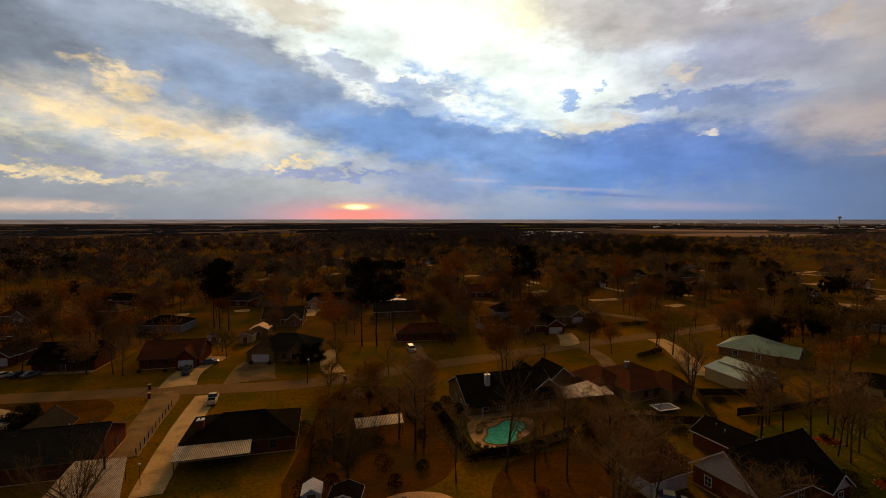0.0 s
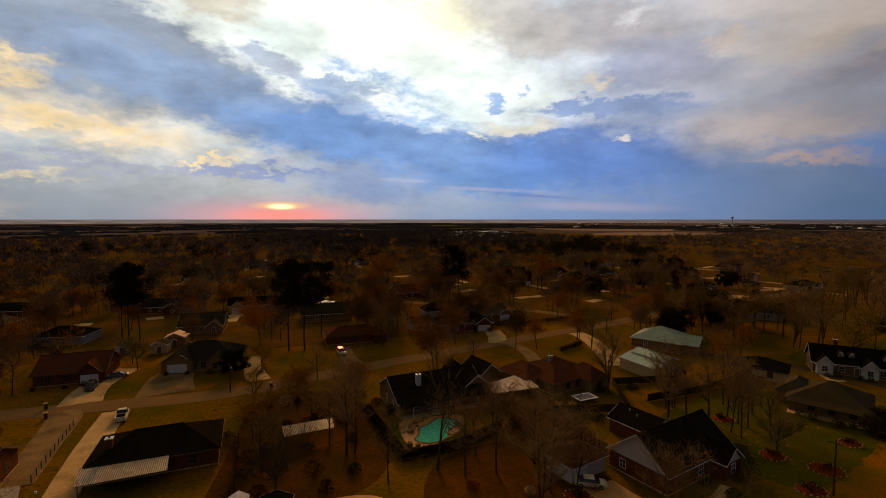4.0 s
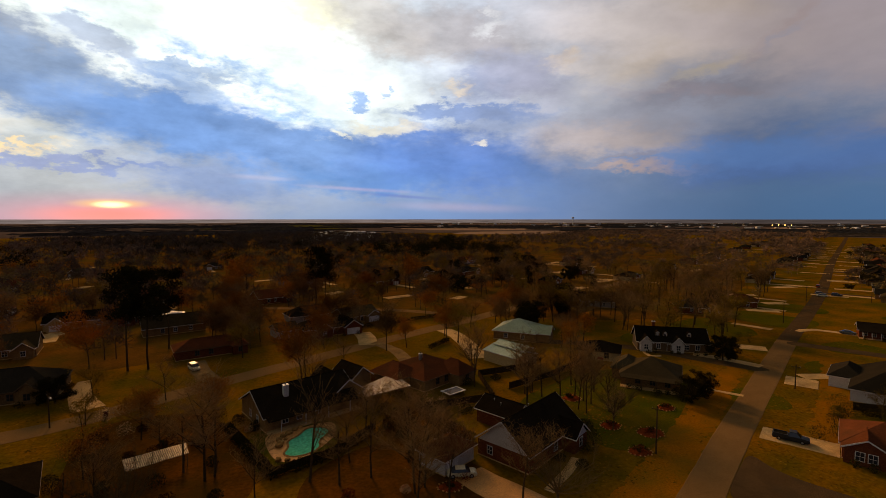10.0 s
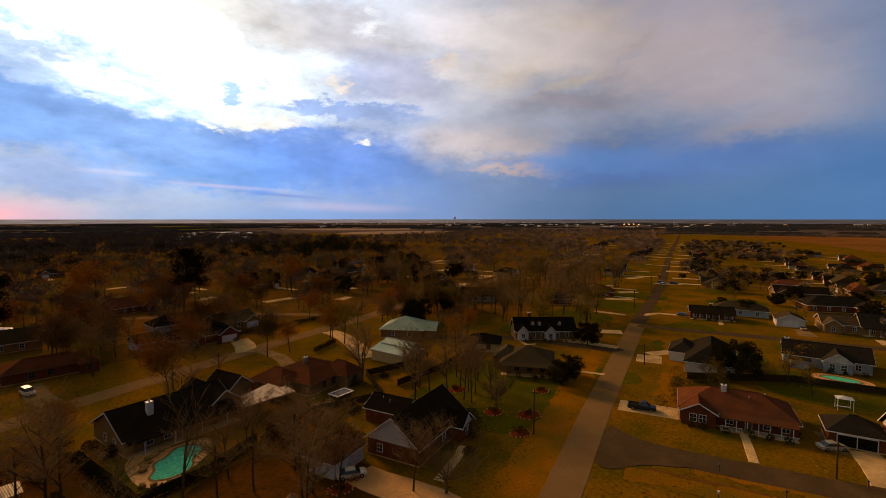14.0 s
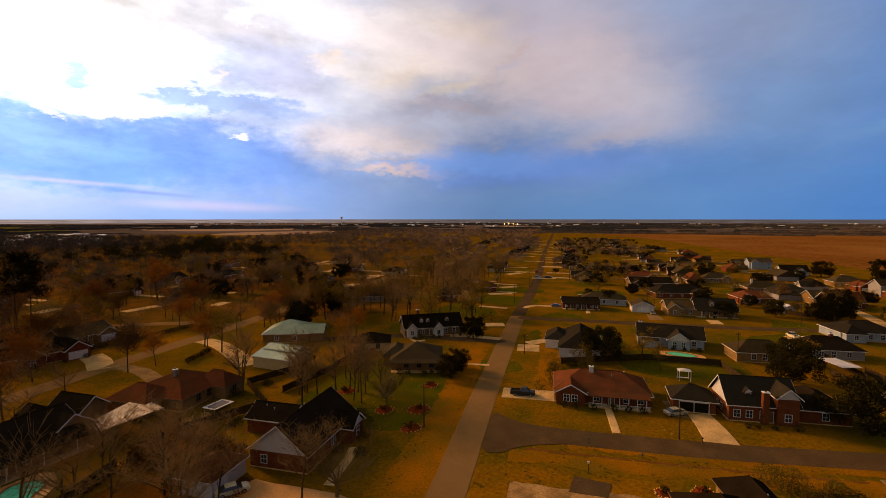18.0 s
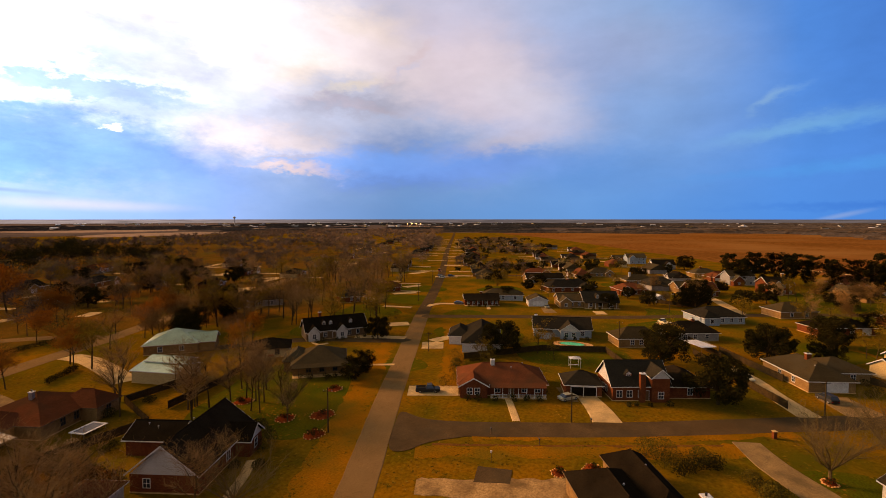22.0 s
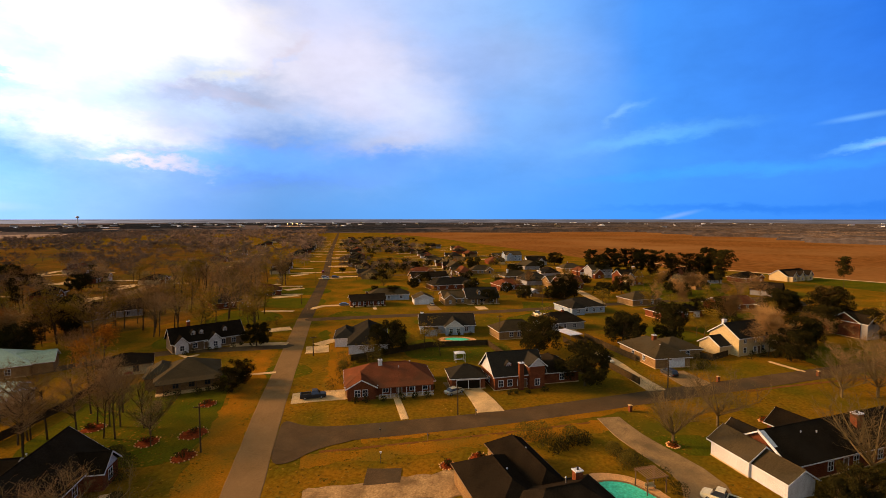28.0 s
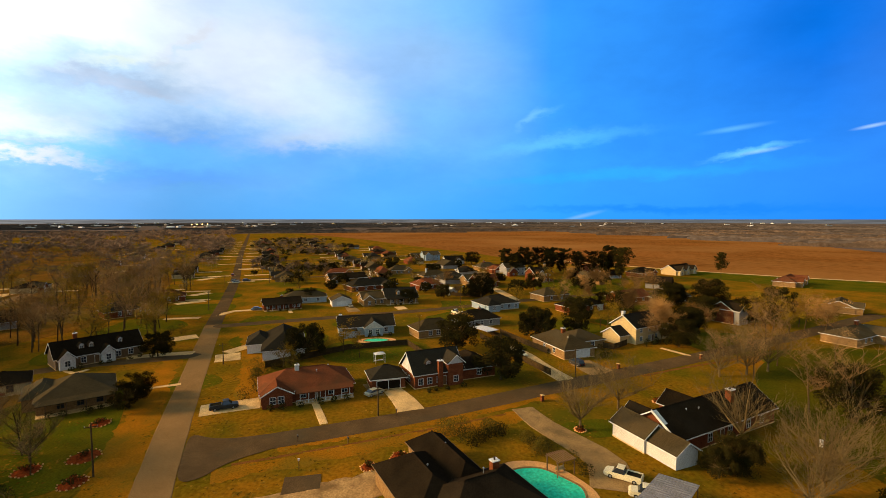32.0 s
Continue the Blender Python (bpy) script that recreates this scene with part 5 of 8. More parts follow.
house("brick house with a black shingle gabled roof", (-73.5, 66.5), (-54.6, 71.4), 13.5, 2.7, 3.0, "gable", BRICKRED, SHINGLEBLUE, trim=BROWNTRIM, right=(0.3, 0.7), front=(0.3, 0.6), wings=((3.5, 6, 10, 17.5, 2.7, 2.8, "cross"),), pipes=((16, 9, 4.8), (13, 8.5, 5)))
house("brick house with a dark red-brown gabled roof", (-80.6, 123.6), (-66.2, 126.4), 12, 2.7, 3.4, "gable", BRICKRED, SHINGLEBROWN, trim=BROWNTRIM, front=(0.2, 0.45, 0.7), wings=((9.5, -1.5, 14.2, 6, 2.7, 2.6, "cross", ("garage",)),))
house("brick house with a black roof and a wide front gable", (-54.6, 131.2), (-36.8, 131.6), 13, 2.7, 3.6, "hip", BRICKTAN, SHINGLEBLUE, trim=BROWNTRIM, front=(0.55, 0.75), wings=((0, -1.5, 7.6, 8, 2.7, 2.8, "cross", ("garage",)), (11, -1.2, 15, 5, 2.7, 2.0, "cross", (0.5,))))
house("dark cottage with two dormers and a steep gable", (-107.0, 121.0), (-92.0, 123.2), 10, 2.8, 3.8, "gable", BRICKRED, SHINGLE, trim=BROWNTRIM, front=(0.15, 0.35, 0.65, 0.85), dormers=((5.0, 1.6, 3.9, 1.6, 1.4, 2.4), (8.6, 1.6, 3.9, 1.6, 1.4, 2.4)), entry=0.5, posts=5)
house("low brick ranch house with a dark roof", (-14.8, 152.2), (3.4, 155.4), 9, 2.6, 2.2, "hip", BRICKRED, SHINGLEBROWN, trim=BROWNTRIM, front=(0.3, 0.5, 0.85), wings=((15, -2, 19, 4, 2.6, 1.8, "hip", (0.5,)),))
house("dark house with two white-edged front gables", (22.6, 163.2), (43.0, 165.6), 11, 2.7, 3.0, "hip", BRICKRED, SHINGLE, front=(0.45,), wings=((3.5, -2.2, 9.0, 5, 2.7, 2.4, "cross", (0.5,)), (13.5, -2.2, 19.5, 5, 2.7, 2.4, "cross", ("garage",))))
house("white cottage behind the trees", (14.0, 165.5), (21.0, 167.0), 8, 2.7, 2.0, "gable", SIDING, SHINGLEGREY, front=(0.3, 0.7))

# houses further off, each with its own size and roof
ROOFS, WALLS = (SHINGLE, SHINGLEBLUE, SHINGLEGREY, SHINGLEBROWN), (BRICKRED, BRICKTAN, GREYSIDE, BRICKTAN, BRICKRED, CREAMSIDE)
KINDS = ("brick house with a dark slate roof", "tan brick house with a grey roof", "grey-sided house with a dark roof", "tan house with a grey roof", "red-brick house with a brown roof")


def far_house(x, y, turn, rng, label=""):
    L, W = rng.uniform(13, 20), rng.uniform(8.5, 12)
    m = pose(x, y, 0, 0, 0, turn)
    a, b = m @ Vector((-L / 2, 0, 0)), m @ Vector((L / 2, 0, 0))
    k = rng.randrange(5)
    wings = ()
    if rng.random() < 0.6:
        w = rng.uniform(4.5, 7)
        x0 = 0.3 if rng.random() < 0.5 else L - w - 0.3
        wings = ((x0, -2.4, x0 + w, 4, 2.6, rng.uniform(1.8, 2.6), "cross", ("garage",) if rng.random() < 0.5 else (0.5,)),)
    house(label or KINDS[k], a[:2], b[:2], W, 2.6, rng.uniform(2.3, 3.6), "hip" if rng.random() < 0.5 else "gable", (BRICKRED, BRICKTAN, GREYSIDE, BRICKTAN, BRICKRED)[k],
          (SHINGLEBLUE, SHINGLEGREY, SHINGLE, SHINGLEGREY, SHINGLEBROWN)[k], front=(0.3, 0.5, 0.75), wings=wings, group="houses further off", stacks=((L * 0.6, W * 0.5, 6.4, 0.9, 0.8, BRICKRED),) if rng.random() < 0.35 else ())


rng = random.Random(5)
for x, y, turn in ((319, 86, -65), (297, 8, -70), (382, 13, -66), (456, 43, -66), (335, 46, -66), (281, -8, -60)):
    far_house(x, y, turn, rng)
for x, y, turn in ((223, -80, -62), (224, -100, -58), (189, -107, -62), (170.5, -6, -62), (155, 9, -62), (205, -165, -40), (152, -128, -60), (192, -114, -60)):
    far_house(x, y, turn, rng)
for x, y, turn in ((152, 168, -40), (182, 136, -38), (214, 140, -60), (30, 190, 10), (47, 181, 15), (-18, 190, 12), (-60, 175, 8), (-100, 165, 0), (-140, 190, -5), (-150, 150, 0), (-125, 128, 5), (-30, 215, 10), (20, 240, 20), (-90, 215, 0), (-190, 170, 5)):
    far_house(x, y, turn, rng, "low house half hidden under the trees")


def seen(label, x, y, turn, length, depth, wall_h, rise, roof, wall, tiles, **fits):
    """A house whose front stands at x, y, facing along its turn."""
    m = pose(x, y, 0, 0, 0, turn)
    a, b = m @ Vector((-length / 2, 0, 0)), m @ Vector((length / 2, 0, 0))
    house(label, a[:2], b[:2], depth, wall_h, rise, roof, wall, tiles, group="houses near the brown field", **fits)


TWO = (0.15, 0.4, 0.62, 0.85)
seen("two-storey grey-white house with a slate roof", 446, 32, -66, 16, 11, 5.2, 3.4, "gable", BLUESIDE, SHINGLEGREY, front=TWO, upper=TWO, wings=((1, -2, 6.5, 5, 5.2, 2.6, "cross", (0.5,)),))
seen("house with a dark gabled roof and white gable", 407, 9, -66, 17, 10, 3.0, 4.2, "gable", SIDING, SHINGLE, front=TWO, wings=((8, -2.2, 14, 5, 3.0, 3.0, "cross", (0.5,), SIDING),))
seen("brown-roofed brick house near the field", 361, -18, -64, 16, 11, 2.8, 3.2, "hip", BRICKTAN, SHINGLEGREY, front=TWO, stacks=((6, 5, 6.8, 0.9, 0.8, BRICKRED),))
seen("red-brick house with a brown hip roof near the field", 344, -26, -64, 15, 10, 2.8, 3.0, "hip", BRICKRED, SHINGLEBROWN, front=TWO, wings=((1, -2.4, 6, 5, 2.8, 2.2, "cross", ("garage",)),))
seen("two-storey house with a brick gable and pale upper wall", 329, -35, -64, 15, 10, 5.2, 3.2, "gable", GREYSIDE, SHINGLEGREY, front=TWO, upper=TWO, wings=((0.5, -3, 7, 5, 2.9, 3.2, "cross", (0.5,), BRICKRED),))
seen("two-storey red-brick house with a tall chimney", 297, -49, -62, 14, 10, 5.2, 3.6, "gable", BRICKRED, SHINGLE, front=TWO, upper=TWO, right=(0.5,), stacks=((13.2, 8, 10.2, 1.2, 1.0, BRICKTAN),), wings=((0.4, -2.6, 6.2, 5, 4.6, 3.0, "cross", (0.3, 0.7), CREAMSIDE),))
seen("broad house with a brown hip roof and white porch", 343, -94, -60, 22, 13, 2.8, 3.8, "hip", BRICKRED, SHINGLEBROWN, front=TWO, posts=6)
seen("low house with a white porch under pines", 316, -98, -60, 14, 9, 2.6, 2.6, "gable", SIDING, SHINGLE, front=TWO, posts=5)
seen("dark-roofed house behind bare trees", 326, -124, -58, 17, 11, 2.8, 3.2, "hip", BRICKRED, SHINGLE, front=TWO, wings=((10, -2.2, 15, 5, 2.8, 2.4, "cross", (0.5,)),))
seen("broad house with three pale front gables", 342, -156, -52, 24, 11, 3.0, 3.8, "gable", CREAMSIDE, SHINGLE, front=(0.3, 0.7), wings=((1, -2.5, 6, 5, 3.0, 3.2, "cross", (0.5,)), (9, -2.5, 14, 5, 3.0, 3.2, "cross", (0.5,)), (18, -2.5, 23, 5, 3.0, 3.2, "cross", (0.5,))))
seen("long brick house with an orange-brown hip roof beside the pale track", 288, -198, -42, 26, 11, 2.8, 3.0, "hip", BRICKTAN, SHINGLEBROWN, front=TWO, wings=((3, -3, 9, 5, 2.8, 2.6, "cross", (0.5,)), (17, -3, 23, 5, 2.8, 2.6, "cross", (0.5,))))
seen("two-storey brick house half hidden by bare trees", 182, -106, -60, 14, 9, 5.0, 3.0, "gable", BRICKRED, SHINGLE, front=TWO, upper=TWO, wings=((0.4, -2, 6, 5, 5.0, 2.6, "cross", (0.5,), GREYSIDE),))
seen("dark hip-roofed house behind palms", 228, -44, -62, 15, 11, 2.7, 3.0, "hip", BRICKTAN, SHINGLEGREY, front=(0.3, 0.7))
seen("long low red-brick house with a dark roof", 201, -52, -62, 20, 9, 2.6, 2.2, "hip", BRICKRED, SHINGLE, front=(0.15, 0.35, 0.6), garage=((0.85, 3.0),))
seen("grey hip-roofed house beside a white garden shelter", 203, -16, -62, 17, 12, 2.7, 3.0, "hip", BLUESIDE, SHINGLEBLUE, front=(0.5, 0.7, 0.9), wings=((0.3, -2.2, 6, 6, 2.7, 2.4, "hip", (0.5,)),))
seen("tan house with a brown hip roof and chimney", 303, 19, -66, 17, 11, 2.7, 3.2, "hip", BRICKTAN, SHINGLEGREY, front=TWO, stacks=((3, 4, 7.0, 1.0, 0.9, SIDING),))
seen("red-brick house with a steep brown gable", 272, -13, -62, 14, 10, 2.8, 4.0, "gable", BRICKRED, SHINGLEBROWN, front=TWO, wings=((1, -2.5, 6.5, 5, 2.8, 3.0, "cross", (0.5,)),))
seen("brown-roofed brick house with a garage gable", 262, 20, -62, 15, 11, 2.7, 3.0, "hip", BRICKRED, SHINGLEBROWN, front=(0.6, 0.85), wings=((0.4, -2.5, 6, 5, 2.7, 2.4, "cross", ("garage",)),))


def small_house(x, y, turn, rng, label, drive_to=0.0):
    """A distant house: walls, a hip or gabled roof, windows, a pale garage door and its drive."""
    L, W, H, rise = rng.uniform(13, 21), rng.uniform(9, 13), 2.7, rng.uniform(2.4, 4.0)
    k = rng.randrange(6)
    root = thing("house", label, "house", pose(x, y, 0, 0, 0, turn), "houses along the far streets")
    part("wall", one_block(-L / 2, 0, 0, L / 2, W, H), WALLS[k], root)
    inset = W / 2 if rng.random() < 0.6 else 0.02
    bm = bmesh.new()
    o = 0.5
    e = [bm.verts.new(p) for p in ((-L / 2 - o, -o, H + 0.004), (L / 2 + o, -o, H + 0.004), (L / 2 + o, W + o, H + 0.004), (-L / 2 - o, W + o, H + 0.004))]
    r = [bm.verts.new((-L / 2 - o + inset, W / 2, H + rise)), bm.verts.new((L / 2 + o - inset, W / 2, H + rise))]
    for f in ((e[0], e[1], r[1], r[0]), (e[1], e[2], r[1]), (e[2], e[3], r[0], r[1]), (e[3], e[0], r[0]), (e[3], e[2], e[1], e[0])):
        bm.faces.new(f)
    part("roof", bm, ROOFS[rng.randrange(4)], root)
    part("fascia", one_block(-L / 2 - o, -o - 0.04, H - 0.12, L / 2 + o, -o - 0.003, H + 0.16), TRIM, root)
    side = rng.choice((-1, 1))
    bm = bmesh.new()
    gx, gw = side * L * 0.3, rng.uniform(5, 7)
    solid(bm, [(gx - gw / 2, -2.5, 0), (gx + gw / 2, -2.5, 0), (gx + gw / 2, -2.5, H), (gx, -2.5, H + 2.2), (gx - gw / 2, -2.5, H)], [(gx - gw / 2, 4, 0), (gx + gw / 2, 4, 0), (gx + gw / 2, 4, H), (gx, 4, H + 2.2), (gx - gw / 2, 4, H)])
    bmesh.ops.recalc_face_normals(bm, faces=list(bm.faces))
    part("front_gable", bm, WALLS[(k + rng.randrange(2)) % 6], root)
    bm = bmesh.new()
    for s in (-1, 1):
        solid(bm, [(gx, -2.9, H + 2.5), (gx + s * (gw / 2 + 0.4), -2.9, H - 0.1), (gx + s * (gw / 2 + 0.4), 4, H - 0.1), (gx, 4, H + 2.5)], [(gx, -2.9, H + 2.3), (gx + s * (gw / 2 + 0.4), -2.9, H - 0.3), (gx + s * (gw / 2 + 0.4), 4, H - 0.3), (gx, 4, H + 2.3)])
    bmesh.ops.recalc_face_normals(bm, faces=list(bm.faces))
    part("gable_roof", bm, ROOFS[rng.randrange(3)], root)
    bm = bmesh.new()
    for s in (-1, 1):
        solid(bm, [(gx, -2.96, H + 2.52), (gx + s * (gw / 2 + 0.4), -2.96, H - 0.08), (gx + s * (gw / 2 + 0.4), -2.96, H - 0.34), (gx, -2.96, H + 2.2)], [(gx, -2.905, H + 2.52), (gx + s * (gw / 2 + 0.4), -2.905, H - 0.08), (gx + s * (gw / 2 + 0.4), -2.905, H - 0.34), (gx, -2.905, H + 2.2)])
    bmesh.ops.recalc_face_normals(bm, faces=list(bm.faces))
    part("bargeboard", bm, TRIM, root)
    door(root, gx, -2.504, 3.6, 2.1, 0, TRIM, "garage_door", 3)
    for f in (-0.15, 0.1):
        window(root, -side * L * 0.25 + f * L, -0.004, 0.8, 1.4, 1.5, 0)
    if drive_to:
        a, b = pose(x, y, 0, 0, 0, turn) @ Vector((gx, -2.6, 0)), pose(x, y, 0, 0, 0, turn) @ Vector((gx, -drive_to, 0))
        ribbon("driveway", [a[:2], b[:2]], 4.0, 0.05, CONCRETE, "pale driveway of a far house", "driveway", thick=0.01)


rng = random.Random(31)
FARWORDS = ("small dark-roofed house beside the long road", "house with a pale front along the far streets", "far house with a grey roof and pale drive")
for i in range(17):
    s = 318 + 36 * i + rng.uniform(-5, 5)
    for side, turn in ((1, 24.4), (-1, 204.4)):
        for depth in (24, 92):
            if rng.random() < 0.12 or (side == 1 and depth > 50 and i % 2):
                continue
            u, v = s, side * (depth + rng.uniform(-3, 3))
            x, y = u * 0.911 - v * 0.413, u * 0.413 + v * 0.911 + 17.6
            small_house(x, y, turn + rng.uniform(-4, 4), rng, rng.choice(FARWORDS), depth - 5 if depth < 50 else 18)
for u, v, turn in ((262, -130, 30), (300, -150, 200), (345, -165, 25), (390, -150, 20), (430, -160, 204), (470, -150, 24), (405, -108, 24), (455, -118, 204), (520, -150, 24), (570, -150, 204), (620, -140, 24), (230, -215, 30), (200, -235, 60)):
    x, y = u * 0.911 - v * 0.413, u * 0.413 + v * 0.911 + 17.6
    small_house(x, y, turn, rng, "house with a grey roof near the brown field", 16)
for x, y, turn in ((-115, 330, 5), (-92, 252, 0), (-52, 214, 8), (-33, 262, 12), (40, 300, 20), (57, 312, 20), (129, 310, 25), (160, 303, 25), (185, 236, 24), (240, 272, 24), (88, 277, 20), (117, 260, 22), (-150, 214, 0), (-165, 180, 0), (-95, 408, 0), (183, 283, 24), (-10, 420, 10), (70, 400, 15), (200, 380, 24), (280, 330, 24)):
    small_house(x, y, turn, rng, "low house with a pale drive in the woods", 20)

# ---- yards: pools, awnings, sheds, fences, beds ----
def spot(x, y, turn=0.0, z=0.0):
    return pose(x, y, z, 0, 0, turn)


def ring_points(points, smooth=3):
    pts = [Vector(p) for p in points]
    for _ in range(smooth):
        pts = [q for i in range(len(pts)) for q in (pts[i] * 0.75 + pts[(i + 1) % len(pts)] * 0.25, pts[i] * 0.25 + pts[(i + 1) % len(pts)] * 0.75)]
    if sum(pts[i].x * pts[(i + 1) % len(pts)].y - pts[(i + 1) % len(pts)].x * pts[i].y for i in range(len(pts))) < 0:
        pts.reverse()
    return pts


def pool(label, outline, deck, water, coping=True):
    c = sum((Vector(p) for p in outline), Vector((0, 0))) / len(outline)
    root = thing("swimming_pool", label, "pool", spot(c.x, c.y))
    local = [Vector(p) - c for p in outline]
    pts = ring_points(local)
    outer = ring_points([Vector(p) - c for p in deck], 2)
    bm = bmesh.new()
    solid(bm, [(p.x, p.y, 0.07) for p in outer], [(p.x, p.y, -0.01) for p in outer])
    part("deck", bm, DECK, root, "buff concrete pool deck")
    bm = bmesh.new()
    solid(bm, [(p.x, p.y, 0.085) for p in pts], [(p.x, p.y, 0.0) for p in pts])
    part("water", bm, water, root, "still clear pool water")
    if coping:
        bm = bmesh.new()
        n = len(pts)
        rows = []
        for i, p in enumerate(pts):
            d = (pts[(i + 1) % n] - pts[i - 1]).normalized()
            o = Vector((d.y, -d.x))
            q = p + o * 0.38
            rows.append([bm.verts.new((*v, z)) for v, z in ((p, 0.06), (p, 0.14), (q, 0.14), (q, 0.06))])
        for i in range(n):
            a, b = rows[i], rows[(i + 1) % n]
            for k in range(4):
                bm.faces.new((a[k], b[k], b[(k + 1) % 4], a[(k + 1) % 4]))
        bmesh.ops.recalc_face_normals(bm, faces=list(bm.faces))
        part("coping", bm, BRICKTAN, root, "brown brick coping")
    return root


pool("kidney-shaped swimming pool with turquoise water", [(7.0, 83.0), (8.6, 85.6), (8.4, 88.0), (10.6, 89.2), (12.6, 92.4), (15.8, 91.0), (16.2, 88.6), (13.6, 86.4), (13.4, 83.0), (9.8, 81.4)], [(4.4, 92.8), (5.0, 84.0), (6.6, 80.2), (10.6, 80.6), (14.4, 84.0), (17.6, 88.0), (18.0, 94.2), (10, 92.5)], POOLWATER)
ROCK = surface("tan_garden_rock", (0.42, 0.27, 0.14), (0.26, 0.17, 0.09), 1.5, 0.9, 0.5, 5, random_tone=0.3)


def pool_rock(x, y, size, rng):
    """A rough boulder beside the pool."""
    bm = bmesh.new()
    bmesh.ops.create_icosphere(bm, subdivisions=2, radius=size)
    for v in bm.verts:
        v.co *= 1 + 0.45 * noise.noise(v.co * 2.5 / size + Vector((x, y, 0)))
        v.co.z *= 0.7
    rock = part("rock", bm, ROCK)
    rock.matrix_world = pose(x, y, size * 0.25 + 0.05, 0, 0, rng.uniform(0, 360))
    tagged(rock, "rough tan boulder at the pool's edge", "rock", "rocks round the pool")


rng = random.Random(14)
for x, y, size in ((6.8, 86.6, 0.7), (7.2, 87.8, 0.6), (7.0, 89.2, 0.65), (7.9, 90.3, 0.6), (9.0, 91.2, 0.7), (10.2, 92.4, 0.55), (6.2, 81.6, 0.6), (7.6, 80.9, 0.5), (11.4, 93.2, 0.5), (8.2, 89.0, 0.4)):
    pool_rock(x, y, size, rng)
pool("curved swimming pool with pale turquoise water", [(69.9, -6.9), (71.5, -8.3), (71.9, -11.8), (70.2, -14.0), (68.2, -15.8), (66.5, -17.4), (63.2, -17.2), (61.4, -15.0), (62.6, -12.2), (64.6, -10.0), (67.2, -7.6)], [(70.6, -4.6), (74.0, -7.0), (74.0, -13.4), (69.6, -17.2), (65.0, -19.6), (59.4, -18.6), (59.0, -12.0), (65.5, -7.6)], POOLWATER)
pool("small back-yard pool with turquoise water", [(148.6, 33.4), (151.2, 31.0), (151.4, 26.6), (149.4, 24.4), (147.6, 27.0), (147.2, 31.0)], [(147.0, 36.0), (152.6, 33.0), (152.8, 24.0), (149.0, 21.8), (146.0, 25.0), (145.8, 33.0)], POOLWATER)
pool("round dark swimming pool under the trees", [(-8.6, 63.0), (-5.4, 65.6), (-1.6, 65.4), (0.8, 62.8), (0.2, 59.0), (-6.4, 58.8)], [(-10.6, 63.6), (-6.0, 67.4), (0.8, 67.0), (3.2, 62.6), (1.6, 57.0), (-9.6, 57.2)], DARKWATER, False)


def canopy(name, label, corners, heights, material, posts=True, thick=0.1, category="awning", ribs=0):
    """A sloping roof sheet on posts; corners in order round, with the height of each."""
    c = sum((Vector(p) for p in corners), Vector((0, 0))) / len(corners)
    d = Vector(corners[1]) - Vector(corners[0])
    turn = math.atan2(d.y, d.x)
    root = thing(name, label, category, Matrix.LocRotScale((c.x, c.y, 0), Euler((0, 0, turn)), None))
    inv = root.matrix_world.inverted()
    pts = [inv @ Vector((*p, z)) for p, z in zip(corners, heights)]
    bm = bmesh.new()
    solid(bm, [tuple(p) for p in pts], [(p.x, p.y, p.z - thick) for p in pts])
    bmesh.ops.recalc_face_normals(bm, faces=list(bm.faces))
    part("roof_sheet", bm, material, root)
    for i in range(ribs):
        f = (i + 0.5) / ribs
        a, b = pts[0].lerp(pts[1], f), pts[3].lerp(pts[2], f)
        bm = bmesh.new()
        tube(bm, a + Vector((0, 0, 0.03)), b + Vector((0, 0, 0.03)), 0.035, 0.035, 4)
        part("rib", bm, material, root)
    if posts:
        for p in pts:
            q = p * 0.94
            bm = bmesh.new()
            tube(bm, (q.x, q.y, 0), (q.x, q.y, p.z - thick), 0.07, 0.07, 6)
            part("post", bm, WOOD, root)
    return root


canopy("tin_awning", "rusty corrugated tin awning on posts beside the house", [(-42.1, 71.0), (-31.0, 74.0), (-32.5, 78.6), (-44.0, 75.6)], (2.5, 2.5, 2.9, 2.9), TIN, ribs=18)
canopy("tin_shelter", "long low shelter with a patchy pale tin roof", [(-15.7, 83.4), (-7.3, 86.0), (-7.9, 88.8), (-16.6, 86.4)], (2.2, 2.2, 2.8, 2.8), TIN, ribs=10)
canopy("patio_cover", "flat pale patio cover with leaf stains", [(25.0, 96.6), (36.6, 99.0), (35.6, 108.6), (25.2, 101.8)], (2.7, 2.7, 2.9, 2.9), TIN, ribs=9)
canopy("metal_barn", "barn with a pale ribbed metal roof", [(-53.0, 59.0), (-43.0, 60.7), (-48.5, 70.6), (-55.6, 69.4)], (2.7, 2.7, 3.5, 3.5), TIN, ribs=14, category="barn")
canopy("tin_shelter", "open shelter with a grey corrugated roof", [(66.8, -28.4), (60.0, -22.6), (56.6, -27.0), (63.4, -32.6)], (2.4, 2.4, 2.7, 2.7), GREYTIN, ribs=14)
canopy("white_canopy", "white square car canopy on posts", [(155.0, -11.2), (161.8, -6.0), (158.6, -2.2), (151.8, -7.2)], (2.6, 2.6, 2.7, 2.7), TRIM, category="canopy")


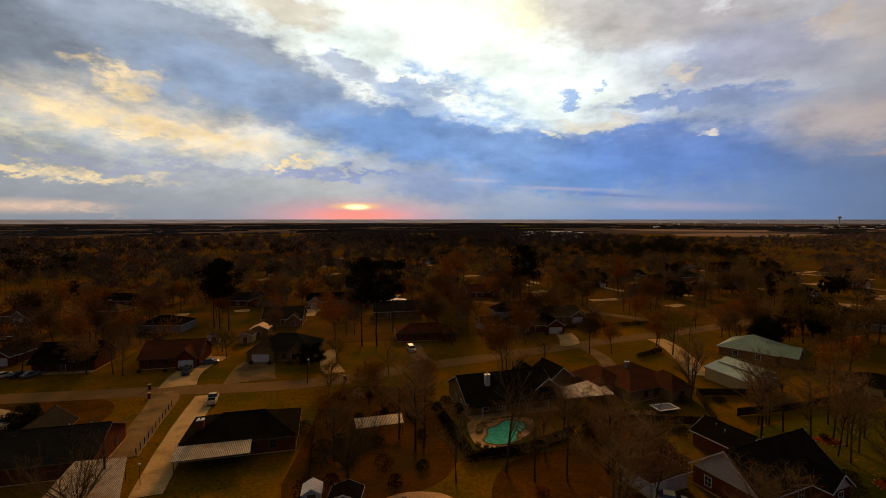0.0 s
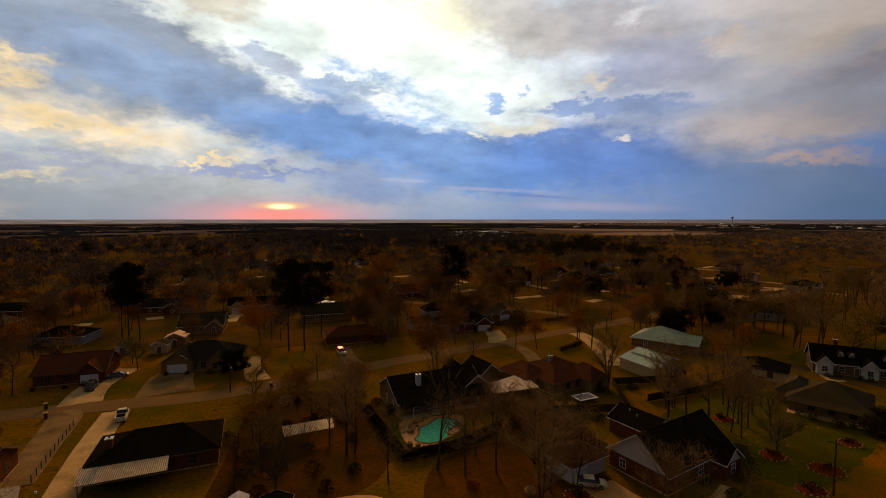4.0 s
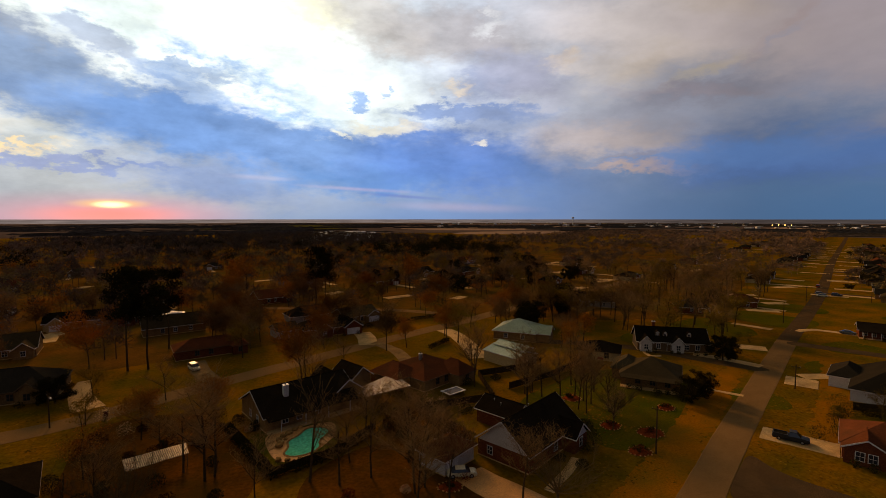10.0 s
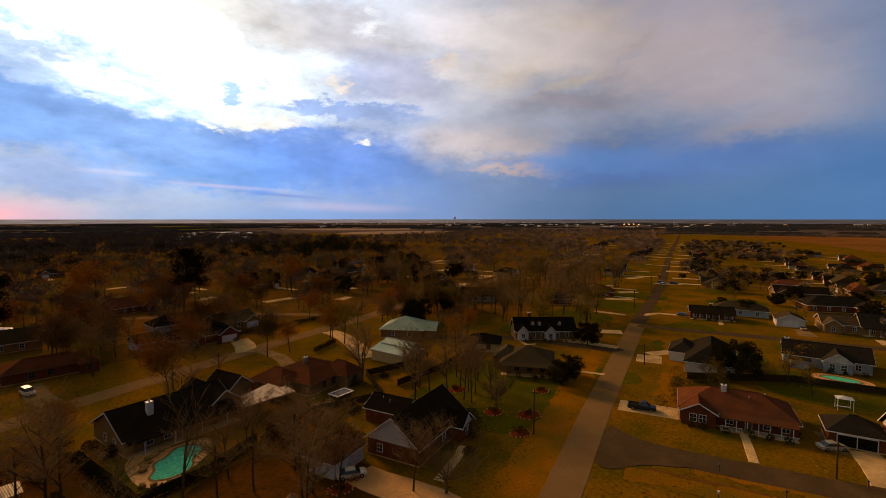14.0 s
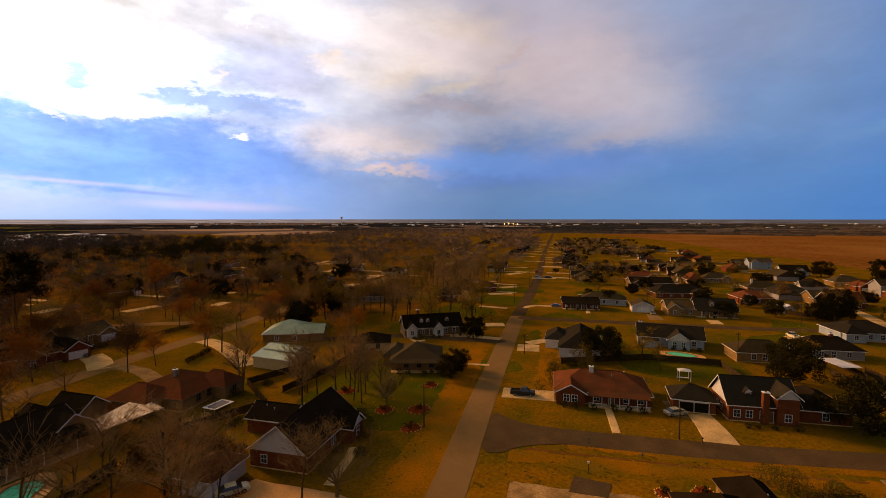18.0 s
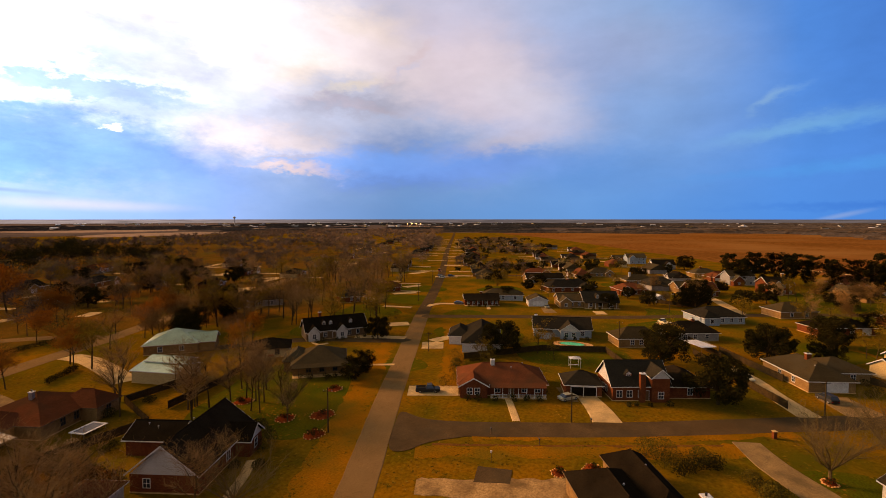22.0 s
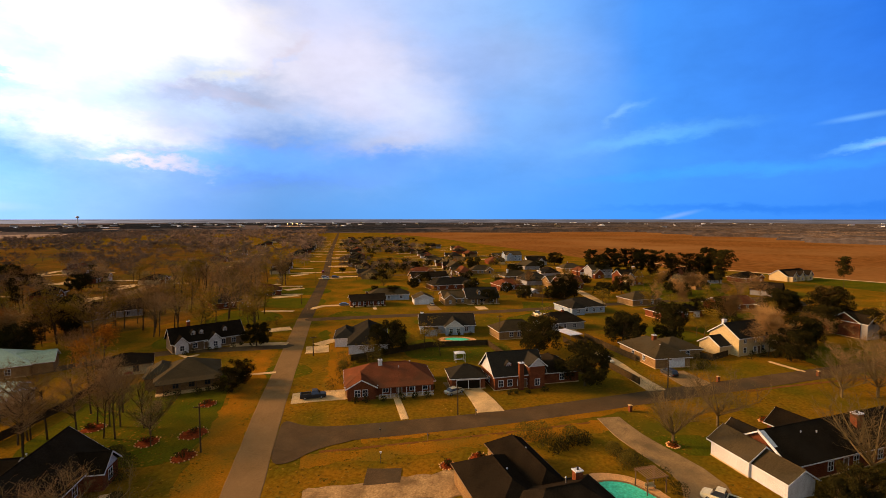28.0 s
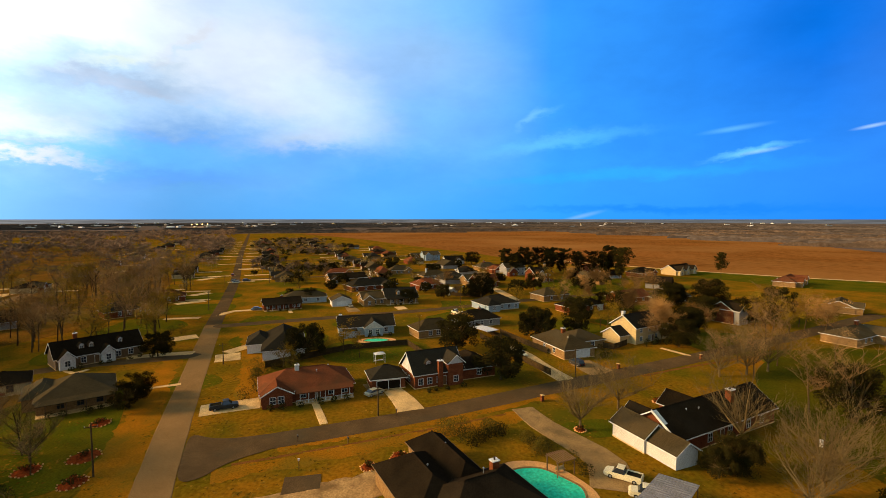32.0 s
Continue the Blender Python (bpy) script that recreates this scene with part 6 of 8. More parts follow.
def trampoline(x, y, turn):
    root = thing("trampoline", "rectangular trampoline with a dark mat and pale rim", "trampoline", spot(x, y, turn))
    part("mat", one_block(-2.1, -1.3, 0.86, 2.1, 1.3, 0.89), MATBLUE, root)
    part("rim", lattice([-2.5, -2.1, 2.1, 2.5], [-1.7, -1.3, 1.3, 1.7], {(1, 1)}, -0.04, 0.04), TRIM, root, "pale padded rim").matrix_basis = pose(0, 0, 0.9, -90)
    for sx in (-2.2, 2.2):
        for sy in (-1.4, 1.4):
            bm = bmesh.new()
            tube(bm, (sx, sy, 0), (sx, sy, 0.86), 0.04, 0.04, 6)
            part("leg", bm, METAL, root)


trampoline(46.2, 96.6, 15)


def pergola(x, y, turn, label, w=3.2, d=2.6, h=2.4, slats=9):
    root = thing("pergola", label, "pergola", spot(x, y, turn))
    for sx in (-w / 2, w / 2):
        for sy in (-d / 2, d / 2):
            part("post", one_block(sx - 0.07, sy - 0.07, 0, sx + 0.07, sy + 0.07, h), WOOD, root)
    for sy in (-d / 2, d / 2):
        part("beam", one_block(-w / 2 - 0.3, sy - 0.05, h, w / 2 + 0.3, sy + 0.05, h + 0.18), WOOD, root)
    for k in range(slats):
        sx = -w / 2 + w * k / (slats - 1)
        part("slat", one_block(sx - 0.04, -d / 2 - 0.3, h + 0.183, sx + 0.04, d / 2 + 0.3, h + 0.3), WOOD, root)
    return root


pergola(70.8, -15.0, -62, "brown wooden pergola over a bench beside the pool")


def bench(x, y, turn):
    root = thing("garden_bench", "pale wooden bench under the pergola", "bench", spot(x, y, turn))
    part("seat", one_block(-0.8, -0.25, 0.42, 0.8, 0.25, 0.48), CREAMSIDE, root)
    part("backrest", one_block(-0.8, 0.2, 0.483, 0.8, 0.26, 0.9), CREAMSIDE, root)
    for sx in (-0.7, 0.7):
        part("leg", one_block(sx - 0.04, -0.22, 0, sx + 0.04, 0.22, 0.417), WOOD, root)


bench(70.9, -15.0, -62)


def gazebo(x, y, turn):
    root = thing("gazebo", "small white gazebo with a pale flat top", "gazebo", spot(x, y, turn))
    bm = bmesh.new()
    top = [(-1.5, -1.2, 2.5), (1.5, -1.2, 2.5), (1.5, 1.2, 2.5), (-1.5, 1.2, 2.5)]
    vs = [bm.verts.new(p) for p in top]
    apex = bm.verts.new((0, 0, 3.0))
    for i in range(4):
        bm.faces.new((vs[i], vs[(i + 1) % 4], apex))
    bm.faces.new(vs[::-1])
    part("roof", bm, TRIM, root)
    for sx in (-1.3, 1.3):
        for sy in (-1.0, 1.0):
            part("post", one_block(sx - 0.06, sy - 0.06, 0, sx + 0.06, sy + 0.06, 2.5), TRIM, root)
    part("bench_seat", one_block(-1.2, 0.5, 0.4, 1.2, 0.95, 0.46), TRIM, root)


gazebo(125.9, 23.6, -65)


def shed(x, y, turn, w, d, h, rise, wall, roofm, label):
    root = thing("garden_shed", label, "shed", spot(x, y, turn))
    walls_and_roof(root, -w / 2, -d / 2, w / 2, d / 2, h, rise, "cross", wall, roofm, TRIM, 0.2, None, False)
    door(root, 0, -d / 2 - 0.004, 1.2, 1.9, 0, WOOD)
    return root


shed(-74.5, 152.5, 20, 3.2, 4, 2.2, 1.2, SIDING, SHINGLEGREY, "small white garden shed behind the house")
shed(-63.8, 152.5, 5, 4.2, 4.2, 2.4, 1.0, CREAMSIDE, SHINGLEGREY, "cream garden shed behind the house")
shed(-62.6, 161, 5, 6, 5, 2.6, 1.4, BRICKTAN, DECK, "shed with an orange-tinted roof")
shed(-21.5, 216, 8, 9, 5, 2.5, 0.8, CREAMSIDE, TRIM, "long shed with a bright white roof between the trees")
shed(-25.0, 197, 8, 7, 5, 2.5, 0.8, SIDING, TRIM, "white-roofed garden shed between the trees")
shed(245.5, 8, -55, 5, 6, 2.6, 1.0, SIDING, TRIM, "white storage shed with a pale roof")
shed(-18.4, 64.4, 10, 2.4, 2.6, 2.0, 0.8, SIDING, TRIM, "small pale shed under the trees")
shed(-13.4, 63.2, 0, 4.2, 3.4, 2.1, 0.9, BROWNTRIM, SHINGLE, "dark wooden shed under the trees")


def fence(points, h, material, label, step=2.4, rail=False):
    """Posts and panels along a line."""
    c = Vector(points[0])
    root = thing("fence", label, "fence", spot(c.x, c.y))
    key = ("post", h, material.name)
    if key not in CACHE:
        CACHE[key] = mesh_from(one_block(-0.06, -0.06, 0, 0.06, 0.06, h + 0.08), "post", material)
    for a, b in zip(points, points[1:]):
        a, b = Vector(a) - c, Vector(b) - c
        n = max(1, round((b - a).length / step))
        turn = math.degrees(math.atan2(b.y - a.y, b.x - a.x))
        L = (b - a).length / n
        pk = ("panel", round(L, 3), h, material.name, rail)
        if pk not in CACHE:
            if rail:
                bm = bmesh.new()
                tube(bm, (0.06, 0, h - 0.05), (L - 0.06, 0, h - 0.05), 0.03, 0.03, 5)
                CACHE[pk] = mesh_from(bm, "rail", material)
            else:
                CACHE[pk] = mesh_from(lattice([0.06 + (L - 0.12) * i / 16 for i in range(17)], [0.05, 0.3, h - 0.3, h - 0.06, h], {(i, 3) for i in range(0, 16, 2)}, -0.02, 0.02), "panel", material)
        for i in range(n + 1):
            p = a.lerp(b, i / n)
            post = shared("post", CACHE[key], None, root)
            post.matrix_basis = pose(p.x, p.y, 0, 0, 0, turn)
            if i < n:
                panel = shared("rail" if rail else "panel", CACHE[pk], None, root)
                panel.matrix_basis = pose(p.x, p.y, 0, 0, 0, turn)


fence([(-52.0, 78.0), (-55.0, 88.5), (-58.0, 99.0)], 1.2, DARKMETAL, "low dark metal fence beside the driveway", 2.4, True)
fence([(-1.1, 98.5), (5.2, 76.8), (14.2, 79.4), (24.5, 86.5)], 1.5, FENCEWOOD, "dark wooden fence round the pool yard")
fence([(36.5, 91.0), (53.0, 89.6), (57.5, 105.2), (74.5, 105.0)], 1.7, FENCEWOOD, "dark wooden fence between the gardens")
fence([(59.8, 94.0), (76, 97.5), (91.5, 104)], 1.7, FENCEWOOD, "dark wooden fence along the garden")
fence([(119.5, 53.0), (137.8, 35.4), (144.2, 18.2), (133, 12.2)], 1.8, FENCEWOOD, "dark wooden fence round the back lawn")
fence([(117.0, -21.6), (136.0, -12.6), (154.0, -5.0)], 1.8, FENCEWOOD, "weathered wooden fence along the driveway")
fence([(136.8, -24.0), (149, -17.5), (160, -12)], 1.8, FENCEWOOD, "weathered wooden fence beside the grey-roofed house")
fence([(147.5, -50.6), (142, -45), (150, -33)], 1.8, FENCEWOOD, "brown wooden fence beside the beige house")
fence([(178, 0), (165, -6), (152, -12)], 1.8, FENCEWOOD, "wooden fence beside the parked cars")
fence([(-24.5, 88), (-20.0, 68), (-20, 60)], 1.6, FENCEWOOD, "dark wooden fence between two gardens")
fence([(246, 16), (240, 4), (236, -8), (250, -12)], 1.8, FENCEWOOD, "pale wooden fence round the shed")


def shrub(x, y, r, h, rng, leaf=None, label="dark rounded garden shrub", kind="shrub", count=380, size=0.085):
    root = thing(kind, label, "shrub", spot(x, y))
    bm = bmesh.new()
    for _ in range(5):
        tube(bm, (0, 0, 0), (rng.uniform(-r, r) * 0.6, rng.uniform(-r, r) * 0.6, h * 0.7), 0.03, 0.01, 4, False)
    part("stem", bm, BARK, root)
    bm = bmesh.new()
    for _ in range(count):
        a, q, z = rng.uniform(0, 6.283), math.sqrt(rng.random()), rng.random()
        q *= math.sqrt(max(0.15, 1 - (z - 0.35) ** 2 * 2))
        c = Vector((math.cos(a) * q * r, math.sin(a) * q * r, 0.05 + z * h))
        u = Vector((rng.uniform(-1, 1), rng.uniform(-1, 1), rng.uniform(-1, 1))).normalized() * size * rng.uniform(0.7, 1.5)
        w = u.orthogonal().normalized() * size * rng.uniform(0.5, 1)
        bm.faces.new([bm.verts.new(c + u), bm.verts.new(c + w), bm.verts.new(c - u), bm.verts.new(c - w)])
    part("foliage", bm, leaf or SHRUBLEAF, root)
    return root


def hedge(points, w, h, rng, label, leaf=None):
    """A thick clipped hedge of many small leaves along a line."""
    c = Vector(points[0])
    root = thing("hedge", label, "hedge", spot(c.x, c.y))
    stems, bm = bmesh.new(), bmesh.new()
    for a, b in zip(points, points[1:]):
        a, b = Vector(a) - c, Vector(b) - c
        d = (b - a).normalized()
        side = Vector((-d.y, d.x))
        L = (b - a).length
        for k in range(int(L / 0.9)):
            p = a + d * (k * 0.9 + rng.uniform(0, 0.8))
            tube(stems, (p.x, p.y, 0), (p.x + rng.uniform(-0.3, 0.3), p.y + rng.uniform(-0.3, 0.3), h * 0.8), 0.04, 0.015, 4, False)
        for _ in range(int(L * 95)):
            t = rng.random() * L
            q = a + d * t + side * rng.uniform(-0.5, 0.5) * w
            e = Vector((q.x, q.y, rng.uniform(0.05, 1) * h * (0.9 + 0.25 * noise.noise(Vector((t * 0.4, c.x, 0))))))
            u = Vector((rng.uniform(-1, 1), rng.uniform(-1, 1), rng.uniform(-1, 1))).normalized() * rng.uniform(0.10, 0.2)
            v = u.orthogonal().normalized() * rng.uniform(0.08, 0.14)
            bm.faces.new([bm.verts.new(e + u), bm.verts.new(e + v), bm.verts.new(e - u), bm.verts.new(e - v)])
    part("stem", stems, BARK, root)
    part("foliage", bm, leaf or OAKLEAF, root)


def flower_bed(x, y, r, rng, label="round flower bed of red mulch edged with stones", plants=8):
    root = thing("flower_bed", label, "flower bed", spot(x, y))
    pts = [(math.cos(k * 0.3927) * r * rng.uniform(0.85, 1.1) * 1.15, math.sin(k * 0.3927) * r * rng.uniform(0.85, 1.1)) for k in range(16)]
    bm = bmesh.new()
    solid(bm, [(p[0] * 0.6, p[1] * 0.6, 0.22) for p in pts], [(*p, 0.0) for p in pts])
    part("mulch", bm, MULCH, root)
    for k, p in enumerate(pts):
        bm = bmesh.new()
        bmesh.ops.create_icosphere(bm, subdivisions=1, radius=0.2)
        bmesh.ops.transform(bm, matrix=Matrix.LocRotScale((p[0] * 1.03, p[1] * 1.03, 0.08), Euler((rng.random(), rng.random(), rng.random())), (1.2, 0.8, 0.7)), verts=bm.verts)
        part("edging_stone", bm, DECK, root)
    for k in range(plants):
        a, q = rng.uniform(0, 6.28), rng.uniform(0, 0.6) * r
        bm = bmesh.new()
        for _ in range(26):
            c = Vector((math.cos(a) * q + rng.uniform(-0.4, 0.4), math.sin(a) * q + rng.uniform(-0.4, 0.4), 0.2 + rng.uniform(0, 0.7)))
            u = Vector((rng.uniform(-1, 1), rng.uniform(-1, 1), rng.uniform(-1, 1))).normalized() * 0.16
            w = u.orthogonal().normalized() * 0.1
            bm.faces.new([bm.verts.new(c + u), bm.verts.new(c + w), bm.verts.new(c - u), bm.verts.new(c - w)])
        part("plant", bm, SHRUBLEAF if k % 3 else MULCH, root)


rng = random.Random(19)
hedge([(-1.8, 98.0), (4.4, 76.2), (14.4, 78.6), (23.5, 84.5)], 1.5, 2.0, rng, "thick dark hedge round the pool yard")
hedge([(56.0, 134.0), (66.0, 141.0)], 1.2, 1.6, rng, "dark hedge beside the concrete drive")
hedge([(44.0, 171.5), (60.0, 173.5), (78.0, 178.0)], 1.6, 1.6, rng, "long dark hedge along the lawn")
hedge([(77.8, -1.0), (81.5, -3.5), (84.0, -7.5)], 2.0, 2.2, rng, "overgrown dark hedge behind the house")
hedge([(117.5, 50.4), (123, 46.5)], 1.6, 2.2, rng, "dark hedge beside the black roofed house")
rng = random.Random(9)
for x, y, r in ((71.8, 63.2, 2.3), (64.2, 58.6, 1.8), (84.4, 70.4, 1.7), (67.0, 68.6, 1.8), (69.6, 83.2, 1.9), (70.8, 15.3, 1.2), (74.2, 10.8, 1.5), (86.0, -21.6, 1.0), (100.6, -41.5, 0.9), (29.2, 62.5, 1.6)):
    flower_bed(x, y, r, rng)
for x, y, r, h in ((53.8, 65.0, 1.4, 1.8), (55.8, 62.6, 1.8, 2.2), (58.5, 64.0, 1.6, 2.4), (59.8, 66.5, 1.5, 2.2), (107.8, 50.6, 1.8, 2.2), (98.2, 48.4, 1.8, 2.4), (114.6, 51.4, 2.2, 3.0), (102.4, 47.6, 1.5, 1.8)):
    shrub(x, y, r, h, rng)
for x, y, r, h in ((154.5, 97.5, 1.6, 3.6), (153.0, 100.0, 1.5, 3.2), (134.0, 90.0, 1.8, 2.0), (88.4, 76.2, 1.4, 1.6), (91.5, 73.2, 1.3, 1.5), (96.5, 73.5, 1.8, 2.2), (100.2, 34.2, 1.0, 1.0), (101.4, 31.6, 1.0, 1.0), (102.6, 29.0, 1.0, 1.0), (103.6, 26.2, 1.0, 1.0)):
    shrub(x, y, r, h, rng)
for x, y, r, h in ((80.5, 0.4, 2.0, 2.2), (82.0, -2.6, 2.2, 2.4), (84.0, -5.8, 2.0, 2.0), (78.4, -12.2, 1.6, 2.0), (76.0, -14.4, 1.8, 2.4), (73.6, -17.4, 1.6, 2.0), (70.2, -18.8, 1.4, 1.8), (76.8, -43.8, 2.4, 3.0), (73.0, -39.4, 2.2, 2.6), (71.0, -43.0, 2.2, 2.8)):
    shrub(x, y, r, h, rng)
for x, y, r, h in ((-2.6, 97.5, 1.2, 1.6), (3.2, 95.6, 1.0, 1.2), (-39.0, 129.6, 1.8, 2.4), (22.0, 162.0, 1.8, 2.2), (18.5, 160.8, 1.6, 2.0), (130.6, 117, 1.4, 1.4), (154, -62, 1.2, 1.2), (151, -58, 1.2, 1.2), (133.0, -39.5, 1.3, 1.6), (136.5, -41.5, 1.4, 1.6), (142, -41, 1.3, 1.5)):
    shrub(x, y, r, h, rng)
shrub(32.2, 63.8, 1.5, 1.0, rng, MULCH, "low red-leaved shrub beside the drive")
shrub(14.4, 66.5, 1.2, 1.0, rng, MULCH, "low red-leaved shrub under the trees")


# ---- poles, lamps and mailboxes ----
def utility_pole(x, y, h, turn=0.0, label="tall wooden utility pole", lamp=False, arm=True):
    root = thing("utility_pole", label, "utility pole", spot(x, y, turn))
    bm = bmesh.new()
    tube(bm, (0, 0, -0.1), (0, 0, h), 0.15, 0.10, 8)
    part("pole", bm, POLEWOOD, root)
    if arm:
        part("crossarm", one_block(-0.9, -0.06, h - 0.7, 0.9, 0.06, h - 0.58), POLEWOOD, root)
        for sx in (-0.8, 0.0, 0.8):
            bm = bmesh.new()
            tube(bm, (sx, 0, h - 0.577), (sx, 0, h - 0.4), 0.05, 0.03, 6)
            part("insulator", bm, METAL, root)
    if lamp:
        bm = bmesh.new()
        tube(bm, (0, 0, h - 1.0), (1.3, 0, h - 0.7), 0.04, 0.03, 6)
        part("lamp_arm", bm, METAL, root)
        part("lamp_head", one_block(1.1, -0.12, h - 0.82, 1.7, 0.12, h - 0.68), METAL, root, "grey street lamp head")
    return root


for x, y, h, lamp in ((66.0, 56.9, 8.5, False), (115.4, -27.4, 7.6, False), (-33.0, 113.2, 7.0, True), (122.0, 65.7, 6.0, False), (67.8, 103.3, 6.5, True), (153.1, 15.3, 8.0, False), (219, 2.3, 8.5, True), (204.5, -48.3, 9.0, False), (90.6, 17.4, 6.0, False)):
    utility_pole(x, y, h, rng.uniform(-70, -55), "tall wooden utility pole" if not lamp else "wooden pole with a street lamp", lamp)
for x, y, h in ((-49.8, 67.6, 9.5), (63.5, 90.0, 8.5), (247, 130, 9), (284, 121, 9), (93, 172.5, 8.5), (140, 190, 8.5), (196, 110.8, 8.5)):
    utility_pole(x, y, h, rng.uniform(-20, 20))


def transformer_pole(x, y, h):
    root = utility_pole(x, y, h, 30, "utility pole with a pale grey transformer can", False, False)
    bm = bmesh.new()
    tube(bm, (0.35, 0, h - 2.2), (0.35, 0, h - 1.2), 0.26, 0.26, 10)
    part("transformer", bm, TRIM, root, "pale grey transformer can")


transformer_pole(66.8, -51.5, 9.0)


def mailbox(x, y, turn, brick=False):
    root = thing("mailbox", "brick mailbox pillar by the street" if brick else "small mailbox on a wooden post", "mailbox", spot(x, y, turn))
    if brick:
        part("pillar", one_block(-0.3, -0.3, 0, 0.3, 0.3, 1.25), BRICKRED, root)
        part("cap", one_block(-0.36, -0.36, 1.253, 0.36, 0.36, 1.36), CONCRETE, root)
    else:
        part("post", one_block(-0.06, -0.06, 0, 0.06, 0.06, 1.0), WOOD, root)
        bm = bmesh.new()
        tube(bm, (-0.28, 0, 1.13), (0.28, 0, 1.13), 0.13, 0.13, 8)
        part("box", bm, DARKMETAL, root)


for x, y, b in ((78.5, 20.5, False), (100.0, -16.8, True), (91.2, 13.8, False), (-68.8, 108.9, True), (-65.5, 103.4, True), (-24.3, 115.2, True), (133.4, -66.5, True), (123.5, -40.5, True), (78.8, 29.6, False)):
    mailbox(x, y, 28, b)


def birdbath_lamp(x, y, h, label, category="garden lamp"):
    root = thing("garden_lamp", label, category, spot(x, y))
    bm = bmesh.new()
    tube(bm, (0, 0, 0), (0, 0, h), 0.05, 0.04, 6)
    part("post", bm, DARKMETAL, root)
    bm = bmesh.new()
    tube(bm, (0, 0, h + 0.003), (0, 0, h + 0.35), 0.12, 0.18, 8)
    part("lantern", bm, TRIM, root)


birdbath_lamp(69.3, 26.0, 1.6, "small garden lamp post on a white base")
birdbath_lamp(-45.6, 69.0, 3.0, "tall yard lamp beside the driveway")

# ---- vehicles ----
PAINTS = {}


def paint(name, c, rough=0.42):
    if name not in PAINTS:
        PAINTS[name] = surface("car_paint_" + name, c, tuple(v * 0.85 for v in c), 0.8, rough, 0.0, 10, spec=0.3)
    return PAINTS[name]


LAMPRED, LAMPWHITE = glassy("tail_lamp_red", (0.35, 0.02, 0.015)), glassy("headlamp_glass", (0.6, 0.6, 0.58))


def loft(rings):
    bm = bmesh.new()
    rows = [[bm.verts.new(p) for p in r] for r in rings]
    n = len(rows[0])
    for a, b in zip(rows, rows[1:]):
        for k in range(n):
            bm.faces.new((a[k], a[(k + 1) % n], b[(k + 1) % n], b[k]))
    bm.faces.new(rows[0][::-1]), bm.faces.new(rows[-1])
    bmesh.ops.recalc_face_normals(bm, faces=list(bm.faces))
    return bm


def vehicle(kind, x, y, turn, colour, label):
    """kind: pickup, suv or sedan; it points along turn."""
    root = thing({"pickup": "pickup_truck", "suv": "suv", "sedan": "car"}[kind], label, "car" if kind != "pickup" else "pickup truck", spot(x, y, turn))
    L, W, hood, cab = {"pickup": (5.6, 1.95, 1.05, 1.85), "suv": (4.8, 1.9, 1.05, 1.75), "sedan": (4.7, 1.8, 0.92, 1.45)}[kind]
    h = L / 2

    def band(px, z0, z1, w):
        return [(px, -w / 2, z0), (px, w / 2, z0), (px, w / 2 * 1.0, (z0 + z1) / 2), (px, w / 2 * 0.94, z1), (px, -w / 2 * 0.94, z1), (px, -w / 2, (z0 + z1) / 2)]
    part("body", loft([band(-h, 0.45, hood * 0.9, W * 0.9), band(-h + 0.15, 0.3, hood, W), band(-h * 0.3, 0.28, hood, W), band(h * 0.5, 0.28, hood, W), band(h - 0.3, 0.3, hood * 0.92, W * 0.97), band(h, 0.42, hood * 0.75, W * 0.85)]), colour, root)
    if kind == "pickup":
        c0, c1, r0, r1 = -0.35, 1.55, -0.15, 0.85
    elif kind == "suv":
        c0, c1, r0, r1 = -2.25, 1.35, -1.95, 0.55
    else:
        c0, c1, r0, r1 = -1.7, 1.3, -1.0, 0.45
    w0, w1 = W * 0.93, W * 0.76
    low, top = hood + 0.004, cab - 0.06
    ring = lambda x0, x1, w, z: [(x0, -w / 2, z), (x1, -w / 2, z), (x1, w / 2, z), (x0, w / 2, z)]
    bm = bmesh.new()
    solid(bm, ring(r0, r1, w1, top), ring(c0, c1, w0, low))
    bmesh.ops.recalc_face_normals(bm, faces=list(bm.faces))
    part("cabin_glass", bm, GLASS, root, "dark car glass")
    bm = bmesh.new()
    solid(bm, ring(r0, r1, w1 * 0.96, cab), ring(r0 - 0.05, r1 + 0.08, w1 * 1.03, top + 0.003))
    bmesh.ops.recalc_face_normals(bm, faces=list(bm.faces))
    part("car_roof", bm, colour, root)
    if kind == "pickup":
        part("truck_bed", lattice([-h + 0.12, -h + 0.24, -0.52, -0.4], [-W * 0.47, -W * 0.40, W * 0.40, W * 0.47], {(1, 1)}, -0.16, 0.0), colour, root).matrix_basis = pose(0, 0, hood + 0.004, -90)
        part("bed_floor", one_block(-h + 0.25, -W * 0.39, hood + 0.004, -0.53, W * 0.39, hood + 0.02), RUBBER, root)
    for sx in (-h * 0.62, h * 0.62):
        for sy in (-1, 1):
            bm = bmesh.new()
            tube(bm, (sx, sy * (W / 2 - 0.2), 0.34), (sx, sy * (W / 2 + 0.02), 0.34), 0.34, 0.34, 12)
            wheel = part("wheel", bm, RUBBER, root)
            bm = bmesh.new()
            tube(bm, (sx, sy * (W / 2 + 0.023), 0.34), (sx, sy * (W / 2 + 0.04), 0.34), 0.2, 0.18, 10)
            part("rim", bm, METAL, wheel)
    for sy in (-1, 1):
        part("tail_lamp", one_block(-h - 0.02, sy * W * 0.36 - 0.12, 0.62, -h + 0.1, sy * W * 0.36 + 0.12, 0.78), LAMPRED, root)
        part("headlamp", one_block(h - 0.1, sy * W * 0.33 - 0.16, 0.55, h + 0.012, sy * W * 0.33 + 0.16, 0.68), LAMPWHITE, root)
    return root


